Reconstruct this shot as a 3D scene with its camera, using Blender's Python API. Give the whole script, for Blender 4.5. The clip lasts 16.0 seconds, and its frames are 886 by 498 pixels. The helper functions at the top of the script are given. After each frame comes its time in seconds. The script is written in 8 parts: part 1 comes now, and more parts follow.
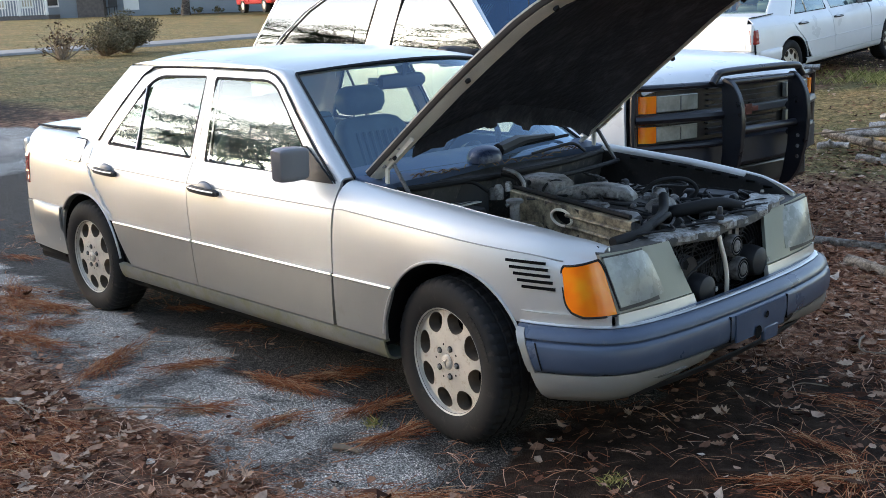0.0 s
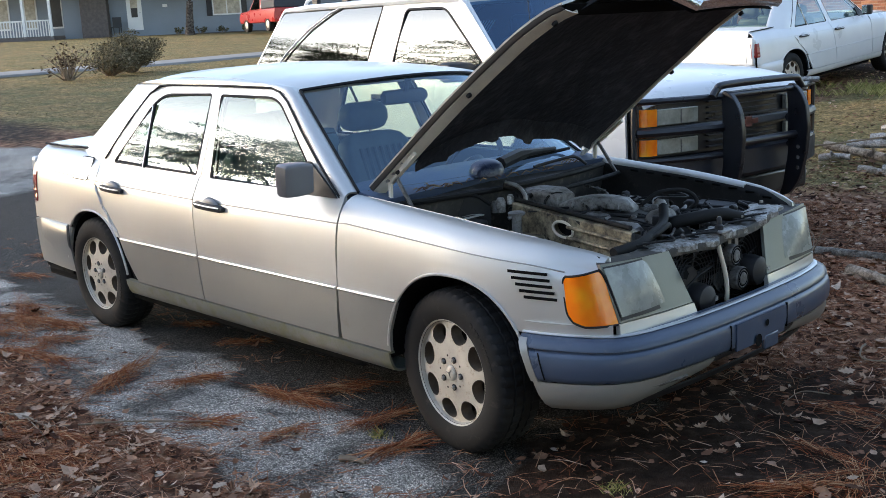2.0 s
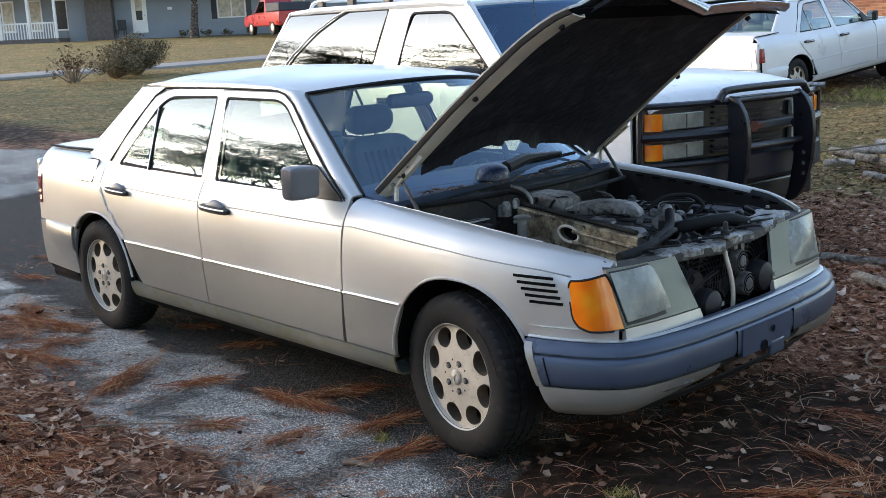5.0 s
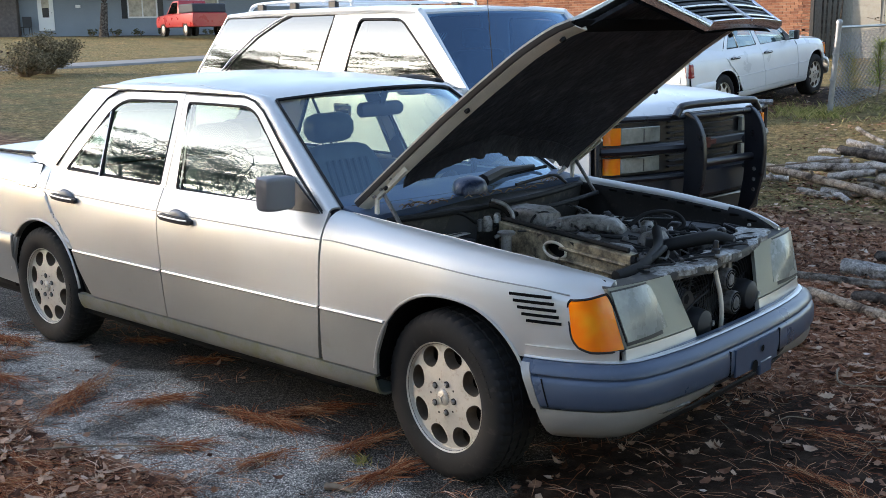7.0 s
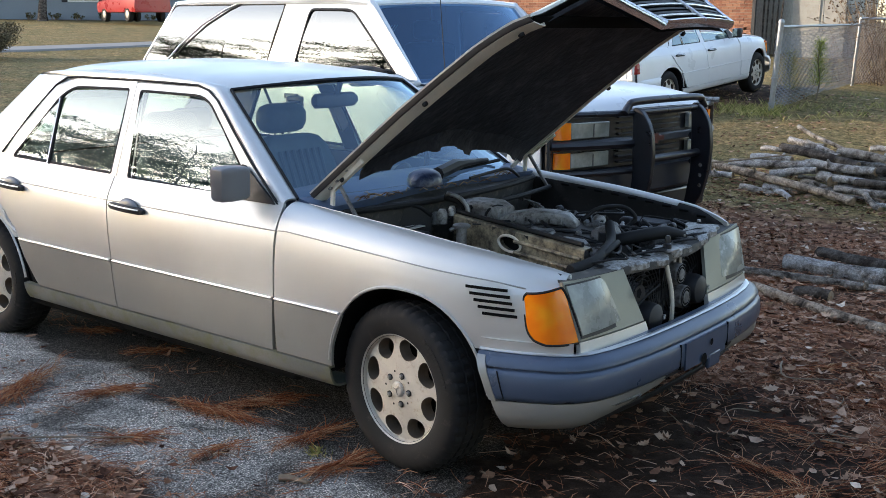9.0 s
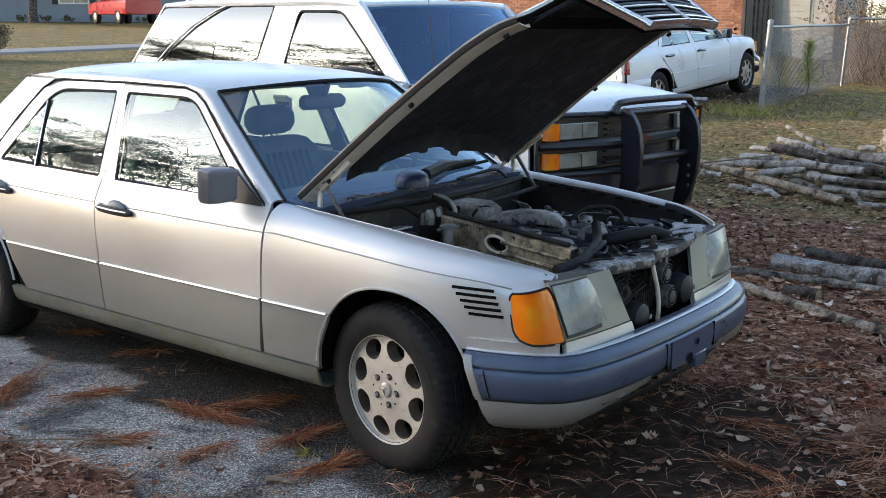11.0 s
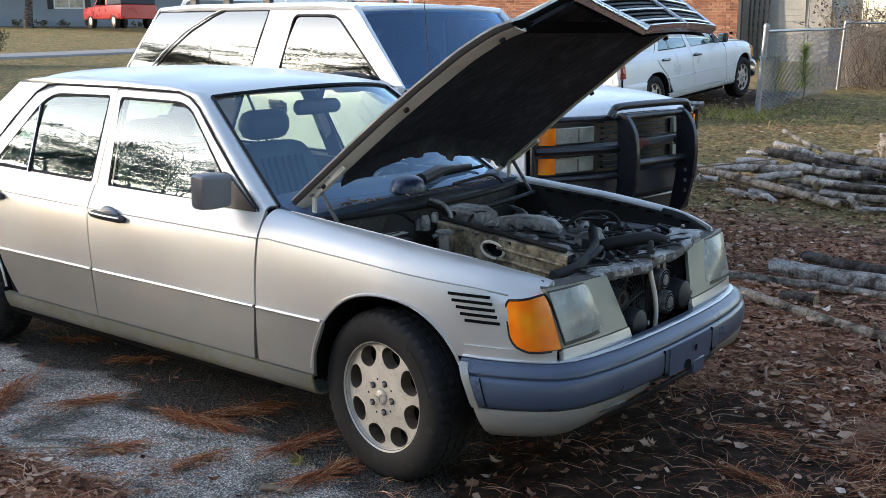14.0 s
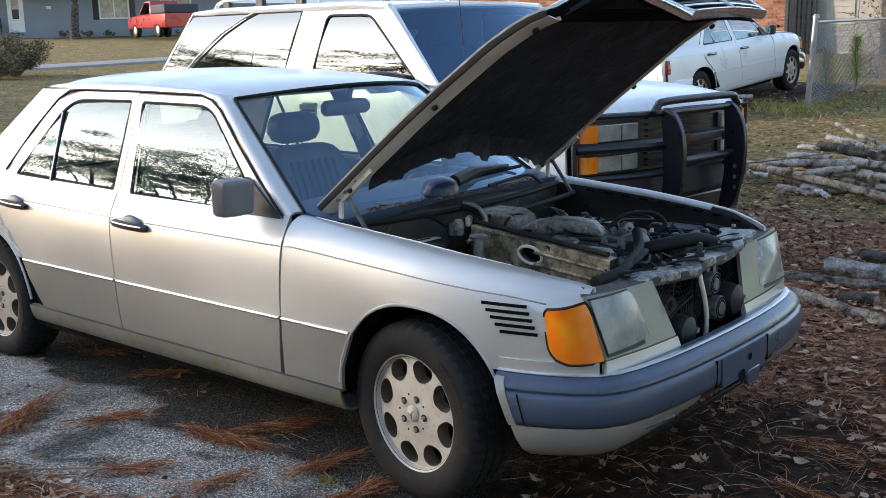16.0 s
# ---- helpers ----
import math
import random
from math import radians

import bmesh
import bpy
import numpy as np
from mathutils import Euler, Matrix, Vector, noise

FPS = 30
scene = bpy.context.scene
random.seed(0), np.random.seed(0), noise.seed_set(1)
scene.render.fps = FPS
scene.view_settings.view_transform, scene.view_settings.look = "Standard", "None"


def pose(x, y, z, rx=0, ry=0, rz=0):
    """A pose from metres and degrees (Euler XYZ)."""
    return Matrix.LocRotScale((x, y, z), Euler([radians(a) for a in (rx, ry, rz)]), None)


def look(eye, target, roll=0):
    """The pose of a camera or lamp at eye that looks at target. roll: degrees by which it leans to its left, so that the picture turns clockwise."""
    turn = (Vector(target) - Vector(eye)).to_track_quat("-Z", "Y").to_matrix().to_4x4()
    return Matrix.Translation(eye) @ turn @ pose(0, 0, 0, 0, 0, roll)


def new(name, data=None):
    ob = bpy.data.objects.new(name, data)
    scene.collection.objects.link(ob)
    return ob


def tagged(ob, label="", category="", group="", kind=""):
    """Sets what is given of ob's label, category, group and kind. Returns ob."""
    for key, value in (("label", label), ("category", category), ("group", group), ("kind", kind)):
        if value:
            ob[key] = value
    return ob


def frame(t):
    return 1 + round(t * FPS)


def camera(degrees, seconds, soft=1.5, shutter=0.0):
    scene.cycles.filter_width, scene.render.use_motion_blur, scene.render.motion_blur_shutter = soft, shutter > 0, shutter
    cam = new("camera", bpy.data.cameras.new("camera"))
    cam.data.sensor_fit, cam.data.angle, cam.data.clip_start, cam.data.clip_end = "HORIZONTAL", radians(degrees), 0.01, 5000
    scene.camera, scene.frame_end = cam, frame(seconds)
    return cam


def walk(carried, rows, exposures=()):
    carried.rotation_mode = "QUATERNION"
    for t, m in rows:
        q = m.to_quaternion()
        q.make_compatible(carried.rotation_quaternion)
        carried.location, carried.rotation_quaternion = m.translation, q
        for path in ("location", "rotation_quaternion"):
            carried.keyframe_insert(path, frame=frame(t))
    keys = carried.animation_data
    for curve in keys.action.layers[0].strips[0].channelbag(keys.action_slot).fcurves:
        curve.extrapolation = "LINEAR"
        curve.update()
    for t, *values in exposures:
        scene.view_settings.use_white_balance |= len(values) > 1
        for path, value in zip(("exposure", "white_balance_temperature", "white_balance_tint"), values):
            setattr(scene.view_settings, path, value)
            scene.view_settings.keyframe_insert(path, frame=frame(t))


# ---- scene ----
cam = camera(45.0, 16.0, soft=0.6)
PATH = [
    (0, (2.732, -3.443, 1.591), (1.325, -2.093, 1.148), -2.2),
    (0.5, (2.758, -3.455, 1.593), (1.343, -2.107, 1.169), -2.7),
    (1, (2.773, -3.465, 1.591), (1.359, -2.114, 1.172), -2.8),
    (1.5, (2.78, -3.474, 1.586), (1.364, -2.123, 1.173), -2.8),
    (2, (2.777, -3.476, 1.588), (1.359, -2.127, 1.175), -2.8),
    (2.5, (2.776, -3.48, 1.588), (1.357, -2.132, 1.177), -2.8),
    (3, (2.775, -3.481, 1.591), (1.355, -2.133, 1.182), -2.8),
    (3.5, (2.777, -3.477, 1.589), (1.358, -2.127, 1.184), -2.8),
    (4, (2.776, -3.477, 1.586), (1.356, -2.128, 1.181), -2.8),
    (6.3, (2.661, -3.489, 1.594), (1.253, -2.128, 1.187), -1.5),
    (6.5, (2.6, -3.504, 1.6), (1.22, -2.117, 1.187), -1.0),
    (7, (2.46, -3.58, 1.598), (1.159, -2.114, 1.201), -0.9),
    (7.5, (2.417, -3.627, 1.605), (1.151, -2.134, 1.198), -0.4),
    (8, (2.426, -3.618, 1.604), (1.184, -2.104, 1.199), -0.2),
    (8.5, (2.417, -3.601, 1.602), (1.19, -2.075, 1.196), 0.1),
    (9, (2.435, -3.626, 1.606), (1.218, -2.094, 1.193), 0.3),
    (11.5, (2.459, -3.62, 1.608), (1.254, -2.077, 1.198), 0.1),
    (12, (2.454, -3.62, 1.609), (1.251, -2.076, 1.201), 0.1),
    (12.5, (2.453, -3.614, 1.609), (1.25, -2.068, 1.206), 0.2),
    (13, (2.437, -3.594, 1.608), (1.238, -2.046, 1.202), 0.2),
    (13.5, (2.439, -3.593, 1.607), (1.238, -2.046, 1.201), 0.2),
    (14, (2.439, -3.592, 1.606), (1.237, -2.046, 1.203), 0.1),
    (14.5, (2.421, -3.587, 1.604), (1.218, -2.041, 1.202), 0.0),
    (15, (2.41, -3.581, 1.603), (1.209, -2.033, 1.204), 0.0),
    (15.5, (2.372, -3.514, 1.597), (1.156, -1.975, 1.206), -0.5),
    (16, (2.33, -3.381, 1.573), (1.06, -1.888, 1.174), -1.3),
]

EXPOSURE = [(0, 2.07, 6500, 14), (1.0, 1.96, 6500, 14), (16, 1.96, 6500, 14)]
walk(cam, [(t, look(e, g, r)) for t, e, g, r in PATH], EXPOSURE)

# ---- light ----
SUN_AZ = radians(238)      # compass of the low sun, clockwise from +y
SUN_EL = radians(14.0)
world = bpy.data.worlds.new("world")
scene.world = world
world.use_nodes = True
wn = world.node_tree
wn.nodes.clear()
w_out = wn.nodes.new("ShaderNodeOutputWorld")
w_bg = wn.nodes.new("ShaderNodeBackground")
w_sky = wn.nodes.new("ShaderNodeTexSky")
w_sky.sky_type = 'NISHITA'
w_sky.sun_disc = False
w_sky.sun_elevation = SUN_EL
w_sky.sun_rotation = SUN_AZ
w_sky.air_density = 1.0
w_sky.dust_density = 0.8
w_sky.ozone_density = 1.6
w_bg.inputs["Strength"].default_value = 0.15
w_hs = wn.nodes.new("ShaderNodeHueSaturation")
w_hs.inputs["Saturation"].default_value = 0.88     # thin haze
wn.links.new(w_sky.outputs[0], w_hs.inputs["Color"])
wn.links.new(w_hs.outputs[0], w_bg.inputs[0])
wn.links.new(w_bg.outputs[0], w_out.inputs[0])
sun = new("sun", bpy.data.lights.new("sun", 'SUN'))
sun.data.energy = 1.4
sun.data.angle = radians(0.6)
sun.data.color = (1.0, 0.86, 0.68)
sun_dir = Vector((math.sin(SUN_AZ) * math.cos(SUN_EL), math.cos(SUN_AZ) * math.cos(SUN_EL), math.sin(SUN_EL)))
sun.matrix_world = look((0, 0, 30), Vector((0, 0, 30)) - sun_dir)


# ---- materials ----
def mat_new(name):
    m = bpy.data.materials.new(name)
    m.use_nodes = True
    return m, m.node_tree, m.node_tree.nodes["Principled BSDF"]


def mapped(nt, scale, detail=4.0, rough=0.55, space="Object"):
    co = nt.nodes.new("ShaderNodeTexCoord")
    no = nt.nodes.new("ShaderNodeTexNoise")
    no.inputs["Scale"].default_value = scale
    no.inputs["Detail"].default_value = detail
    no.inputs["Roughness"].default_value = rough
    nt.links.new(co.outputs[space], no.inputs["Vector"])
    return no


def ramp(nt, src, stops):
    r = nt.nodes.new("ShaderNodeValToRGB")
    e = r.color_ramp.elements
    while len(e) < len(stops):
        e.new(0.5)
    for el, (p, c) in zip(e, stops):
        el.position = p
        el.color = (*c, 1) if len(c) == 3 else c
    nt.links.new(src, r.inputs[0])
    return r


def mix(nt, fac, a, b, mode='MIX'):
    m = nt.nodes.new("ShaderNodeMix")
    m.data_type = 'RGBA'
    m.blend_type = mode
    for sock, v in ((m.inputs[0], fac), (m.inputs[6], a), (m.inputs[7], b)):
        if hasattr(v, "is_linked"):
            nt.links.new(v, sock)
        elif isinstance(v, (int, float)):
            sock.default_value = v
        else:
            sock.default_value = (*v, 1)
    return m.outputs[2]


def bump(nt, bsdf, src, strength, dist):
    b = nt.nodes.new("ShaderNodeBump")
    b.inputs["Strength"].default_value = strength
    b.inputs["Distance"].default_value = dist
    nt.links.new(src, b.inputs["Height"])
    nt.links.new(b.outputs[0], bsdf.inputs["Normal"])
    return b


def surface(name, col, rough=0.6, metal=0.0, var=0.25, scale=6.0, fine=90.0, relief=0.15, dist=0.004, coat=0.0, dirt=None, dirt_at=0.62, spec=0.5):
    """A plain surface with stains at one scale, grain at another, and fine relief."""
    m, nt, b = mat_new(name)
    n1, n2 = mapped(nt, scale, 5), mapped(nt, fine, 3)
    dark = tuple(c * (1 - var) for c in col)
    light = tuple(min(1, c * (1 + var * 0.7)) for c in col)
    c1 = ramp(nt, n1.outputs[0], [(0.3, dark), (0.7, light)]).outputs[0]
    c2 = ramp(nt, n2.outputs[0], [(0.3, (1 - var * .5,) * 3), (0.7, (1, 1, 1))]).outputs[0]
    c = mix(nt, 1.0, c1, c2, 'MULTIPLY')
    if dirt:
        n3 = mapped(nt, scale * 2.3, 8, 0.7)
        f = ramp(nt, n3.outputs[0], [(dirt_at - 0.08, (0, 0, 0)), (dirt_at + 0.12, (1, 1, 1))]).outputs[0]
        c = mix(nt, f, c, dirt)
    nt.links.new(c, b.inputs["Base Color"])
    rr = ramp(nt, n1.outputs[0], [(0.3, (max(0, rough - .08),) * 3), (0.7, (min(1, rough + .1),) * 3)]).outputs[0]
    nt.links.new(rr, b.inputs["Roughness"])
    b.inputs["Metallic"].default_value = metal
    b.inputs["Coat Weight"].default_value = coat
    b.inputs["Coat Roughness"].default_value = 0.12
    b.inputs["Specular IOR Level"].default_value = spec
    if relief:
        bump(nt, b, n2.outputs[0], relief, dist)
    return m


def glass_mat(name, tint, f0=0.09, rough=0.0, sky_tint=(1, 1, 1)):
    """Car glass: mostly clear and tinted, with a clean mirror coat that grows at a slant."""
    m = bpy.data.materials.new(name)
    m.use_nodes = True
    nt = m.node_tree
    nt.nodes.clear()
    out = nt.nodes.new("ShaderNodeOutputMaterial")
    tr = nt.nodes.new("ShaderNodeBsdfTransparent")
    tr.inputs[0].default_value = (*tint, 1)
    gl = nt.nodes.new("ShaderNodeBsdfGlossy")
    gl.inputs["Roughness"].default_value = rough
    gl.inputs[0].default_value = (*sky_tint, 1)
    lw = nt.nodes.new("ShaderNodeLayerWeight")
    lw.inputs[0].default_value = 0.5
    pw = nt.nodes.new("ShaderNodeMath")
    pw.operation = 'POWER'
    pw.inputs[1].default_value = 5.0
    nt.links.new(lw.outputs["Facing"], pw.inputs[0])
    fr = nt.nodes.new("ShaderNodeMath")
    fr.operation = 'MULTIPLY_ADD'
    fr.inputs[1].default_value = 1.0 - f0
    fr.inputs[2].default_value = f0
    nt.links.new(pw.outputs[0], fr.inputs[0])
    mx = nt.nodes.new("ShaderNodeMixShader")
    nt.links.new(fr.outputs[0], mx.inputs[0])
    nt.links.new(tr.outputs[0], mx.inputs[1])
    nt.links.new(gl.outputs[0], mx.inputs[2])
    nt.links.new(mx.outputs[0], out.inputs[0])
    return m


SILVER = surface("silver_paint", (0.62, 0.615, 0.575), 0.39, 0.55, 0.05, 2.0, 700, 0.02, 0.0006, 0.35)
SILVER_LOW = surface("silver_cladding", (0.325, 0.320, 0.288), 0.40, 0.4, 0.10, 2.5, 300, 0.05, 0.0008, 0.15, (0.25, 0.235, 0.16), 0.70)
SILL_DIRTY = surface("dirty_sill_paint", (0.235, 0.235, 0.205), 0.50, 0.3, 0.22, 4.0, 160, 0.06, 0.001, 0.05, (0.19, 0.185, 0.09), 0.55)
WHITE = surface("white_paint", (0.78, 0.78, 0.76), 0.32, 0.0, 0.05, 2.5, 500, 0.02, 0.0006, 0.4, (0.55, 0.52, 0.45), 0.78)
BUMPER = surface("blue_grey_bumper", (0.060, 0.085, 0.130), 0.31, 0.0, 0.14, 5.0, 240, 0.08, 0.0006, 0.2, (0.13, 0.14, 0.15), 0.68)
BLACK_PL = surface("black_plastic", (0.018, 0.018, 0.019), 0.5, 0, 0.3, 12, 300, 0.15, 0.0008, 0, (0.06, 0.055, 0.045), 0.68)
RUBBER = surface("black_rubber", (0.012, 0.012, 0.012), 0.7, 0, 0.3, 15, 200, 0.15, 0.001, spec=0.3)
TYRE = surface("tyre_rubber", (0.017, 0.0165, 0.016), 0.75, 0, 0.3, 10, 250, 0.2, 0.001, 0, (0.05, 0.045, 0.037), 0.66, spec=0.25)
# Near-black for undersides; in gaps, holes and grooves it paints their shade.
GAP = surface("recess_black", (0.008, 0.008, 0.008), 0.95, 0, 0.3, 8, 80, 0.2, 0.003, spec=0.1)
ALLOY = surface("painted_alloy", (0.56, 0.515, 0.43), 0.45, 0.2, 0.12, 14, 180, 0.08, 0.0008, 0.1, (0.30, 0.22, 0.13), 0.62)
CHROME = surface("chrome", (0.85, 0.86, 0.88), 0.10, 1.0, 0.06, 20, 300, 0.03, 0.0004)
BRIGHT = surface("bright_trim", (0.80, 0.80, 0.78), 0.36, 0.8, 0.06, 20, 300, 0.03, 0.0004)
STEEL = surface("dull_steel", (0.34, 0.33, 0.31), 0.5, 0.7, 0.3, 25, 200, 0.15, 0.001, 0, (0.16, 0.11, 0.07), 0.6)
CAST = surface("cast_aluminium", (0.33, 0.315, 0.29), 0.5, 0.3, 0.4, 14, 150, 0.12, 0.001, 0, (0.06, 0.052, 0.042), 0.54)
CORRODED = surface("chalky_corroded_metal", (0.44, 0.44, 0.42), 0.5, 0.4, 0.45, 22, 130, 0.35, 0.003, 0, (0.10, 0.085, 0.065), 0.50)
BEIGE_METAL = surface("dusty_beige_inner_metal", (0.46, 0.39, 0.255), 0.5, 0.3, 0.35, 7, 120, 0.15, 0.001, 0, (0.06, 0.05, 0.036), 0.47)
DUSTY = surface("dusty_grey_plastic", (0.20, 0.195, 0.185), 0.55, 0, 0.4, 14, 160, 0.15, 0.001, 0, (0.06, 0.054, 0.045), 0.50)
ENGINE_DARK = surface("oily_dark_metal", (0.055, 0.051, 0.046), 0.6, 0.2, 0.5, 18, 120, 0.3, 0.002, 0, (0.14, 0.12, 0.09), 0.66, spec=0.3)
BAYPAINT = surface("dusty_bay_paint", (0.055, 0.052, 0.046), 0.6, 0.2, 0.35, 9, 130, 0.15, 0.001, 0, (0.16, 0.14, 0.11), 0.6)
# Paler bluish patches put the felt's soft gloss into its colour.
FELT = surface("dark_hood_insulation", (0.019, 0.020, 0.026), 0.62, 0, 0.5, 5, 26, 0.6, 0.012, 0, (0.060, 0.060, 0.066), 0.57, spec=0.35)
PRIMER = surface("pale_inner_hood_edge", (0.80, 0.73, 0.58), 0.5, 0.1, 0.14, 8, 150, 0.08, 0.0008, 0.1)
LEATHER = surface("blue_grey_leather", (0.060, 0.105, 0.135), 0.5, 0, 0.2, 8, 200, 0.15, 0.0012)
BLUE_VINYL = surface("blue_dashboard_vinyl", (0.06, 0.09, 0.15), 0.55, 0, 0.2, 6, 300, 0.1, 0.0008)
INSIDE_DARK = surface("dark_cabin_trim", (0.035, 0.04, 0.05), 0.8, 0, 0.3, 6, 100, 0.2, 0.002)
AMBER, a_nt, a_b = mat_new("amber_lens")
a_b.inputs["Base Color"].default_value = (0.95, 0.27, 0.012, 1)
a_b.inputs["Roughness"].default_value = 0.16
a_b.inputs["Coat Weight"].default_value = 0.6
a_b.inputs["Subsurface Weight"].default_value = 0.15
a_b.inputs["Subsurface Radius"].default_value = (0.02, 0.006, 0.001)
a_n = mapped(a_nt, 9, 2)
a_nt.links.new(ramp(a_nt, a_n.outputs[0], [(0.30, (0.92, 0.165, 0.002)), (0.5, (1.0, 0.245, 0.003)), (0.68, (1.0, 0.36, 0.010))]).outputs[0], a_b.inputs["Base Color"])
a_f = mapped(a_nt, 70, 2)
bump(a_nt, a_b, a_f.outputs[0], 0.20, 0.002)
RED_LENS = surface("red_lens", (0.32, 0.02, 0.02), 0.2, 0, 0.2, 10, 80, 0.1, 0.002, 0.5)
LAMP_GLASS = surface("hazed_headlamp_glass", (0.29, 0.31, 0.275), 0.26, 0.0, 0.30, 7, 60, 0.2, 0.003, 0.3, (0.40, 0.42, 0.38), 0.62)
LAMP_HOUSING = surface("pale_green_grey_housing", (0.25, 0.265, 0.22), 0.42, 0.2, 0.08, 6, 200, 0.06, 0.001, 0.2)
# The last triple puts the sky's blue into each pane's mirror colour.
GLASS_SIDE = glass_mat("side_glass", (0.58, 0.70, 0.56), 0.145, 0.0, (0.82, 0.95, 1.0))
GLASS_WIND = glass_mat("windscreen_glass", (0.84, 0.92, 0.94), 0.15, 0.0, (0.62, 0.82, 1.0))
GLASS_SUV = glass_mat("tinted_suv_glass", (0.02, 0.022, 0.022), 0.155, 0.0, (0.84, 0.94, 1.0))
PAPER = surface("white_paper", (0.72, 0.70, 0.62), 0.8, 0, 0.1)
# Sky blue is put into both the see-through and the mirror colour.
GLASS_SUVW = glass_mat("suv_windscreen_glass", (0.26, 0.44, 0.68), 0.18, 0.0, (0.45, 0.70, 1.0))
SUV_LAMP = surface("clear_fluted_lamp_glass", (0.36, 0.37, 0.32), 0.14, 0.1, 0.25, 14, 60, 0.2, 0.003, 0.6)
SUV_GREY = surface("grille_grey", (0.07, 0.075, 0.08), 0.45, 0, 0.2, 10, 200, 0.1, 0.001)
SUV_BUMP = surface("dark_blue_bumper", (0.016, 0.020, 0.034), 0.36, 0.1, 0.2, 8, 200, 0.1, 0.001)
GUARD = surface("black_powder_coat", (0.009, 0.010, 0.014), 0.34, 0, 0.3, 12, 240, 0.08, 0.0006, 0.1, (0.022, 0.023, 0.027), 0.66)
BADGE = surface("faded_red_badge", (0.16, 0.04, 0.025), 0.5, 0, 0.3, 20)
# Dark cover; its blue is the sky's reflection put into the colour.
SKY_GLOSS = surface("glossy_dark_cover", (0.03, 0.045, 0.09), 0.32, 0, 0.2, 10, 200, 0.05, 0.001, 0.15)
STRAW = surface("dry_straw", (0.30, 0.21, 0.11), 0.8, 0, 0.3, 20)
DEADLEAF = surface("dead_leaf", (0.16, 0.085, 0.045), 0.8, 0, 0.35, 18)
MIRROR_GREY = surface("satin_grey_mirror_paint", (0.20, 0.20, 0.20), 0.4, 0.2, 0.06, 4, 300, 0.04, 0.0008, 0.1)
HOOD_RIM = surface("brown_grey_hood_rim", (0.045, 0.038, 0.032), 0.6, 0, 0.2, 10, 150, 0.1, 0.001)
BARREL = surface("brake_dusted_barrel", (0.13, 0.10, 0.07), 0.6, 0.2, 0.3, 14, 120, 0.1, 0.001)
# Darker copy of the bay paint, kept for the inner fenders.
BAYDARK = surface("darker_bay_paint", (0.022, 0.021, 0.020), 0.6, 0.2, 0.35, 9, 130, 0.1, 0.001, 0, (0.06, 0.054, 0.045), 0.64, spec=0.2)


# ---- mesh helpers ----
def thing(name, label, category, m=None, group="", kind=""):
    ob = new(name)
    ob.empty_display_size = 0.1
    if m is not None:
        ob.matrix_world = m
    return tagged(ob, label, category, group, kind)


OUT_FROM = [Vector((-1.4, 0, 0.6))]


def thicken(bm, d):
    """Give an open sheet a back at depth d and a rim."""
    bm.normal_update()
    vs, fs = bm.verts[:], bm.faces[:]
    rim = [(l.vert, l.link_loop_next.vert) for e in bm.edges if len(e.link_loops) == 1 for l in e.link_loops]
    back = {v: bm.verts.new(v.co - v.normal * d) for v in vs}
    for f in fs:
        bm.faces.new([back[v] for v in reversed(f.verts)])
    for a, b in rim:
        bm.faces.new((b, a, back[a], back[b]))


def part(name, bm, material, parent=None, label="", smooth=40, bevel=0.0, solid=0.0, sub=0):
    me = bpy.data.meshes.new(name)
    if solid:
        bm.normal_update()
        if sum(f.normal.dot(f.calc_center_median() - OUT_FROM[0]) * f.calc_area() for f in bm.faces) < 0:
            bmesh.ops.reverse_faces(bm, faces=bm.faces[:])
        thicken(bm, abs(solid))
    bmesh.ops.recalc_face_normals(bm, faces=bm.faces[:]) if solid == 0 else None
    bm.to_mesh(me)
    bm.free()
    me.materials.append(material)
    ob = new(name, me)
    if parent is not None:
        ob.parent = parent
    if label:
        ob["label"] = label
    if smooth:
        me.shade_smooth()
        me.set_sharp_from_angle(angle=radians(smooth))
    if bevel:
        md = ob.modifiers.new("bevel", 'BEVEL')
        md.width, md.segments, md.limit_method, md.angle_limit = bevel, 2, 'ANGLE', radians(35)
    if sub:
        md = ob.modifiers.new("sub", 'SUBSURF')
        md.levels = md.render_levels = sub
    return ob


def grid(bm, rows, close=False):
    """Quads over rows of points, all of one length."""
    vs = [[bm.verts.new(p) for p in r] for r in rows]
    for a, b in zip(vs, vs[1:]):
        n = len(a)
        for i in range(n if close else n - 1):
            bm.faces.new((a[i], a[(i + 1) % n], b[(i + 1) % n], b[i]))
    return vs


def gridded(rows, close=False):
    bm = bmesh.new()
    grid(bm, rows, close)
    return bm


def box(bm, x0, x1, y0, y1, z0, z1, m=None):
    vs = [bm.verts.new((x, y, z)) for x in (x0, x1) for y in (y0, y1) for z in (z0, z1)]
    for f in ((0, 1, 3, 2), (4, 6, 7, 5), (0, 4, 5, 1), (2, 3, 7, 6), (0, 2, 6, 4), (1, 5, 7, 3)):
        bm.faces.new([vs[i] for i in f])
    if m is not None:
        bmesh.ops.transform(bm, matrix=m, verts=vs)
    return vs


def boxed(*a, m=None):
    bm = bmesh.new()
    box(bm, *a, m=m)
    return bm


def loft(bm, rings, caps=True):
    vs = grid(bm, rings, True)
    if caps:
        bm.faces.new(vs[0][::-1])
        bm.faces.new(vs[-1])
    return vs


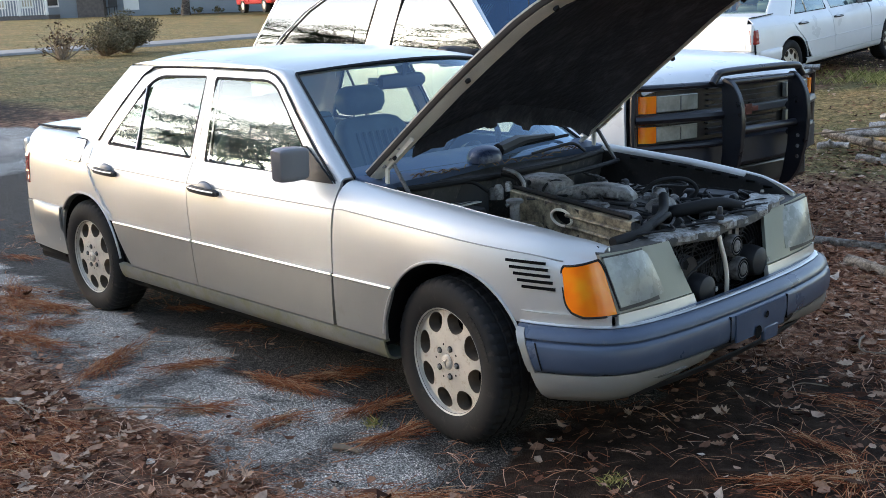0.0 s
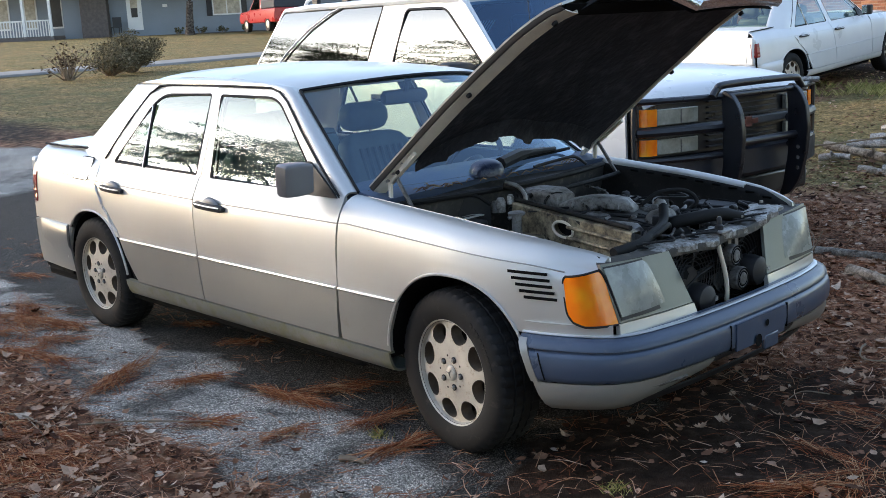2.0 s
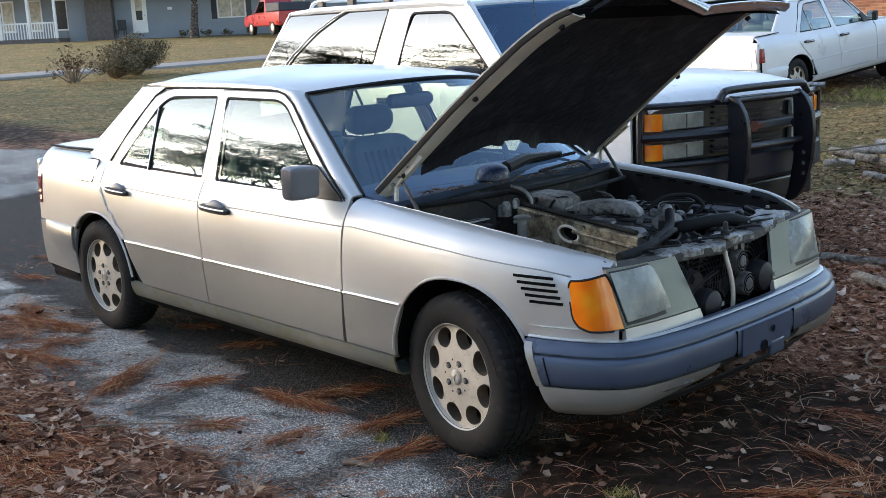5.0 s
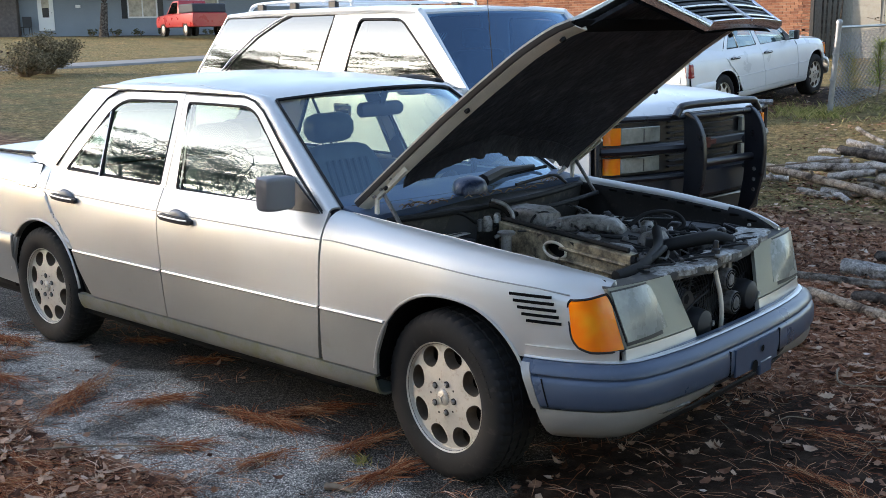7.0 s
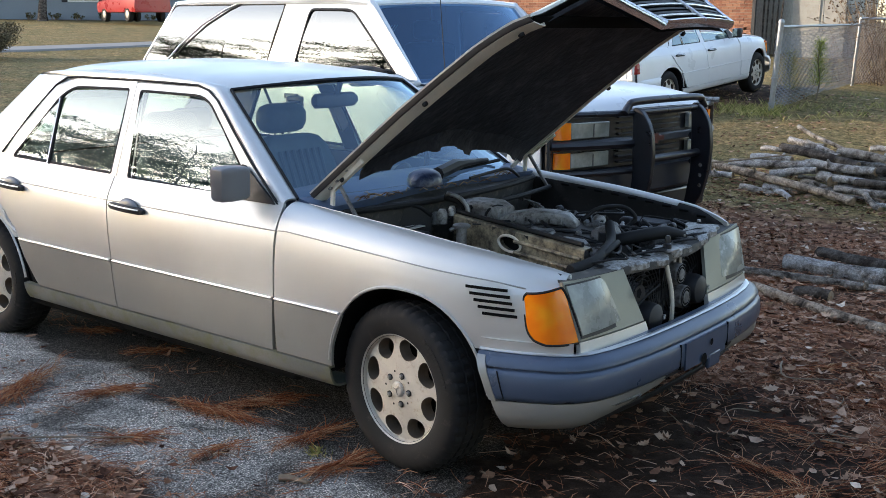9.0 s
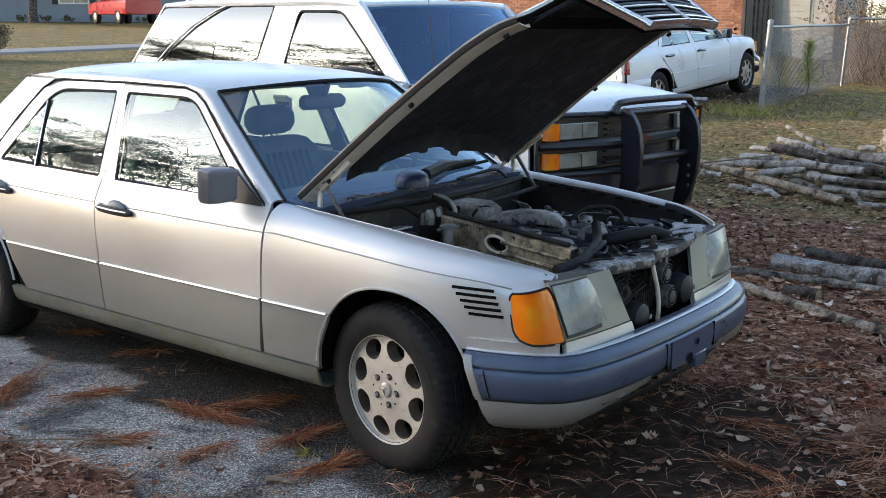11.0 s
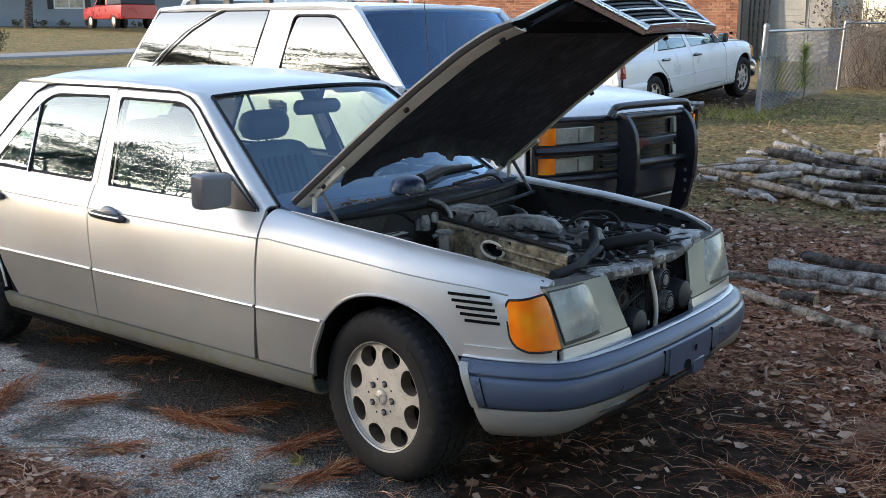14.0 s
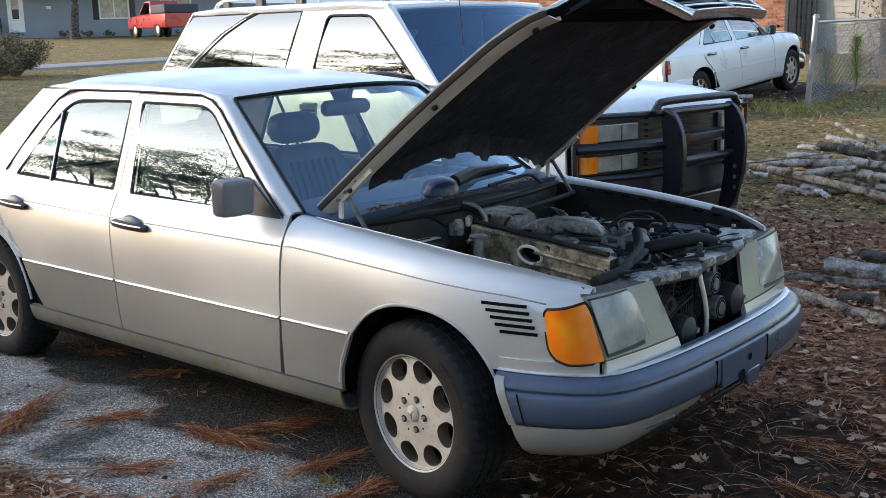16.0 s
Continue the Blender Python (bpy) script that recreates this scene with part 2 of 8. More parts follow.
def tube(bm, pts, radius, sides=8, caps=True):
    """A tube along points; radius a number or one per point."""
    pts = [Vector(p) for p in pts]
    rr = radius if hasattr(radius, "__len__") else [radius] * len(pts)
    rings, up = [], Vector((0, 0, 1))
    for i, p in enumerate(pts):
        d = (pts[min(i + 1, len(pts) - 1)] - pts[max(i - 1, 0)]).normalized()
        if abs(d.dot(up)) > 0.95:
            up = Vector((0, 1, 0)) if abs(d.y) < 0.9 else Vector((1, 0, 0))
        s = d.cross(up).normalized()
        u = s.cross(d).normalized()
        up = u
        rings.append([p + (s * math.cos(a) + u * math.sin(a)) * rr[i] for a in (2 * math.pi * k / sides for k in range(sides))])
    loft(bm, rings, caps)
    return bm


def curve_pts(pts, n=6):
    """Catmull-Rom through points."""
    p = [Vector(q) for q in pts]
    p = [p[0] * 2 - p[1]] + p + [p[-1] * 2 - p[-2]]
    out = []
    for i in range(1, len(p) - 2):
        for k in range(n):
            t = k / n
            a, b, c, d = p[i - 1:i + 3]
            out.append(0.5 * ((2 * b) + (c - a) * t + (2 * a - 5 * b + 4 * c - d) * t * t + (3 * b - a - 3 * c + d) * t ** 3))
    return out + [p[-2]]


def hose(pts, radius, n=6, sides=10):
    return tube(bmesh.new(), curve_pts(pts, n), radius, sides)


def lathe(profile, segs=48, axis="y", caps=False):
    """Turn (radius, along) about an axis."""
    rings = []
    for r, a in profile:
        ring = []
        for k in range(segs):
            c, s = math.cos(2 * math.pi * k / segs) * r, math.sin(2 * math.pi * k / segs) * r
            ring.append({"y": (c, a, s), "z": (c, s, a), "x": (a, c, s)}[axis])
        rings.append(ring)
    bm = bmesh.new()
    loft(bm, rings, caps)
    return bm


def moved(bm, m):
    bmesh.ops.transform(bm, matrix=m, verts=bm.verts[:])
    return bm


def mirror_y(bm):
    for v in bm.verts:
        v.co.y = -v.co.y
    bmesh.ops.reverse_faces(bm, faces=bm.faces[:])
    return bm


def lerp(a, b, t):
    return a + (b - a) * t


def interp(x, xs, ys):
    return float(np.interp(x, xs, ys))


def smooth01(t):
    t = min(1.0, max(0.0, t))
    return t * t * (3 - 2 * t)


# ---- saloon car: x ahead, y to its left, z up, front axle at x = 0 ----
WB = -2.80
STX = (-2.14, -2.00, 1.135, 1.195)


def taper(x):
    if x > 0:
        return 0.16 * (x / 0.65) ** 2
    if x < -2.4:
        return 0.045 * ((-x - 2.4) / 1.1) ** 2
    return 0.0


def drop(x):
    return interp(x, (-0.6, 0.0, 0.4, 0.55, 0.66), (-0.01, 0.035, 0.075, 0.105, 0.14))


SIDE_Z = (0.18, 0.26, 0.36, 0.46, 0.55, 0.62, 0.70, 0.76, 0.80, 0.815, 0.84, 0.87, 0.895, 0.915)
SIDE_W = (0.825, 0.850, 0.864, 0.868, 0.868, 0.866, 0.861, 0.854, 0.846, 0.842, 0.829, 0.811, 0.795, 0.783)


def lift(x):
    return interp(x, (-3.6, -2.7, -1.8, -0.6), (0.045, 0.022, 0.006, 0.0))


def half(x, z):
    """Half width of the body at x and height z, below the belt."""
    return interp(z - lift(x) * min(1, max(0, (z - 0.6) / 0.2)), SIDE_Z, SIDE_W) - taper(x)


def glass_y(z):
    t = z - 0.91
    return 0.780 - (0.25 * t + 0.39 * t * t) if t > 0 else 0.780 - 0.25 * t


def glass_rows(poly, yfun, n=16):
    """A curved pane inside a closed line of (x, z)."""
    z0, z1 = min(p[1] for p in poly), max(p[1] for p in poly)
    rows = []
    for i in range(n + 1):
        z = lerp(z0 + 1e-4, z1 - 1e-4, i / n)
        xs = []
        for a, b in zip(poly, poly[1:] + poly[:1]):
            if (a[1] - z) * (b[1] - z) < 0:
                xs.append(lerp(a[0], b[0], (z - a[1]) / (b[1] - a[1])))
        if len(xs) >= 2:
            rows.append([(lerp(min(xs), max(xs), k / 6), yfun(z), z) for k in range(7)])
    return gridded(rows)


def panel(xl, xr, zb, zt, nu=16, nv=12, out=0.0):
    """A body-side panel of the right flank between edges xl(z), xr(z) and zb(x), zt(x)."""
    rows = []
    for j in range(nv + 1):
        row = []
        for i in range(nu + 1):
            u, v = i / nu, j / nv
            x = lerp(xl(0.5), xr(0.5), u)
            for _ in range(3):
                z = lerp(zb(x), zt(x), v)
                x = lerp(xl(z), xr(z), u)
            row.append((x, -half(x, z) - out, z))
        rows.append(row)
    return gridded(rows)


def arch_z(x, xc, a, b, z0=0.31, low=0.22):
    d = abs(x - xc) / a
    return low if d >= 1 else max(low, z0 + b * math.sqrt(1 - d ** 2.3))


def front_arch(x):
    return arch_z(x, 0.045, 0.352, 0.385)


def rear_arch(x):
    return arch_z(x, -2.775, 0.372, 0.365)


def both(name, make, material, parent, label="", **kw):
    a = part(name, make(), material, parent, label, **kw)
    b = part(name, mirror_y(make()), material, parent, label, **kw)
    return a, b


def top_strip(xs, pts, drop_fn=None, lift_fn=None):
    """Rolls a body edge over: pts are (half width, z) from crease to inner edge."""
    rows = []
    for x in xs:
        d = drop_fn(x) if drop_fn else 0
        l = lift_fn(x) if lift_fn else 0
        rows.append([(x, -(w - taper(x)), z - d * (z - 0.55) / 0.35 + l) for w, z in pts])
    return rows


def ring_mesh(outer, inner, yf, depth=0.0):
    bm = bmesh.new()
    grid(bm, [[(x, -yf(z), z) for x, z in outer], [(x, -yf(z) + depth, z) for x, z in inner]], True)
    return bm


def spread(pts, n):
    """n points evenly along a closed line."""
    p = [Vector(q) for q in pts] + [Vector(pts[0])]
    L = [0]
    for a, b in zip(p, p[1:]):
        L.append(L[-1] + (b - a).length)
    out = []
    for k in range(n):
        s = L[-1] * k / n
        i = max(j for j in range(len(L) - 1) if L[j] <= s)
        t = (s - L[i]) / max(1e-9, L[i + 1] - L[i])
        q = p[i].lerp(p[i + 1], t)
        out.append((q.x, q.y))
    return out


def rounded(pts, r, n=4):
    """A closed 2D line with its corners rounded."""
    out = []
    m = len(pts)
    for i in range(m):
        a, b, c = Vector(pts[i - 1]), Vector(pts[i]), Vector(pts[(i + 1) % m])
        ri = r[i] if hasattr(r, "__len__") else r
        p = b + (a - b).normalized() * min(ri, (a - b).length * .45)
        q = b + (c - b).normalized() * min(ri, (c - b).length * .45)
        for k in range(n + 1):
            t = k / n
            w = p * (1 - t) ** 2 + b * 2 * t * (1 - t) + q * t * t
            out.append((w.x, w.y))
    return out


def inset2(pts, d):
    c = Vector((sum(p[0] for p in pts) / len(pts), sum(p[1] for p in pts) / len(pts)))
    out = []
    m = len(pts)
    for i in range(m):
        a, b = Vector(pts[i - 1]), Vector(pts[(i + 1) % m])
        t = (b - a).normalized()
        nrm = Vector((-t.y, t.x))
        p = Vector(pts[i])
        if nrm.dot(c - p) < 0:
            nrm = -nrm
        q = p + nrm * d
        out.append((q.x, q.y))
    return out


# -- wheel --
def hole_sector(bm, k, count, r0, r1, hr, ha, depth, off, wall=None):
    """One sector of a wheel face with a rounded hole through it."""
    n = 24
    mid = 2 * math.pi * (k + off) / count
    hs = math.pi / count
    rc = (r0 + r1) / 2 + 0.0120

    def dish(r):
        return -0.004 + 0.016 * math.cos(min(1, r / 0.19) * math.pi / 2)

    def at(r, a, dy=0.0):
        return (math.cos(a) * r, -dish(r) + dy, math.sin(a) * r)
    outer, inner, deep = [], [], []
    for i in range(n):
        t = 2 * math.pi * i / n
        c, s = math.cos(t), math.sin(t)
        q = 1 / max(abs(c), abs(s))
        outer.append(at(lerp(r0, r1, (c * q + 1) / 2), mid + s * q * hs))
        rr, aa = rc + c * hr, mid + s * ha * (1 + 0.10 * c)
        inner.append(at(rr, aa))
        deep.append(at(rc + (rr - rc) * 0.86, mid + (aa - mid) * 0.86, depth))
    if wall is not None:
        grid(wall, [inner, deep], True)
    grid(bm, [outer, inner], True)


def build_wheel(parent, x, y, z, steer=0.0, roll=0.0, side=-1, holes=8, alloy=None):
    """Tyre with tread, alloy face with oval holes, lugs and cap; the face looks to -y."""
    alloy = alloy or ALLOY
    m = pose(x, y, z, 0, 0, steer + (180 if side > 0 else 0)) @ pose(0, 0, 0, 0, roll, 0)
    hub = new("wheel")
    hub.empty_display_size = 0.1
    hub.parent = parent
    hub.matrix_basis = m
    prof = [(0.196, -0.088), (0.205, -0.094), (0.222, -0.102), (0.250, -0.106), (0.278, -0.103), (0.297, -0.095), (0.309, -0.083),
            (0.3135, -0.066), (0.3145, -0.052), (0.309, -0.050), (0.309, -0.042), (0.3155, -0.040), (0.3165, -0.012), (0.310, -0.010), (0.310, -0.002),
            (0.3165, 0.0), (0.3160, 0.030), (0.309, 0.032), (0.309, 0.040), (0.3145, 0.042), (0.3135, 0.060), (0.309, 0.083), (0.297, 0.095), (0.25, 0.105), (0.205, 0.094), (0.196, 0.088)]
    segs = 144
    bm = bmesh.new()
    rings = []
    for j, (r, a) in enumerate(prof):
        ring = []
        for k in range(segs):
            t = 2 * math.pi * k / segs
            rr = r
            if r > 0.2965 and (k + (1 if a > 0 else 0)) % 3 == 0 and (abs(a) > 0.05 or 0.311 < r):
                rr = r - 0.006
            q = t + 0.02 * math.sin(a * 40)
            ring.append((math.cos(q) * rr, a, math.sin(q) * rr))
        rings.append(ring)
    loft(bm, rings, False)
    tyre = part("tyre", bm, TYRE, hub, "black radial tyre showing wear", smooth=28)
    bm = bmesh.new()
    for k in range(9):
        for r, (s0, s1) in ((0.262, (0.06, 0.085)),):
            a0 = 0.6 + k * 0.085
            rows = [[(math.cos(a0 + s1 * t) * q, -0.1068, math.sin(a0 + s1 * t) * q) for t in (0, .2, .4, .6)] for q in (r - .008, r + .008)]
            grid(bm, rows)
    part("sidewall_marks", bm, RUBBER, hub, "raised plain marks on the sidewall", solid=0.002)
    part("rim", lathe([(0.192, -0.070), (0.195, -0.080), (0.198, -0.090), (0.2030, -0.094), (0.2060, -0.091), (0.2045, -0.083), (0.200, -0.070), (0.192, -0.062)], 64), alloy, hub, "cream-tinted alloy rim lip")
    part("barrel", lathe([(0.190, -0.062), (0.186, -0.03), (0.180, 0.05), (0.195, 0.09)], 48), BARREL, hub, "brown-stained inner barrel")
    # Blackened disc: the shade inside the wheel holes is put into its colour.
    part("brake_disc", lathe([(0.0, 0.01), (0.06, 0.01), (0.065, 0.0), (0.14, 0.0), (0.141, 0.016), (0.176, 0.03), (0.182, 0.085)], 48), GAP, hub, "near-black brake disc behind the wheel")
    bm, walls = bmesh.new(), bmesh.new()
    for k in range(holes):
        hole_sector(bm, k, holes, 0.088, 0.1965, 0.0375, 0.295, 0.045, 0.12, walls)
    rings = []
    for r in (0.090, 0.078, 0.062, 0.048, 0.036, 0.0305):
        rings.append([(math.cos(2 * math.pi * k / 96) * r, 0.004 - 0.016 * math.cos(min(1, r / 0.19) * math.pi / 2), math.sin(2 * math.pi * k / 96) * r) for k in range(96)])
    grid(bm, rings, True)
    bmesh.ops.remove_doubles(bm, verts=bm.verts[:], dist=0.0006)
    moved(bm, pose(0, -0.077, 0))
    tagged(part("hole_wall", moved(walls, pose(0, -0.077, 0)), BARREL, hub, "brown-stained walls of the wheel holes"), kind="stuff")
    part("wheel_face", bm, alloy, hub, "cream-grey alloy wheel face with eight oval holes", smooth=50)
    for k in range(5):
        a = 2 * math.pi * k / 5 + 0.3
        cx, cz = math.cos(a) * 0.056, math.sin(a) * 0.056
        bm = lathe([(0.0125, -0.001), (0.0125, 0.002), (0.0095, 0.0025), (0.0095, 0.001), (0.0, 0.0)], 12)
        moved(bm, pose(cx, -0.0905, cz))
        part("lug_recess", bm, ENGINE_DARK, hub)
        bm = lathe([(0.0085, 0.002), (0.0085, -0.005), (0.006, -0.008), (0.0, -0.008)], 6)
        moved(bm, pose(cx, -0.0905, cz))
        part("lug_bolt", bm, STEEL, hub)
        a += math.pi / 5
        bm = lathe([(0.0045, -0.0005), (0.0, -0.0005)], 8)
        part("small_hole", moved(bm, pose(math.cos(a) * 0.066, -0.0900, math.sin(a) * 0.066)), GAP, hub)
    cap = part("hub_cap", moved(lathe([(0.0, -0.0105), (0.020, -0.0095), (0.027, -0.006), (0.0305, 0.0)], 32), pose(0, -0.0895, 0)), alloy, hub, "pale hub cap with a plain raised badge")
    bm = bmesh.new()
    for k in range(3):
        a = 2 * math.pi * k / 3 + 1.2
        tube(bm, [(0, -0.1005, 0), (math.cos(a) * 0.019, -0.0995, math.sin(a) * 0.019)], (0.003, 0.001), 6)
    part("badge", bm, STEEL, hub)
    return hub


def roof_z(x):
    """Height of the roof's edge along the car."""
    return interp(x, (-2.70, -2.64, -2.45, -2.1, -1.7, -1.40, -1.25, -1.17), (1.292, 1.334, 1.378, 1.394, 1.388, 1.368, 1.346, 1.328))


def screen_edge(z):
    """x and half width of the windscreen's side edge at a height."""
    t = (z - 0.922) / 0.396
    return lerp(-0.605, -1.165, t), lerp(0.722, 0.566, t)


def x_const(v):
    return lambda z: v


def pts_fn(zs, xs):
    return lambda z: interp(z, zs, xs)


B_SHUT = pts_fn((0.27, 0.55, 0.86, 0.92), (-1.640, -1.668, -1.720, -1.728))
R_SHUT = pts_fn((0.25, 0.29, 0.38, 0.47, 0.60, 0.68, 0.76, 0.83, 0.93), (-2.215, -2.250, -2.33, -2.40, -2.475, -2.575, -2.665, -2.715, -2.735))
F_SHUT = pts_fn((0.25, 0.34, 0.55, 0.80, 0.92), (-0.612, -0.612, -0.600, -0.606, -0.614))


def belt(x):
    return 0.915 + lift(x)


def shifted(fn, d):
    return lambda z: fn(z) + d


def saloon(name, label, paint, low, m, hood_open, detail, group=""):
    car = thing(name, label, "car", m, group)
    G = 0.0035

    # lower inner shell that closes the gaps
    bm = bmesh.new()
    xs = np.linspace(-3.62, 0.50, 60)
    rows = []
    for x in xs:
        zb = max(0.24, front_arch(x) + 0.012, rear_arch(x) + 0.012)
        zt = 0.86 if x < -0.6 else 0.78 - drop(x)
        w = [half(x, z) - 0.016 for z in np.linspace(zb, zt, 6)]
        r = [(x, -wi, z) for wi, z in zip(w, np.linspace(zb, zt, 6))]
        rows.append(r)
    grid(bm, rows)
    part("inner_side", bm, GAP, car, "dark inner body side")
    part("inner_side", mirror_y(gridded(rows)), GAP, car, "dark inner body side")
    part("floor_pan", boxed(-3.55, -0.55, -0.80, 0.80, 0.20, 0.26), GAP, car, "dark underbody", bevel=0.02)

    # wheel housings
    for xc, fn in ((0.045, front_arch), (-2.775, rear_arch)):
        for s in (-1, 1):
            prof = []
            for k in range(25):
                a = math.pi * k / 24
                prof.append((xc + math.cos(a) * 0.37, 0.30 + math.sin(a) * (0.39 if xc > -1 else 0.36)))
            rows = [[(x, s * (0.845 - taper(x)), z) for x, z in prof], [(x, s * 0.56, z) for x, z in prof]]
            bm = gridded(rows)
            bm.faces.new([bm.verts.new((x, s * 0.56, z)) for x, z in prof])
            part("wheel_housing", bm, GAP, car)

    # front fender with arch
    def fender():
        xs = np.linspace(-0.600 + G, 0.60, 44)
        rows = []
        for x in xs:
            zb = max(front_arch(x), 0.556 if x < 0.30 else 0.525)
            col = []
            for v in np.linspace(0, 1, 12):
                z = lerp(zb, 0.80 - drop(x) * 0.25 / 0.35, v)
                zz = 0.55 + (z - 0.55) * (0.25 / (0.25 - drop(x) * 0.25 / 0.35)) if z > 0.55 else z
                col.append((x, -(interp(zz, SIDE_Z, SIDE_W) - taper(x)), z))
            d = drop(x)
            e = 1.0 if x < 0.45 else 1 - (x - 0.45) * 0.25
            for w, z in ((0.841, 0.818), (0.831, 0.843), (0.815, 0.868), (0.793, 0.889), (0.767, 0.903), (0.742, 0.909), (0.727, 0.908), (0.720, 0.900), (0.718, 0.87)):
                col.append((x, -(w * e - taper(x) * lerp(0.52, 1.0, (w - 0.718) / 0.123)), z - d * (z - 0.55) / 0.35))
            rows.append(col)
        return gridded(rows)
    both("front_fender", fender, paint, car, "smooth painted front fender", solid=0.012, smooth=50)
    both("fender_cladding", lambda: panel(x_const(-0.597 + G), lambda z: interp(z, (0.25, 0.42, 0.55), (-0.300, -0.285, -0.232)), lambda x: 0.338, lambda x: 0.545, 8, 8, 0.004), low, car, "matt grey lower cladding", solid=0.014)
    both("bright_strip", lambda: tube(bmesh.new(), [(x, -half(x, 0.553) - 0.0045, 0.5525) for x in np.linspace(-0.590, -0.245, 8)], 0.0055, 8), BRIGHT if detail else paint, car, "bright metal strip above the cladding")

    def lip(fn, xc, a):
        pts = []
        for k in range(33):
            t = math.pi * (0.03 + 0.94 * k / 32)
            x = xc - math.cos(t) * a * 0.995
            z = fn(x) - 0.004
            pts.append((x, -half(x, max(z, .3)) - 0.001, z))
        return tube(bmesh.new(), pts, 0.006, 6)
    both("arch_lip", lambda: lip(front_arch, 0.045, 0.352), paint, car)
    both("arch_lip", lambda: lip(rear_arch, -2.775, 0.372), paint, car)

    # doors: skin, cladding, window frame, glass, handle
    for s in (-1, 1):
        flip = (lambda b: b) if s < 0 else mirror_y
        for nm, xl, xr, clr, hx in (("front_door", shifted(B_SHUT, G), shifted(F_SHUT, -G), None, (-1.672, -1.425)),
                                    ("rear_door", shifted(R_SHUT, G), shifted(B_SHUT, -G), None, (-2.625, -2.385))):
            rear = nm == "rear_door"
            zc = (lambda x: max(0.557, rear_arch(x) + 0.004)) if rear else (lambda x: 0.557)
            door = part(nm, flip(panel(xl, xr, zc, belt, 20, 16)), paint, car, "closed painted door", solid=0.014, smooth=50)
            part("cladding", flip(panel(xl, xr, lambda x: 0.338, lambda x: 0.545, 16, 8, 0.004)), low, door, "matt grey lower cladding", solid=0.016)
            x0, x1 = xl(0.553) + 0.012, xr(0.553) - 0.004
            bm = tube(bmesh.new(), [(x, -half(x, 0.553) - 0.0045, 0.5525) for x in np.linspace(x0, x1, 24)], 0.0055, 8)
            part("bright_strip", flip(bm), BRIGHT if detail else paint, door, "bright metal strip above the cladding")
            # window frame
            if rear:
                win = rounded([(-2.610, 0.938), (-2.285, 1.300), (-1.802, 1.306), (-1.762, 0.925)], (0.03, 0.10, 0.02, 0.02), 5)
                outl = rounded([(-2.715, 0.925), (-2.345, 1.335), (-1.769, 1.337), (-1.727, 0.905)], (0.02, 0.14, 0.008, 0.008), 5)
            else:
                win = rounded([(-1.640, 0.914), (-1.722, 1.303), (-1.235, 1.298), (-0.765, 0.905)], (0.02, 0.02, 0.10, 0.02), 5)
                outl = rounded([(-1.722, 0.900), (-1.764, 1.331), (-1.215, 1.326), (-0.635, 0.900)], (0.008, 0.008, 0.12, 0.01), 5)
            part("window_frame", flip(ring_mesh(outl, win, glass_y)), paint, door, "painted window frame", solid=0.025)
            seal_in = inset2(win, 0.011)
            part("window_seal", flip(ring_mesh([(x, z) for x, z in win], seal_in, lambda z: glass_y(z) + 0.0015, 0.004)), RUBBER, door, "black rubber window seal", solid=0.01)
            bm = glass_rows(inset2(win, 0.006), lambda z: -glass_y(z) + 0.006)
            gl = part("window_glass", flip(bm), GLASS_SIDE, door, "tinted side window reflecting trees", smooth=80)
            gl.visible_shadow = False
            if rear:
                bar = tube(bmesh.new(), [(-2.311, -glass_y(1.245) - 0.002, 1.245), (-2.272, -glass_y(0.93) - 0.002, 0.93)], 0.008, 6)
                part("quarter_divider", flip(bar), RUBBER, door, "dark divider of the quarter window")
                bar = tube(bmesh.new(), [(-2.318, -glass_y(1.238) - 0.006, 1.238), (-2.281, -glass_y(0.93) - 0.006, 0.93)], 0.005, 6)
                part("divider_trim", flip(bar), BRIGHT, door)
            # handle: dark cup, bright edged bar
            x0, x1 = hx
            zc = 0.798 + lift(x0) * 0.6
            cup = []
            for q, dep in ((1.0, 0.0005), (0.8, -0.008), (0.4, -0.018)):
                cup.append([(lerp(x0, x1, .53) + math.cos(2 * math.pi * k / 20) * 0.076 * q, -half(x0, zc) - dep - 0.002 + (0.004 if q < 1 else 0), zc + math.sin(2 * math.pi * k / 20) * 0.046 * q) for k in range(20)])
            bm = gridded(cup, True)
            part("handle_cup", flip(bm), paint, door, "shallow recess behind the handle")
            xm = lerp(x0, x1, .53)
            bm = gridded([[(xm + math.cos(a) * 0.066 * q, -half(x0, zc) - d, zc + 0.008 + math.sin(a) * 0.036 * q) for a in np.linspace(0, math.pi, 13)] for q, d in ((1.0, 0.003), (0.9, 0.013), (0.5, 0.017), (0.05, 0.018))])
            part("handle_shell", flip(bm), MIRROR_GREY if detail else paint, door, "grey raised shell above the handle", smooth=60)
            bm = bmesh.new()
            rows = []
            for i in range(13):
                t = i / 12
                x = lerp(x0, x1, t)
                e = 0.034 if t < .12 or t > .9 else 0.030
                o = 0.034 - 0.012 * abs(2 * t - 1) ** 2
                hh = 0.016 if 0.03 < t < 0.97 else 0.008
                w = half(x, zc)
                rows.append([(x, -w - a, zc + b + (0.012 * (t - .5)) * -0.6) for a, b in ((o - 0.020, -hh), (o - .004, -hh * .9), (o, 0), (o - .004, hh * .9), (o - 0.020, hh))])
            loft(bm, rows)
            handle = part("door_handle", flip(bm), BLACK_PL, door, "black handle with a bright edge", smooth=50)
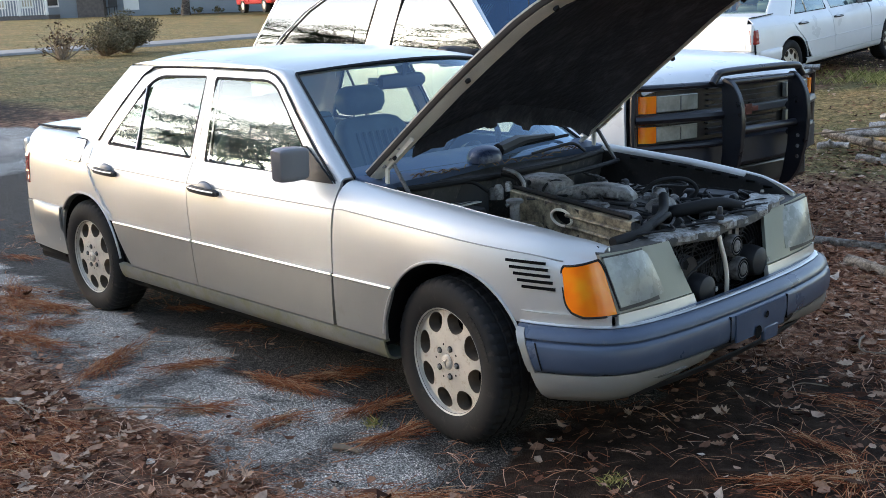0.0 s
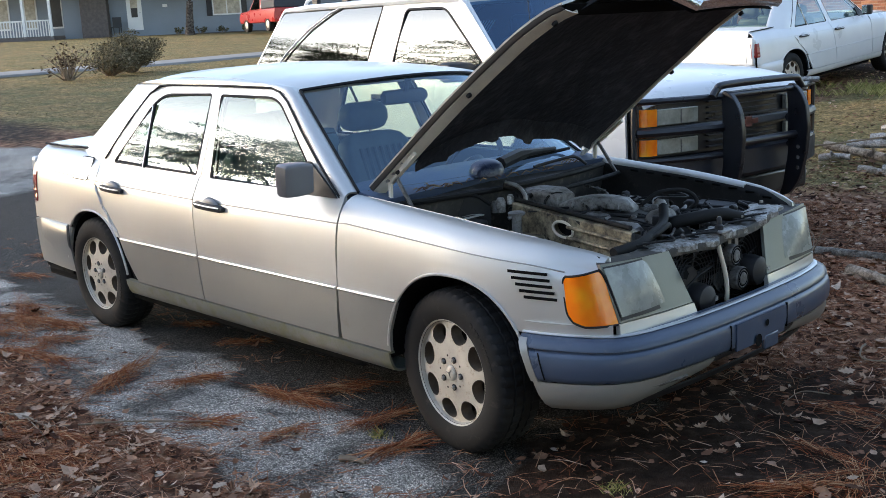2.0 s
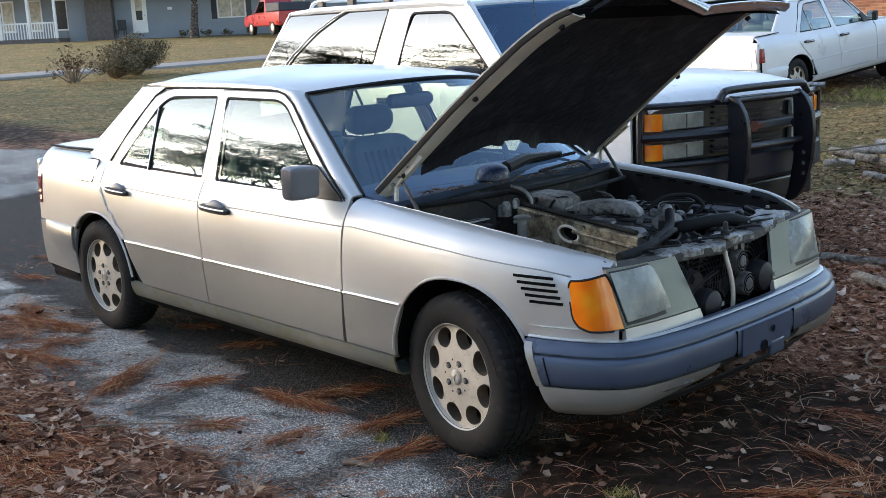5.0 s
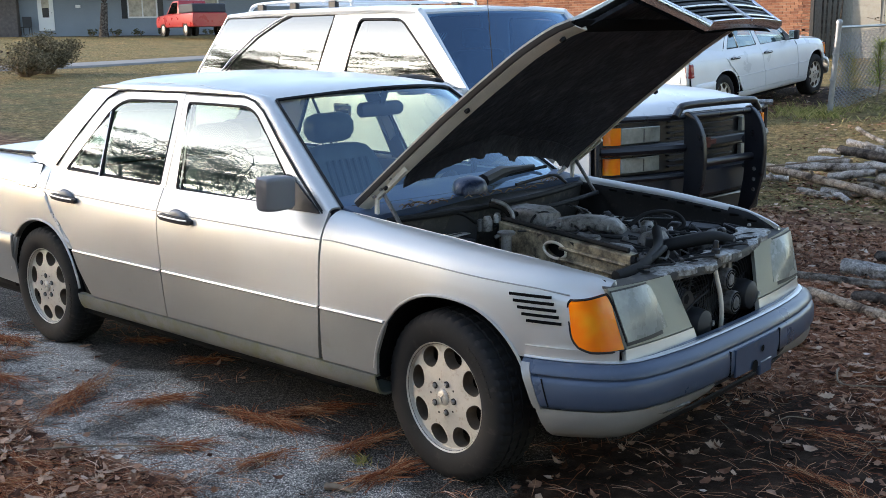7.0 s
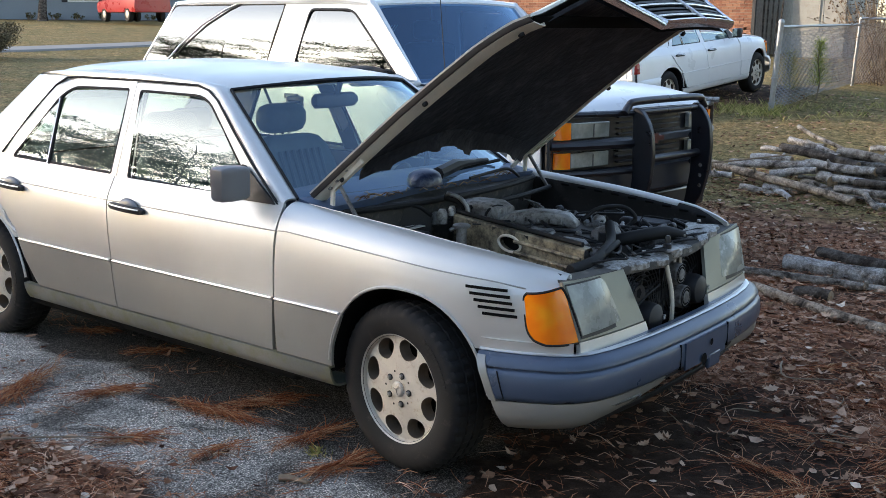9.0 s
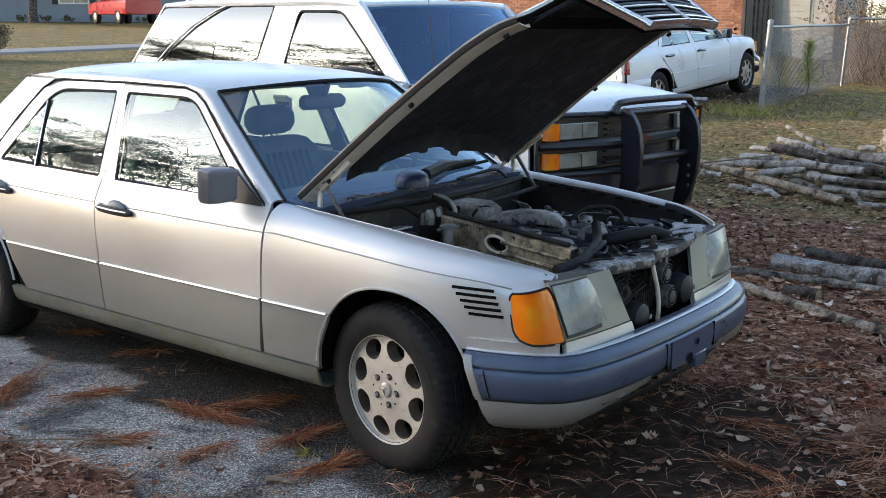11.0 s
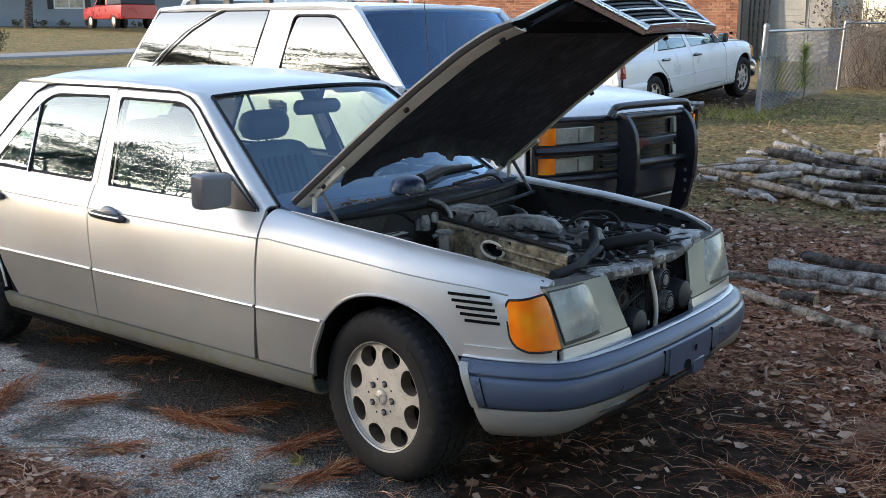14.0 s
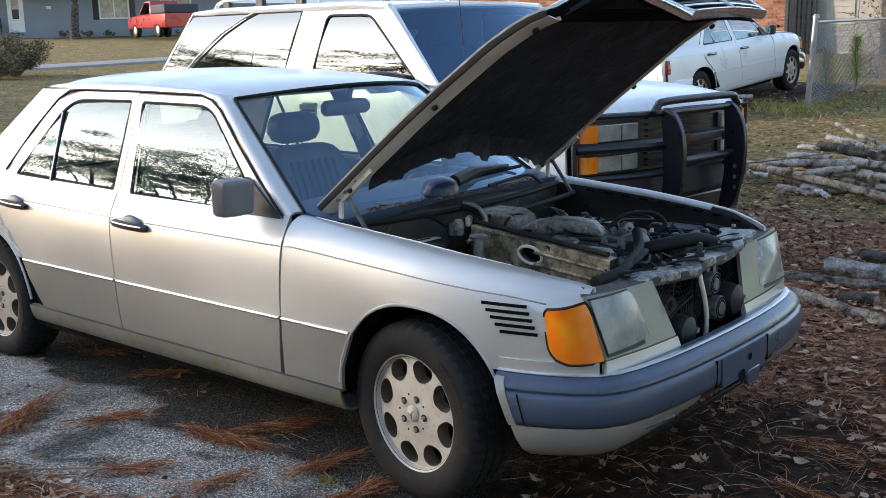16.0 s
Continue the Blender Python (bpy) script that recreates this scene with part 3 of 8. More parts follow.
            bm = tube(bmesh.new(), [(lerp(x0, x1, t), -half(x0, zc) - 0.033 + 0.012 * abs(2 * t - 1) ** 2, zc + 0.006 - .0072 * (t - .5)) for t in np.linspace(.08, .92, 9)], 0.0035, 6)
            part("bright_edge", flip(bm), BRIGHT, handle)
        # mirror
    def mirror_housing():
        bm = bmesh.new()
        rings = []
        for y, q, dx in ((-0.822, .55, 0.0), (-0.830, 0.86, 0.0), (-0.845, 0.96, -0.004), (-0.905, 1.0, -0.010), (-0.950, 0.97, -0.016), (-0.960, 0.86, -0.018)):
            rings.append([(-0.788 + dx + px * 0.040 * q, y, 0.988 + pz * 0.070 * q) for px, pz in rounded([(-1, -1), (.75, -1), (1, .95), (-1, 1)], 0.3, 4)])
        loft(bm, rings)
        return bm
    for s in ((-1, 1) if detail else (-1, 1)):
        mh = part("door_mirror", mirror_housing() if s < 0 else mirror_y(mirror_housing()), MIRROR_GREY if detail else BLACK_PL, car, "square grey door mirror housing", smooth=50)
        sail = ring = rounded([(-0.87, 0.905), (-0.915, 1.03), (-0.885, 1.045), (-0.655, 0.905)], 0.012, 3)
        bm = bmesh.new()
        bm.faces.new([bm.verts.new((x, s * (glass_y(z) + 0.012), z)) for x, z in sail])
        part("mirror_base", bm, BLACK_PL, mh, "black triangular mirror base", solid=0.012 * s * -1, smooth=0)
        part("mirror_glass", boxed(-0.838, -0.829, s * 0.825, s * 0.950, 0.94, 1.05), CHROME, mh, bevel=0.003)

    # sill
    def sill():
        rows = []
        for x in np.linspace(-2.42, -0.30, 30):
            rows.append([(x, -w, z) for w, z in ((0.70, 0.238), (0.815, 0.243), (0.842, 0.254), (0.856, 0.275), (0.866, 0.305), (0.870, 0.332), (0.84, 0.335))])
        return gridded(rows)
    both("sill", sill, SILL_DIRTY if detail else low, car, "dirty sill with green staining", solid=0.01)

    # crease line: on the silver saloon a darker strip paints the crease's shadow
    def crease():
        pts = []
        for x in np.linspace(-3.52, 0.50, 70):
            z = 0.815 + lift(x) - (drop(x) * 0.265 / 0.35 if x > -0.6 else 0)
            w = (0.842 - taper(x))
            pts.append((x, -w + 0.0005, z))
        return tube(bmesh.new(), pts, 0.0028, 5)
    both("crease_line", crease, SILVER_LOW if detail else low, car, "thin strip drawn along the flank's crease")

    # rear quarter, C pillar, boot
    def quarter():
        rows = []
        for x in np.linspace(-3.60, -2.20, 60):
            zb = max(rear_arch(x), 0.557)
            zt = belt(x) - 0.10
            rows.append((x, zb, zt))
        out = []
        for x0, zb, zt in rows:
            col = []
            for v in np.linspace(0, 1, 14):
                z = lerp(zb, zt, v)
                x = min(x0, R_SHUT(z) - G)
                col.append((x, -half(x, z), z))
            for w, z in ((0.835, 0.835), (0.820, 0.862), (0.800, 0.890), (0.775, 0.915), (0.748, 0.932), (0.722, 0.940), (0.700, 0.943)):
                x = min(x0, R_SHUT(z) - G)
                col.append((x, -(w - taper(x)), z + lift(x)))
            out.append(col)
        return gridded(out)
    both("rear_quarter", quarter, paint, car, "painted rear quarter panel", solid=0.010, smooth=50)
    both("quarter_cladding", lambda: panel(x_const(-3.60), lambda z: interp(z, (0.25, 0.40, 0.55), (-3.08, -3.10, -3.03)), lambda x: 0.28, lambda x: 0.549, 10, 8, 0.004), low, car, "matt grey lower cladding", solid=0.014)

    def c_pillar():
        rows = []
        for t in np.linspace(0, 1, 12):
            a = Vector((lerp(-2.722, -2.352, t), -glass_y(lerp(0.928, 1.340, t)) - .001, lerp(0.930, 1.342, t)))
            b = Vector((lerp(-3.15, -2.67, t), -lerp(0.690, 0.552, t), lerp(0.965, 1.338, t)))
            row = [a + Vector((0.07, 0.016, -0.012))]
            for u in np.linspace(0, 1, 8):
                p = a.lerp(b, u)
                p.y -= 0.018 * math.sin(math.pi * u) * (1 - .5 * t)
                row.append(p)
            row.append(b + Vector((-0.012, 0.03, 0.0)))
            rows.append(row)
        return gridded(rows)
    both("c_pillar", c_pillar, paint, car, "broad painted rear pillar", solid=0.012, smooth=60)

    def boot():
        rows = []
        for x in np.linspace(-3.60, -2.98, 14):
            e = smooth01((x + 3.62) / 0.10)
            row = []
            for y in np.linspace(-0.70, 0.70, 21):
                row.append((x, y * (1 - 0.02 * (1 - e)), 0.955 + lift(x) * 0.9 + 0.035 * (1 - (y / 0.74) ** 4) * 0.5 - 0.02 * (1 - e) + 0.012 * smooth01((x + 3.4) / .4)))
            rows.append(row)
        rows.insert(0, [(-3.635, y * .98, 0.90) for y in np.linspace(-0.70, 0.70, 21)])
        rows.insert(0, [(-3.665, y * .97, 0.60) for y in np.linspace(-0.70, 0.70, 21)])
        return gridded(rows)
    part("boot_lid", boot(), paint, car, "closed boot lid", solid=0.02, smooth=50)
    part("boot_gap", tube(bmesh.new(), [(x, -0.704, 0.945 + lift(x) + .012 * smooth01((x + 3.4) / .4)) for x in np.linspace(-3.59, -2.99, 12)], 0.006, 5), RUBBER, car, "black shut line of the boot")
    part("rear_panel", boxed(-3.655, -3.585, -0.785, 0.785, 0.56, 0.915), paint, car, "painted rear panel", bevel=0.02)
    part("rear_shelf", boxed(-3.02, -2.5, -0.68, 0.68, 0.90, 0.96), INSIDE_DARK, car, bevel=0.01)
    bm = gridded([[(lerp(-3.14, -2.60, t), y * lerp(0.665, 0.53, t), lerp(0.985, 1.342, t) + 0.03 * (1 - y * y) * (1 - .3 * t)) for y in np.linspace(-1, 1, 15)] for t in np.linspace(0, 1, 6)])
    rg = part("rear_window", bm, GLASS_SIDE, car, "tinted rear window")
    rg.visible_shadow = False

    # tail lamps and rear bumper
    def tail():
        rows = []
        for z in np.linspace(0.655, 0.835, 9):
            o = 0.004 + (0.004 if int(round((z - .655) / .0225)) % 2 else 0)
            rows.append([(x, -half(max(x, -3.6), z) * (1 if x > -3.6 else 1) - o + max(0, -3.60 - x) * 0.9, z) for x in np.linspace(-3.66, -3.545, 7)])
        return gridded(rows)
    both("tail_lamp", tail, RED_LENS, car, "ribbed red tail lamp", solid=0.02, smooth=20)

    def rear_bumper():
        path = [(-3.08, -0.845), (-3.30, -0.835), (-3.50, -0.805), (-3.62, -0.755), (-3.70, -0.66), (-3.74, -0.40), (-3.76, 0)]
        path = path + [(x, -y) for x, y in path[-2::-1]]
        rows = []
        for i, (x, y) in enumerate(path):
            a, b = Vector(path[max(0, i - 1)]), Vector(path[min(len(path) - 1, i + 1)])
            t = (b - a).normalized()
            n = Vector((-t.y, t.x)) * -1
            if n.dot(Vector((x + 2.8, y))) < 0:
                n = -n
            rows.append([(x + n.x * o, y + n.y * o, z) for o, z in ((-0.04, 0.567), (0.012, 0.562), (0.024, 0.553), (0.028, 0.50), (0.026, 0.44), (0.012, 0.41), (0.0, 0.30), (-0.04, 0.28))])
        return gridded(rows)
    part("rear_bumper", rear_bumper(), low, car, "grey rear bumper with bright top edge", solid=0.01, smooth=50)

    # roof, rails, pillars
    def roof():
        rows = []
        for x in np.linspace(-2.70, -1.172, 30):
            f = smooth01((x + 2.70) / 0.35) * smooth01((-1.02 - x) / 0.32)
            wr = interp(x, (-2.70, -2.3, -1.3, -1.17), (0.545, 0.562, 0.568, 0.564))
            row = []
            for y in np.linspace(-1, 1, 27):
                z = roof_z(x) + 0.026 * (1 - y * y) - 0.012 * abs(y) ** 8 + 0.008 * smooth01((x + 1.5) / .3) * (1 - y * y)
                fx = x + (0.160 * (1 - y * y) * smooth01((x + 1.6) / .42))
                row.append((fx, y * wr, z))
            rows.append(row)
        return gridded(rows)
    part("roof", roof(), paint, car, "pale silver steel roof reflecting the sky" if detail else "white steel roof", solid=0.006, smooth=60)

    def rail():
        rows = []
        line = [(-2.64, 1.357), (-2.50, 1.357), (-2.352, 1.357), (-2.2, 1.352), (-1.76, 1.352), (-1.40, 1.350), (-1.30, 1.342), (-1.22, 1.326), (-1.155, 1.294), (-1.0, 1.185), (-0.8, 1.035), (-0.63, 0.915)]
        for i, (x, z) in enumerate(line):
            front = x > -1.19
            yo = glass_y(z - 0.012) + 0.002 if x > -2.36 else lerp(glass_y(1.342), 0.552, (-2.352 - x) / 0.288) + 0.002
            t = smooth01((x + 1.36) / .20)
            wx, wy = screen_edge(z + 0.006)
            iw = lerp(0.556, wy, t) if x > -2.4 else 0.545
            zz = lerp(roof_z(x) - 0.012, z + 0.012, t)
            ix = lerp(x, wx - 0.004, t)
            a, b = Vector((x, -yo, z - 0.017)), Vector((ix, -iw, zz))
            row = [a + Vector((-0.03 * t, 0.018, -0.030))]
            for u in np.linspace(0, 1, 7):
                p = a.lerp(b, u)
                p.z += 0.014 * math.sin(math.pi * u)
                p.y -= 0.012 * math.sin(math.pi * u)
                row.append(p)
            row.append(b + Vector((0, 0.02, -0.02)))
            rows.append(row)
        return gridded(rows)
    both("roof_rail", rail, paint, car, "painted roof rail and windscreen pillar", solid=0.01, smooth=60)

    def gutter():
        pts = [(x, -glass_y(z) - 0.003, z) for x, z in ((-2.70, 0.955), (-2.53, 1.15), (-2.40, 1.298), (-2.33, 1.336), (-2.25, 1.3415), (-1.76, 1.3425), (-1.33, 1.336), (-1.25, 1.318), (-1.165, 1.278), (-1.0, 1.160), (-0.84, 1.043), (-0.645, 0.902))]
        return tube(bmesh.new(), pts, 0.0055, 5)
    both("roof_seal", gutter, RUBBER, car, "black seal above the doors")

    # windscreen
    def screen(inset=0.0):
        rows = []
        for t in np.linspace(0, 1, 10):
            row = []
            for y in np.linspace(-1, 1, 21):
                hw = lerp(0.722, 0.566, t) - inset
                row.append((lerp(-0.605, -1.165, t) + 0.165 * (1 - y * y), y * hw, lerp(0.922, 1.318, t) + 0.034 * (1 - y * y) * t))
            rows.append(row)
        return gridded(rows)
    ws = part("windscreen", screen(0.005), GLASS_WIND, car, "clear windscreen with a bluish tint", smooth=60)
    ws.visible_shadow = False
    top = []
    for y in np.linspace(-1, 1, 21):
        top.append((-1.165 + 0.165 * (1 - y * y) + 0.002, y * 0.566, 1.322 + 0.034 * (1 - y * y)))
    part("windscreen_seal", tube(bmesh.new(), top, 0.008, 6), RUBBER, car, "black windscreen seal")
    both("pillar_seal", lambda: tube(bmesh.new(), [(lerp(-0.602, -1.162, t), -lerp(0.722, 0.566, t), lerp(0.925, 1.322, t)) for t in np.linspace(0, 1, 8)], 0.007, 6), RUBBER, car)

    # cabin
    part("cabin_floor", boxed(-2.75, -0.60, -0.74, 0.74, 0.26, 0.34), INSIDE_DARK, car)
    part("headliner", gridded([[(x, y, 1.325) for y in np.linspace(-0.53, 0.53, 5)] for x in np.linspace(-2.5, -1.22, 5)]), PAPER, car, "pale headliner", solid=0.01)
    bm = bmesh.new()
    rows = []
    for y in np.linspace(-0.72, 0.72, 15):
        rows.append([(x, y, z + 0.02 * math.cos(y * 2)) for x, z in ((-0.52, 0.60), (-0.45, 0.90), (-0.60, 0.925), (-0.78, 0.925), (-0.88, 0.88), (-0.90, 0.62))])
    loft(bm, rows)
    part("dashboard", bm, BLUE_VINYL, car, "blue vinyl dashboard", smooth=40)
    both("b_pillar_trim", lambda: gridded([[(lerp(-1.69, -1.77, t) + dx, -glass_y(z) + 0.035, z) for dx in (-0.06, 0.06)] for t, z in ((0, 0.91), (0.5, 1.12), (1, 1.33))]), INSIDE_DARK, car)
    both("door_trim", lambda: boxed(-2.5, -0.75, -0.755, -0.735, 0.30, 0.90), BLUE_VINYL, car)
    for sy in (-0.37, 0.37):
        seat(car, -1.67, sy)
    bench(car)
    part("steering_wheel", moved(tube(bmesh.new(), [(math.cos(a) * 0.195, math.sin(a) * 0.195, 0) for a in np.linspace(0, 2 * math.pi, 33)], 0.015, 8), pose(-1.02, 0.37, 0.86, 0, -65, 0)), BLACK_PL, car, "black steering wheel")
    part("steering_boss", moved(lathe([(0, -0.05), (0.07, -0.04), (0.08, 0.0), (0.03, 0.05)], 20, "z"), pose(-1.02, 0.37, 0.86, 0, -65, 0)), BLACK_PL, car)
    bm = bmesh.new()
    loft(bm, [[(-1.095 + px * 0.02, y, 1.252 + pz * h) for px, pz in rounded([(-1, -1), (1, -.8), (1, .8), (-1, 1)], 0.5, 3)] for y, h in ((-0.135, 0.02), (-0.12, 0.036), (0.0, 0.038), (0.12, 0.036), (0.135, 0.02))])
    part("window_sticker", boxed(STX[0], STX[1], 0.672, 0.676, STX[2], STX[3]), PAPER, car, "small pale sticker on the far window")
    part("sticker_bar", boxed(STX[0] + .02, STX[1] - .02, 0.669, 0.671, STX[2] + .02, STX[2] + .035), BUMPER, car)
    part("rear_view_mirror", bm, BLACK_PL, car, "black rear-view mirror", smooth=50)
    part("mirror_stalk", tube(bmesh.new(), [(-1.085, 0, 1.275), (-1.06, 0, 1.335)], 0.014, 8), BLACK_PL, car)

    # wheels
    build_wheel(car, 0.030, -0.752, 0.310, -7.0 if detail else 0, 20, -1)
    build_wheel(car, 0.030, 0.752, 0.310, -7.0 if detail else 0, 0, 1)
    build_wheel(car, WB, -0.742, 0.308, 0, 65, -1)
    build_wheel(car, WB, 0.742, 0.308, 0, 0, 1)
    front_end(car, paint, low, detail)
    hood(car, paint, hood_open, detail)
    if detail:
        fuel_flap(car, paint)
        vents(car)
        engine_bay(car)
    return car


def seat(car, x, y):
    def cushion(rows):
        bm = bmesh.new()
        loft(bm, rows)
        return bm
    rings = []
    for z, t, w in ((0.55, 0.06, 0.20), (0.60, .075, .235), (0.75, 0.08, 0.25), (0.88, 0.075, 0.245), (0.96, .06, .225), (1.00, 0.045, 0.19), (1.015, 0.02, 0.14)):
        xb = x - (z - 0.55) * 0.34
        rings.append([(xb + px * t + 0.03 * (abs(py) ** 3), y + py * w, z) for px, py in rounded([(-1, -1), (1, -1), (1, 1), (-1, 1)], 0.5, 4)])
    back = part("front_seat_back", cushion(rings), LEATHER, car, "blue-grey leather front seat", smooth=60)
    for k in range(-3, 4):
        pts = [(x - (z - 0.55) * 0.34 + 0.079, y + k * 0.048, z) for z in np.linspace(0.62, 0.94, 8)]
        part("flute", tube(bmesh.new(), pts, 0.012, 8), LEATHER, back)
    rings = []
    for z, t, w in ((1.025, 0.03, 0.09), (1.04, 0.055, 0.125), (1.08, .07, 0.145), (1.13, .068, 0.145), (1.165, .052, 0.125), (1.18, .025, 0.09)):
        xb = x - 0.19
        rings.append([(xb + px * t, y + py * w, z) for px, py in rounded([(-1, -1), (1, -1), (1, 1), (-1, 1)], 0.55, 4)])
    hr = part("headrest", cushion(rings), LEATHER, car, "rounded blue-grey headrest", smooth=60)
    for d in (-0.05, 0.05):
        part("headrest_post", tube(bmesh.new(), [(x - .185, y + d, 0.98), (x - .19, y + d, 1.04)], 0.006, 6), STEEL, hr)
    rings = []
    for xx, h, w in ((x - 0.06, .05, 0.22), (x, .075, 0.25), (x + .25, .08, 0.255), (x + 0.42, .07, 0.25), (x + .47, .04, .23)):
        rings.append([(xx, y + py * w, 0.52 + pz * h) for py, pz in rounded([(-1, -1), (1, -1), (1, 1), (-1, 1)], 0.5, 4)])
    part("front_seat_cushion", cushion(rings), LEATHER, car, "blue-grey leather seat cushion", smooth=60)


def bench(car):
    bm = bmesh.new()
    loft(bm, [[(-2.42 - (z - .5) * .3 + px * t, py * 0.68, z) for px, py in rounded([(-1, -1), (1, -1), (1, 1), (-1, 1)], 0.12, 3)] for z, t in ((0.5, .07), (0.7, .08), (0.92, .07), (0.98, .04))])
    part("rear_seat_back", bm, LEATHER, car, "blue-grey rear bench", smooth=60)
    part("rear_seat_cushion", boxed(-2.45, -1.95, -0.68, 0.68, 0.42, 0.56), LEATHER, car, bevel=0.05)
    for y in (-0.36, 0.36):
        part("rear_headrest", boxed(-2.66, -2.56, y - 0.13, y + 0.13, 0.98, 1.12), LEATHER, car, bevel=0.04)


def fuel_flap(car, paint):
    pts = rounded([(-3.015, 0.835), (-2.985, 0.955), (-2.825, 0.952), (-2.805, 0.832)], 0.028, 4)

    def y_at(x, z):
        zz = z - lift(x)
        return interp(zz, SIDE_Z + (0.932, 0.945), SIDE_W + (0.760, 0.735)) - taper(x)
    big = [(x, -y_at(x, z) - 0.004, z) for x, z in pts]
    sm = [(x, -y_at(x, z) - 0.0035, z) for x, z in inset2(pts, 0.004)]
    part("fuel_flap_gap", gridded([big, sm], True), GAP, car, solid=0.002)
    bm = bmesh.new()
    rings = []
    for q in (0.0, 0.02, 0.045, 0.06):
        rings.append([(x, -y_at(x, z) - 0.0055, z) for x, z in inset2(pts, 0.004 + q * 0.95)])
    grid(bm, rings, True)
    bm.faces.new(bm.verts[-len(pts):])
    part("fuel_flap", bm, paint, car, "closed square fuel flap", smooth=60)


def vents(car):
    for k in range(5):
        z = 0.735 - k * 0.0212
        x0, x1 = 0.303 + k * 0.017, 0.448 + k * 0.010
        rows = []
        for x in np.linspace(x0, x1, 8):
            zz = z - (x - x0) * 0.02
            w = interp(0.55 + (zz - 0.55) * 1.25, SIDE_Z, SIDE_W) - taper(x)
            rows.append([(x, -w - 0.0035, zz - 0.0052), (x, -w - 0.0045, zz), (x, -w - 0.0035, zz + 0.0052)])
        part("vent_slot", gridded(rows), GAP, car, "black vent slot", solid=0.006)


# -- nose --
NOSE = [(0.372, -0.826), (0.44, -0.813), (0.523, -0.785), (0.615, -0.742), (0.668, -0.700), (0.700, -0.645), (0.722, -0.56), (0.742, -0.42), (0.752, -0.28), (0.757, -0.14), (0.758, 0.0)]
NOSE = NOSE + [(x, -y) for x, y in NOSE[-2::-1]]


def along_nose(section, lo=0, hi=None):
    rows = []
    n = len(NOSE)
    hi = n if hi is None else hi
    for i in range(lo, hi):
        x, y = NOSE[i]
        a, b = Vector(NOSE[max(0, i - 1)]), Vector(NOSE[min(n - 1, i + 1)])
        t = (b - a).normalized()
        nr = Vector((t.y, -t.x))
        if nr.dot(Vector((x, y))) < 0:
            nr = -nr
        e = min(i, n - 1 - i)
        k = max(0.0, 1 - e / 3.5)
        rows.append([(x + nr.x * o + k * max(0.0, 0.530 - z) * 0.46, y + nr.y * o, z) for o, z in section])
    return rows


def front_end(car, paint, low, detail):
    mat = BUMPER if detail else low
    part("front_bumper", gridded(along_nose([(-0.05, 0.526), (-0.006, 0.528), (0.014, 0.525), (0.032, 0.516), (0.043, 0.503), (0.046, 0.491), (0.038, 0.488), (0.038, 0.483), (0.049, 0.479), (0.055, 0.466), (0.057, 0.43), (0.055, 0.400), (0.050, 0.386), (0.036, 0.378), (-0.03, 0.376)])), mat, car, "scuffed blue-grey plastic bumper", solid=0.008, smooth=50)
    part("bumper_top_strip", gridded(along_nose([(-0.018, 0.5285), (-0.010, 0.5315), (-0.002, 0.5315), (0.004, 0.5285)])), BRIGHT if detail else low, car, "thin bright strip on the bumper", solid=0.003)
    n = len(NOSE)
    for lo, hi in ((0, 9), (n - 9, n)):
        rows = along_nose([(0.044, 0.378), (0.045, 0.362), (0.040, 0.330), (0.024, 0.298), (-0.005, 0.276), (-0.06, 0.266)], lo, hi)
        for i in range(len(rows)):
            e = i if lo == 0 else len(rows) - 1 - i
            k = smooth01((e - 4) / 5)
            rows[i] = [(x - 0.05 * k * (0.378 - z) / 0.11, y, z + 0.035 * k * (0.378 - z) / 0.11) for x, y, z in rows[i]]
        part("front_valance", gridded(rows), low, car, "silver-grey lower valance corner", solid=0.01, smooth=50)
    for lo, hi in ((0, 2), (n - 2, n)):
        rows = along_nose([(0.030, 0.521), (0.047, 0.506), (0.058, 0.474), (0.060, 0.41), (0.055, 0.380), (0.040, 0.374)], lo, hi)
        far = 1 if lo == 0 else 0
        rows[far] = [tuple(lerp(p, q, 0.45) for p, q in zip(u, v)) for u, v in zip(rows[1 - far], rows[far])]
        part("bumper_end", gridded(rows), low, car, "silver end of the bumper by the wheel arch", solid=0.006)
    # Black on the silver saloon: the tucked-in valance's shade, put into its colour.
    part("centre_valance", gridded(along_nose([(0.042, 0.378), (0.038, 0.366), (-0.005, 0.338), (-0.04, 0.316), (-0.09, 0.308)], 8, n - 8)), BLACK_PL if detail else low, car, "dark centre valance", solid=0.01, smooth=50)
    if detail:
        # Added black lip that draws the shade along the valance's foot.
        part("valance_shade", gridded(along_nose([(-0.035, 0.290), (-0.030, 0.286), (-0.050, 0.258), (-0.075, 0.254)], 4, n - 4)), BLACK_PL, car, "black lip standing in for the valance's shaded underside", solid=0.008)
        for i in (1, n - 2):
            part("bumper_groove", tube(bmesh.new(), along_nose([(0.054, 0.480), (0.0575, 0.45), (0.0575, 0.42), (0.0555, 0.390)], i, i + 1)[0], 0.0026, 5), GAP, car)
        part("valance_rib", gridded(along_nose([(0.028, 0.352), (0.037, 0.346), (0.033, 0.338)], 5, 8)), DUSTY, car, "pale broken rib under the bumper", solid=0.006)
        part("plate_mount", gridded([[(0.8195 - 0.06 * y * y, y, z) for y in np.linspace(-0.17, 0.17, 11)] for z in (0.375, 0.395, 0.42, 0.46, 0.476)]), BUMPER, car, "empty plate mount on the bumper", solid=0.008)
        for y in (-0.20, 0.20):
            part("bumper_seam", boxed(0.800, 0.8135, y - 0.0018, y + 0.0018, 0.384, 0.478), GAP, car)
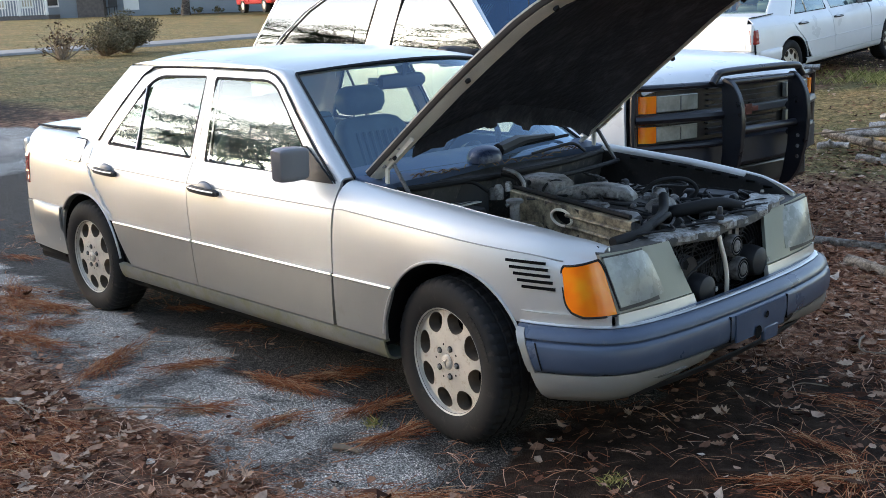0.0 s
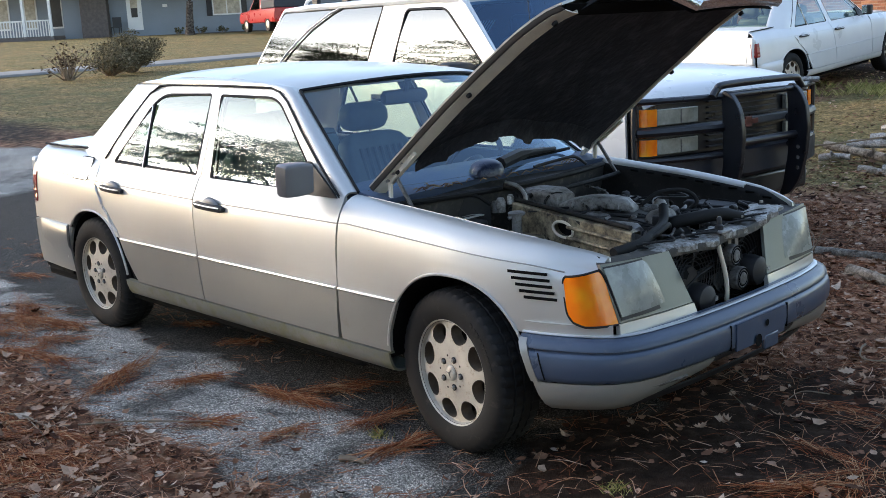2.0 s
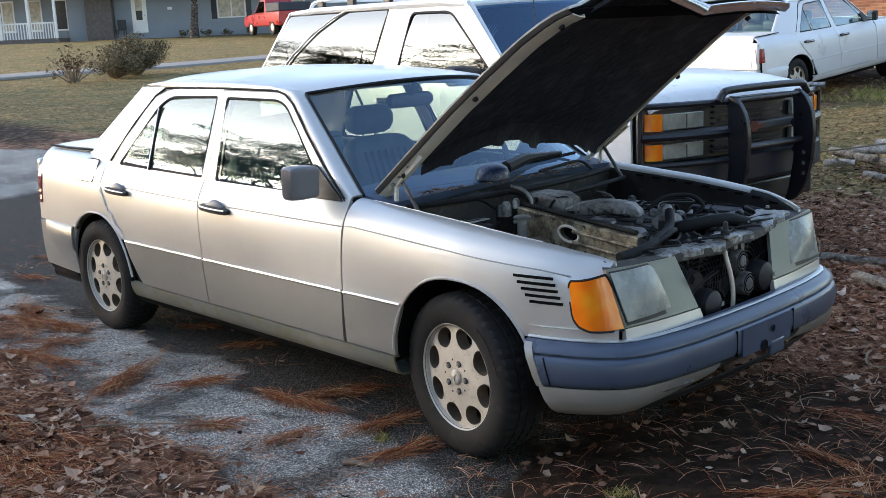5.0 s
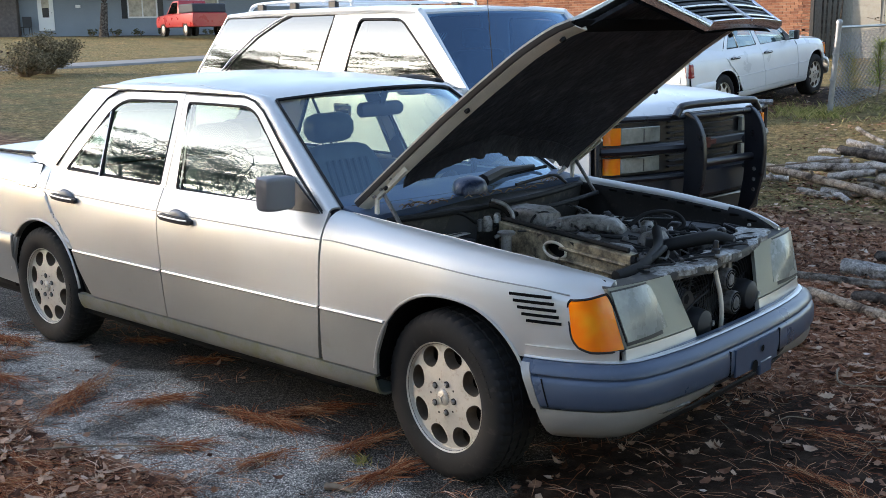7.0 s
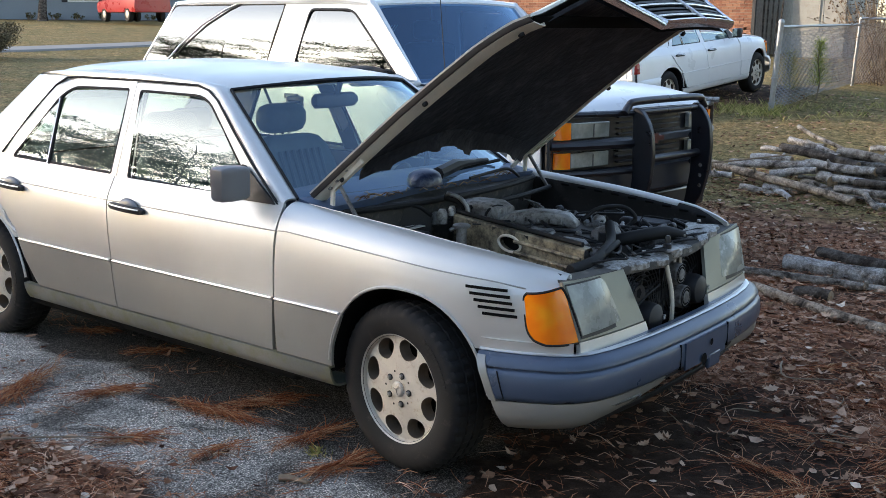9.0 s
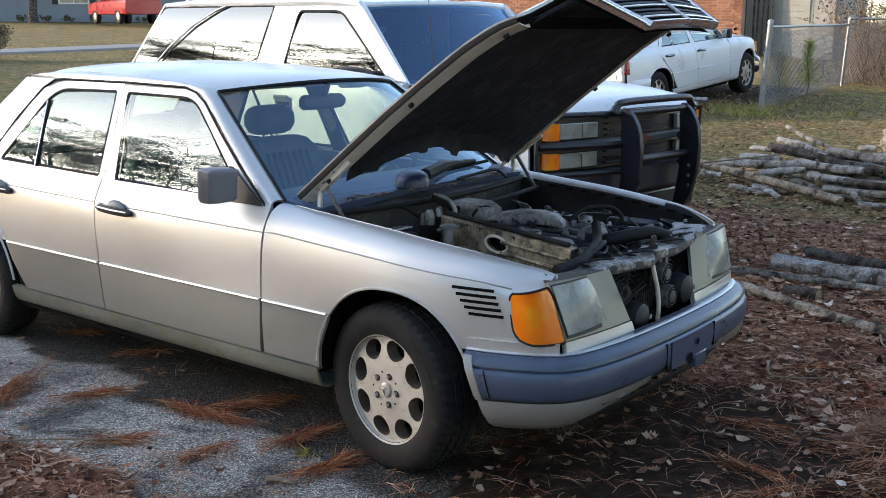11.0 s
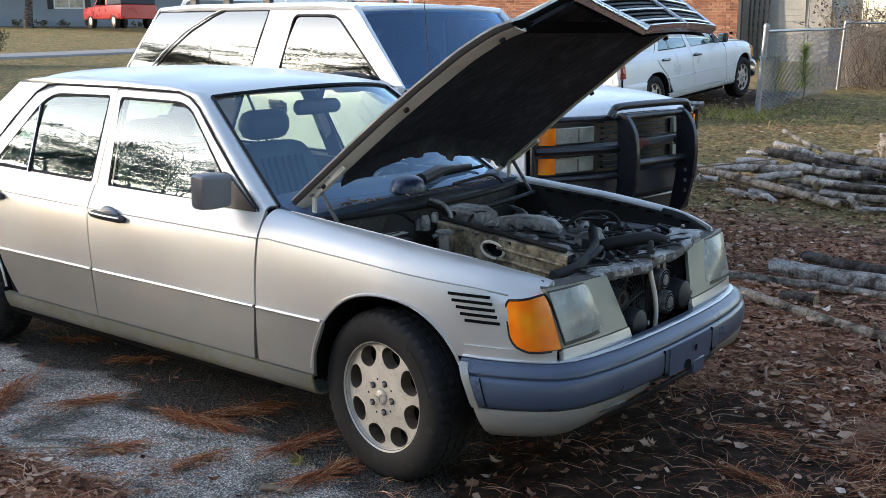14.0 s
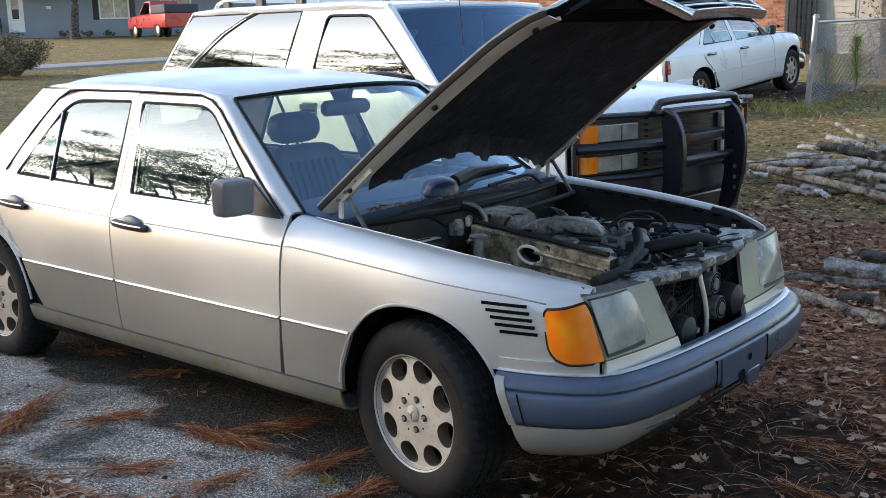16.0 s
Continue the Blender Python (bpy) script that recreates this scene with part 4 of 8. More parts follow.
        part("broken_tab", boxed(0.804, 0.822, 0.02, 0.12, 0.335, 0.39), BUMPER, car, "broken plastic tab", bevel=0.006)
        part("bolt_hole", moved(lathe([(0.0, 0.0), (0.013, 0.001)], 14, "x"), pose(0.8235, 0.03, 0.440)), GAP, car)
        part("bumper_hole", moved(lathe([(0.0, 0.0), (0.024, 0.001)], 14, "x"), pose(0.8235, -0.03, 0.386)), GAP, car, "dark broken hole")
    # lamps
    for s in (-1, 1):
        flip = (lambda b: b) if s < 0 else mirror_y
        rows = []
        for v in np.linspace(0, 1, 17):
            row = []
            round_off = abs(2 * v - 1) ** 6
            for u in np.linspace(0.13 * round_off, 1 - 0.05 * round_off, 12):
                zt = lerp(0.728, 0.757, u)
                zb = lerp(0.585, 0.566, min(1, u * 3))
                z = lerp(zb, zt, v)
                x = lerp(0.490, 0.668, u) + 0.045 * math.sin(math.pi * u) * .45 - 0.052 * v * u + 0.035 * (1 - v) * (1 - u)
                y = -0.768 + 0.118 * u ** 1.7 - 0.012 * math.sin(math.pi * u) + 0.016 * v * (1 - u) - 0.044 * v * u
                row.append((x, y, z))
            rows.append(row)
        ind = part("front_indicator", flip(gridded(rows)), AMBER, car, "amber wrap-around front indicator", solid=0.02, smooth=60)
        rim = [rows[0][i] for i in range(12)] + [rows[j][-1] for j in range(17)] + [rows[-1][i] for i in range(11, -1, -1)] + [rows[j][0] for j in range(16, -1, -1)]
        part("indicator_seal", flip(tube(bmesh.new(), rim, 0.0042, 5)), RUBBER, ind)

        def patch(bl, br, tl, tr, out=0.0, nu=8, nv=6, dome=0.0):
            rr = []
            for v in np.linspace(0, 1, nv):
                row = []
                for u in np.linspace(0, 1, nu):
                    p = Vector(bl).lerp(Vector(br), u).lerp(Vector(tl).lerp(Vector(tr), u), v)
                    p.x += out + 0.008 * math.sin(math.pi * u) + dome * math.sin(math.pi * u) * math.sin(math.pi * v)
                    row.append(p)
                rr.append(row)
            return gridded(rr)
        hs = part("headlamp_housing", flip(patch((0.668, -0.666, 0.572), (0.690, -0.262, 0.562), (0.612, -0.697, 0.772), (0.632, -0.325, 0.754))), LAMP_HOUSING if detail else paint, car, "pale green-grey lamp surround with a chipped edge", solid=0.014)
        part("headlamp_frame", flip(patch((0.670, -0.660, 0.580), (0.678, -0.398, 0.579), (0.617, -0.690, 0.764), (0.626, -0.428, 0.757), 0.003)), BLACK_PL, hs, "dark frame round the glass", solid=0.003)
        part("headlamp", flip(patch((0.669, -0.660, 0.593), (0.676, -0.420, 0.596), (0.618, -0.690, 0.759), (0.625, -0.452, 0.752), 0.006, dome=0.012)), LAMP_GLASS, hs, "hazed rectangular headlamp", solid=0.006, smooth=60)
        part("lamp_trim", flip(patch((0.676, -0.672, 0.530), (0.708, -0.250, 0.512), (0.670, -0.668, 0.569), (0.694, -0.258, 0.559), 0.0)), paint, car, "painted strip under the headlamp", solid=0.02)
        part("lamp_ledge", flip(patch((0.610, -0.690, 0.770), (0.630, -0.330, 0.757), (0.540, -0.650, 0.772), (0.585, -0.330, 0.764), -0.002)), BAYPAINT if detail else paint, car, "dusty ledge above the headlamp", solid=0.008)
        # fender below and ahead of the lamp
        rows = []
        for x, y in NOSE[:5]:
            rows.append([(x * 0.985 + 0.004, y * 0.992, z) for z in (0.530, 0.548, 0.568)])
        part("fender_tip", flip(gridded(rows)), paint, car, solid=0.012)
    if not detail:
        part("grille", boxed(0.66, 0.72, -0.30, 0.30, 0.56, 0.80), BLACK_PL, car, bevel=0.01)


def hood(car, paint, open_deg, detail):
    """Hood panel with grille at its nose, built shut and turned about its rear hinge."""
    hinge = Matrix.Translation((-0.585, 0, 0.935)) @ pose(0, 0, 0, 0, -open_deg, 0) @ Matrix.Translation((0.585, 0, -0.935))

    def skin(off, x0=-0.555, x1=0.62, wk=1.0):
        rows = []
        for x in np.linspace(x0, x1, 20):
            hw = interp(x, (-0.56, -0.2, 0.2, 0.5, 0.62), (0.700, 0.690, 0.670, 0.640, 0.615)) * wk
            nose = smooth01((x - 0.25) / 0.37)
            row = []
            for y in np.linspace(-1, 1, 25):
                rib = 0.018 * math.exp(-((abs(y) - 0.02) / 0.30) ** 2) * smooth01((x + 0.4) / 0.9)
                zz = interp(x, (-0.56, 0.0, 0.4, 0.55, 0.62), (0.922, 0.890, 0.852, 0.823, 0.795)) + 0.030 * (1 - abs(y) ** 2.4) + rib
                if off < 0:
                    x_in = 0.075 * smooth01((0.25 - y) / 0.6) * smooth01((0.1 - x) / 0.65)
                else:
                    x_in = 0.0
                cut = 0.125 * nose * smooth01((0.99 - abs(y)) / 0.42)
                rear = 0.22 * (1 - y * y) * smooth01((0.1 - x) / 0.65) ** 1.2 * (0.75 if off < 0 else 1)
                row.append((x + rear + x_in + cut + 0.015 * (1 - y * y) * nose, y * hw, zz + off - 0.02 * nose * (1 - abs(y))))
            rows.append(row)
        return gridded(rows)
    hd = part("hood", moved(skin(0), hinge), paint, car, "raised hood, silver outside" if detail else "closed white hood", solid=0.010, smooth=60)
    if not detail:
        return
    part("hood_insulation", moved(skin(-0.030, -0.45, 0.585, 0.915), hinge), FELT, hd, "sagging black felt under the hood", solid=0.014, smooth=60)
    for s in (-1, 1):
        rows = []
        for x in np.linspace(-0.555, 0.615, 24):
            hw = interp(x, (-0.56, -0.2, 0.2, 0.5, 0.62), (0.700, 0.690, 0.670, 0.640, 0.615))
            z = interp(x, (-0.56, 0.0, 0.4, 0.55, 0.62), (0.922, 0.890, 0.852, 0.823, 0.795))
            rows.append([(x, s * (hw - a), z + b) for a, b in ((-0.003, 0.002), (0.0, -0.012), (0.002, -0.017), (0.005, -0.019), (0.006, -0.021), (0.034, -0.034), (0.060, -0.038), (0.066, -0.024))])
        part("hood_rim", moved(gridded([r[:4] for r in rows]), hinge), HOOD_RIM, hd, "dirty brown folded rim", solid=0.003)
        part("hood_edge", moved(gridded([r[4:] for r in rows]), hinge), PRIMER, hd, "pale inner edge of the hood", solid=0.004)
    for x in (-0.40, 0.10, 0.545):
        for s in (-1, 1):
            part("hood_rubber", moved(lathe([(0, -0.012), (0.010, -0.010), (0.012, 0.0), (0.0, 0.004)], 12, "z"), hinge @ pose(x, s * (interp(x, (-0.56, -0.2, 0.2, 0.62), (0.700, 0.690, 0.670, 0.615)) - 0.024), interp(x, (-0.56, 0, .4, .62), (.92, .89, .852, .795)) - 0.03)), RUBBER, hd)
    rows = [[(x, y, z) for y in np.linspace(-0.60, 0.60, 15)] for x, z in ((0.57, 0.79), (0.60, 0.782), (0.625, 0.792))]
    part("hood_front_edge", moved(gridded(rows), hinge), GAP, hd, solid=0.006)
    # torn felt hanging at the rear edge
    rg = random.Random(5)
    rows = []
    for k in range(46):
        y = lerp(-0.60, 0.60, k / 45)
        h = 0.020 + 0.055 * max(0, noise.noise((k * 0.31, 2.0, 0))) + 0.03 * math.exp(-((y - 0.02) / 0.05) ** 2)
        c = 0.155 * (1 - (y / 0.64) ** 2) + 0.075 * smooth01((0.25 - y / 0.64) / 0.6)
        zi = 0.913 + 0.03 * (1 - abs(y / 0.64) ** 2.4) - 0.034
        rows.append([(-0.40 + c, y, zi), (-0.455 + c, y, zi - 0.010), (-0.475 + c - .3 * h, y + 0.01 * rg.uniform(-1, 1), zi - 0.012 - h * .7)])
    part("torn_felt_edge", moved(gridded(rows), hinge), FELT, hd, "ragged torn felt edge", solid=0.006)
    # grille shell
    def gpt(y, v):
        """On the grille's face: y across, v from 0 at its foot to 1 at the hood."""
        return Vector((lerp(0.855, 0.785, v) - 0.025 * (abs(y) / 0.36) ** 2, y, lerp(0.565, 0.800, v)))

    def hwid(v):
        return lerp(0.275, 0.385, v)
    def gm(bm):
        return moved(bm, hinge)
    outer = [gpt(u * hwid(0), 0) for u in np.linspace(-1, 1, 13)] + [gpt(hwid(v), v) for v in (0.25, 0.5, 0.75)] + [gpt(u * hwid(1), 1) for u in np.linspace(1, -1, 13)] + [gpt(-hwid(v), v) for v in (0.75, 0.5, 0.25)]
    inner = [p.lerp(Vector((p.x, 0, 0.685)), 0.0) + Vector((0.012, -0.022 if p.y > 0.02 else 0.022 if p.y < -.02 else 0, 0.016 if p.z < 0.6 else -0.020 if p.z > 0.75 else 0)) for p in outer]
    back = [p + Vector((-0.022, 0, 0)) for p in outer]
    bm = bmesh.new()
    grid(bm, [back, outer, [a.lerp(b, .5) + Vector((0.010, 0, 0)) for a, b in zip(outer, inner)], inner, [p + Vector((-0.03, 0, 0)) for p in inner]], True)
    part("grille_frame", gm(bm), CHROME, hd, "dull chrome radiator grille frame", smooth=50)
    for k in range(9):
        v = 0.10 + k * 0.092
        w = hwid(v) - 0.022
        rows = []
        for u in np.linspace(-1, 1, 15):
            p = gpt(u * w, v)
            rows.append([p + Vector((a, 0, b)) for a, b in ((0.004, -0.004), (0.006, 0.003), (-0.03, 0.008), (-0.032, 0.0))])
        bm = bmesh.new()
        loft(bm, rows)
        part("grille_slat", gm(bm), BLACK_PL, hd, "", smooth=30)
        if k % 3 == 1:
            bm = tube(bmesh.new(), [gpt(u * w, v) + Vector((0.009, 0, 0)) for u in np.linspace(-1, 1, 15)], 0.0042, 6)
            part("grille_bright_bar", gm(bm), BRIGHT, hd)
    bm = tube(bmesh.new(), [gpt(0, v) + Vector((0.012, 0, 0)) for v in (0.02, .5, .98)], 0.007, 6)
    part("grille_centre_bar", gm(bm), BRIGHT, hd)
    rows = [[gpt(u * (hwid(v) - 0.01), v) + Vector((-0.04, 0, 0)) for u in np.linspace(-1, 1, 11)] for v in (0.02, .5, .98)]
    part("grille_back", gm(gridded(rows)), GAP, hd)
    # hinge arms
    def bar(p, q, w, t=0.006):
        p, q = Vector(p), Vector(q)
        d = (q - p).normalized()
        n = d.cross(Vector((0, 1, 0))).normalized() * w
        e = Vector((0, t, 0))
        bm = bmesh.new()
        loft(bm, [[c - n - e, c + n - e, c + n + e, c - n + e] for c in (p - d * w, p.lerp(q, .5), q + d * w)])
        return bm
    for s in (-1, 1):
        a = hinge @ Vector((-0.47, s * 0.665, 0.885))
        b = hinge @ Vector((-0.28, s * 0.668, 0.872))
        arm = part("hood_hinge", bar(a, b, 0.011), PRIMER, hd, "pale steel hood hinge arm", bevel=0.002)
        part("hinge_link", bar(hinge @ Vector((-0.44, s * 0.655, 0.885)), (-0.33, s * 0.655, 0.845), 0.007), DUSTY, arm, "", bevel=0.002)
        part("hinge_link", bar(a, (-0.47, s * 0.665, 0.86), 0.009), PRIMER, arm, "", bevel=0.002)
        for q in (-0.47, -0.42, -0.35):
            part("hinge_bolt", moved(lathe([(0, -0.016), (0.010, -0.014), (0.010, 0.0)], 8), hinge @ pose(q, s * 0.668, 0.892)), STEEL, hd)



# -- engine bay: everything under the raised hood --
def engine_bay(car):
    rnd = random.Random(11)
    bay = part("engine_bay", gridded([[(x, y, 0.50) for y in (-0.62, 0, 0.62)] for x in (-0.5, 0, 0.62)]), GAP, car, "near-black engine bay floor", solid=0.02)
    # inner fenders with slotted top flange on the far side
    for s in (-1, 1):
        rows = []
        for x in np.linspace(-0.50, 0.58, 14):
            d = drop(x)
            rows.append([(x, s * (w - taper(x) * .5), z - d * (z - 0.55) / 0.35) for w, z in ((0.722, 0.895), (0.700, 0.880), (0.690, 0.86), (0.676, 0.78), (0.60, 0.70), (0.56, 0.50))])
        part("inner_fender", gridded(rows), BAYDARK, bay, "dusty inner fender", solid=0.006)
        for k in range(9):
            x = -0.25 + k * 0.09
            z = 0.868 - drop(x) * 0.30 / 0.35 * 1.03
            y = s * (0.695 - taper(x) * .5)
            bm = boxed(-0.022, 0.022, -0.004, 0.004, -0.010, 0.010, m=pose(x, y - s * 0.004, z, s * 30, 4, 0))
            part("flange_slot", bm, GAP, bay, bevel=0.003)
        rows = []
        for x in np.linspace(-0.54, 0.34, 16):
            d = drop(x)
            rows.append([(x, s * (w - taper(x) * .5), z - d * (z - 0.55) / 0.35 - .003) for w, z in ((0.724, 0.908), (0.712, 0.902), (0.700, 0.886), (0.694, 0.866))])
        part("fender_flange", gridded(rows), SILVER, bay, "painted flange along the fender top", solid=0.004)
    # firewall and cowl
    rows = []
    for y in np.linspace(-0.68, 0.68, 15):
        rows.append([(x + 0.10 * (1 - (y / .7) ** 2), y, z) for x, z in ((-0.44, 0.50), (-0.44, 0.80), (-0.43, 0.875), (-0.46, 0.885), (-0.52, 0.880), (-0.56, 0.90), (-0.60, 0.93))])
    part("firewall", gridded(rows), BAYPAINT, bay, "dark dusty firewall and cowl", solid=0.008)
    part("cowl_lip", tube(bmesh.new(), [(-0.425 + 0.10 * (1 - (y / .7) ** 2), y, 0.883) for y in np.linspace(-0.66, 0.66, 17)], 0.013, 8), RUBBER, bay, "black rubber bulkhead seal")
    part("cowl_lip", tube(bmesh.new(), [(-0.33 + 0.08 * (1 - (y / .7) ** 2), y, 0.845) for y in np.linspace(-0.10, 0.66, 13)], 0.011, 8), RUBBER, bay)
    for k in range(40):
        y = -0.60 + 1.1 * rnd.random()
        x = -0.55 + .08 * rnd.random() + 0.10 * (1 - (y / .7) ** 2)
        a = rnd.random() * 6.3
        l = 0.03 + .05 * rnd.random()
        bm = tube(bmesh.new(), [(x, y, 0.915), (x + math.cos(a) * l * .5, y + math.sin(a) * l * .5, 0.93), (x + math.cos(a) * l, y + math.sin(a) * l, 0.925)], 0.0022, 4)
        part("cowl_debris", bm, STRAW if k % 3 else DEADLEAF, bay)
    # wiper: domed gearbox and arm
    rings = []
    for k, (q, h) in enumerate(((1.0, 0), (0.98, 0.025), (0.85, 0.048), (0.6, 0.062), (0.25, 0.069), (0.02, 0.07))):
        rings.append([(-0.47 + math.cos(a) * 0.075 * q, -0.10 + math.sin(a) * 0.085 * q, 0.925 + h) for a in np.linspace(0, 2 * math.pi, 21)[:-1]])
    part("wiper_gearbox", gridded(rings, True), SKY_GLOSS, bay, "domed glossy wiper gearbox", smooth=60)
    part("wiper_arm", tube(bmesh.new(), [(-0.46, -0.02, 0.965), (-0.48, 0.12, 0.985), (-0.50, 0.22, 0.985), (-0.54, 0.45, 0.975)], (0.030, 0.030, 0.018, 0.010), 8), BLACK_PL, bay, "black wiper arm")
    part("wiper_blade", tube(bmesh.new(), [(-0.50, 0.10, 0.96), (-0.56, 0.58, 0.96)], 0.008, 6), RUBBER, bay)
    part("cowl_pipe", hose([(-0.42, 0.16, 0.93), (-0.40, 0.30, 0.945), (-0.38, 0.40, 0.95), (-0.36, 0.46, 0.91)], 0.007), BLACK_PL, bay)
    # battery and tray, right rear corner
    bt = part("battery", boxed(-0.42, -0.22, -0.60, -0.36, 0.60, 0.79), BLACK_PL, bay, "black battery", bevel=0.008)
    part("battery_label", boxed(-0.40, -0.30, -0.46, -0.30, 0.7915, 0.795), PAPER, bt, "pale torn label on the battery")
    for k in range(3):
        part("label_bar", boxed(-0.385 + k * 0.027, -0.372 + k * 0.027, -0.44, -0.33, 0.7955, 0.7965), BLACK_PL, bt)
    part("battery_shield", hose([(-0.46, -0.56, 0.86), (-0.40, -0.45, 0.885), (-0.34, -0.32, 0.875), (-0.30, -0.26, 0.83)], 0.008), RUBBER, bay, "dark rubber edge round the battery box")
    rows = [[(-0.46, -0.56, z) for z in (0.62, 0.855)], [(-0.40, -0.45, z) for z in (0.62, 0.88)], [(-0.34, -0.32, z) for z in (0.62, 0.87)], [(-0.30, -0.26, z) for z in (0.62, 0.83)]]
    part("battery_wall", gridded(rows), BLACK_PL, bay, solid=0.006)
    # brake pipes and bracket
    part("bright_bracket", hose([(-0.27, -0.20, 0.92), (-0.22, -0.17, 0.90), (-0.19, -0.16, 0.85), (-0.20, -0.20, 0.80), (-0.22, -0.24, 0.775)], 0.009, 6), STEEL, bay, "bent bright steel pipe")
    part("black_hose", hose([(-0.30, -0.17, 0.90), (-0.24, -0.15, 0.885), (-0.21, -0.14, 0.84), (-0.20, -0.18, 0.77)], 0.018, 6), RUBBER, bay)
    for k, (x, y, z, r, h) in enumerate(((-0.26, -0.24, 0.80, 0.022, 0.06), (-0.24, -0.20, 0.83, 0.016, 0.04), (-0.31, -0.22, 0.79, 0.02, 0.05))):
        part("valve_body", moved(lathe([(0, 0), (r, 0), (r, h * .7), (r * .6, h), (0, h)], 12, "z"), pose(x, y, z)), CORRODED if k % 2 else CAST, bay)
    part("reservoir_neck", moved(lathe([(0.0, -0.10), (0.022, -0.10), (0.020, 0.0), (0.034, 0.002), (0.036, 0.012), (0.030, 0.016), (0, 0.017)], 18, "z"), pose(-0.09, -0.33, 0.815)), STEEL, bay, "steel filler neck with cap")
    part("reservoir", boxed(-0.18, 0.02, -0.43, -0.27, 0.60, 0.74), BEIGE_METAL, bay, bevel=0.02)
    # dusty beige rail with an oval hole
    a0, a1 = Vector((-0.22, -0.215, 0)), Vector((0.47, -0.325, 0))

    def rail_pt(u, w, z):
        p = a0.lerp(a1, u)
        return Vector((p.x, p.y + w, z + lerp(0.042, 0.004, u)))
    hole_u, hole_z = 0.46, 0.742
    bm = bmesh.new()
    oval, rect = [], []
    for k in range(20):
        t = 2 * math.pi * k / 20
        c, s = math.cos(t), math.sin(t)
        q = 1 / max(abs(c), abs(s))
        oval.append(rail_pt(hole_u + 0.085 * c, 0, hole_z + 0.031 * s))
        rect.append(rail_pt(hole_u + 0.14 * c * q, 0, 0.735 + 0.056 * s * q))
    deep = [p + Vector((0, 0.03, 0)) for p in oval]
    grid(bm, [rect, oval, deep], True)
    for u0, u1 in ((0.0, hole_u - 0.14), (hole_u + 0.14, 1.0)):
        grid(bm, [[rail_pt(lerp(u0, u1, t), 0, z) for z in (0.679, 0.735, 0.791)] for t in np.linspace(0, 1, 5)])
    grid(bm, [[rail_pt(u, w, z) for w, z in ((0.0, 0.791), (0.005, 0.797), (0.055, 0.797), (0.06, 0.78))] for u in np.linspace(0, 1, 8)])
    grid(bm, [[rail_pt(u, w, z) for w, z in ((0.0, 0.679), (-0.03, 0.665), (-0.10, 0.655), (-0.12, 0.60))] for u in np.linspace(0, 1, 8)])
    part("beige_rail", bm, BEIGE_METAL, bay, "dusty beige metal panel with an oval hole", smooth=30)
    part("hole_rim", tube(bmesh.new(), [p + Vector((0, -0.002, 0)) for p in oval] + [oval[0]], 0.006, 6), PRIMER, bay)
    # Black sheet that gives the oval hole its shade.
    part("hole_dark", gridded([[rail_pt(hole_u + a, 0.032, z) for z in (0.70, 0.77)] for a in (-0.09, 0.09)]), GAP, bay)
    part("rail_ridge", tube(bmesh.new(), [rail_pt(u, -0.004, 0.758) for u in np.linspace(0.50, 0.98, 6)], 0.008, 6), BEIGE_METAL, bay)
    part("rail_ridge", tube(bmesh.new(), [rail_pt(u, -0.004, 0.715) for u in np.linspace(0.50, 0.98, 6)], 0.008, 6), BEIGE_METAL, bay)
    part("rail_top_seal", tube(bmesh.new(), [rail_pt(u, 0.03, 0.806) for u in np.linspace(-0.05, 0.96, 9)], 0.010, 6), RUBBER, bay)
    # grey cover box near the fender
    bm = bmesh.new()
    loft(bm, [[(x, y, z) for x, y in rounded([(0.02 + i, -0.62 + i), (0.36 - i, -0.60 + i), (0.40 - i, -0.42 - i), (0.05 + i, -0.42 - i)], 0.02, 3)] for z, i in ((0.58, 0), (0.70, 0.0), (0.725, 0.012), (0.728, 0.05))])
    part("black_cover", bm, BLACK_PL, bay, "dusty black plastic cover", smooth=35)
    part("cover_rib", boxed(0.08, 0.34, -0.55, -0.53, 0.726, 0.735), BLACK_PL, bay, bevel=0.003)
    prof0 = ((-0.60, 0.50), (-0.34, 0.585), (-0.10, 0.636), (0.12, 0.628), (0.34, 0.600), (0.58, 0.525))
    # engine block, cam cover and intake duct
    rings = []
    for x, w, zt in ((-0.36, 0.13, 0.78), (-0.30, 0.15, 0.80), (0.30, 0.15, 0.785), (0.40, 0.13, 0.76)):
        rings.append([(x, 0.05 + y * w, z) for y, z in ((-1, 0.50), (-1, zt - 0.04), (-0.8, zt), (0.8, zt), (1, zt - 0.04), (1, 0.50))])
    bm = bmesh.new()
    loft(bm, rings)
    eng = part("engine_block", bm, ENGINE_DARK, bay, "dark oily straight-six engine", bevel=0.01)
    rows = []
    duct = [((-0.12, -0.01, 0.79), 0.036, 0.026), ((-0.08, 0.01, 0.806), 0.045, 0.030), ((0.0, 0.04, 0.822), 0.048, 0.030), ((0.08, 0.07, 0.825), 0.044, 0.027), ((0.14, 0.10, 0.815), 0.040, 0.026), ((0.17, 0.12, 0.785), 0.034, 0.022)]
    bm = bmesh.new()
    loft(bm, [[(p[0] + py * w * -0.35, p[1] + py * w, p[2] + pz * h) for py, pz in rounded([(-1, -1), (1, -1), (1, 1), (-1, 1)], 0.45, 4)] for p, w, h in duct])
    part("intake_duct", bm, CAST, eng, "dusty grey cast intake duct", smooth=55)
    for k in range(5):
        c = Vector((-0.06 + k * 0.045, 0.012 + k * 0.019, 0.806 + 0.004 * math.sin(k)))
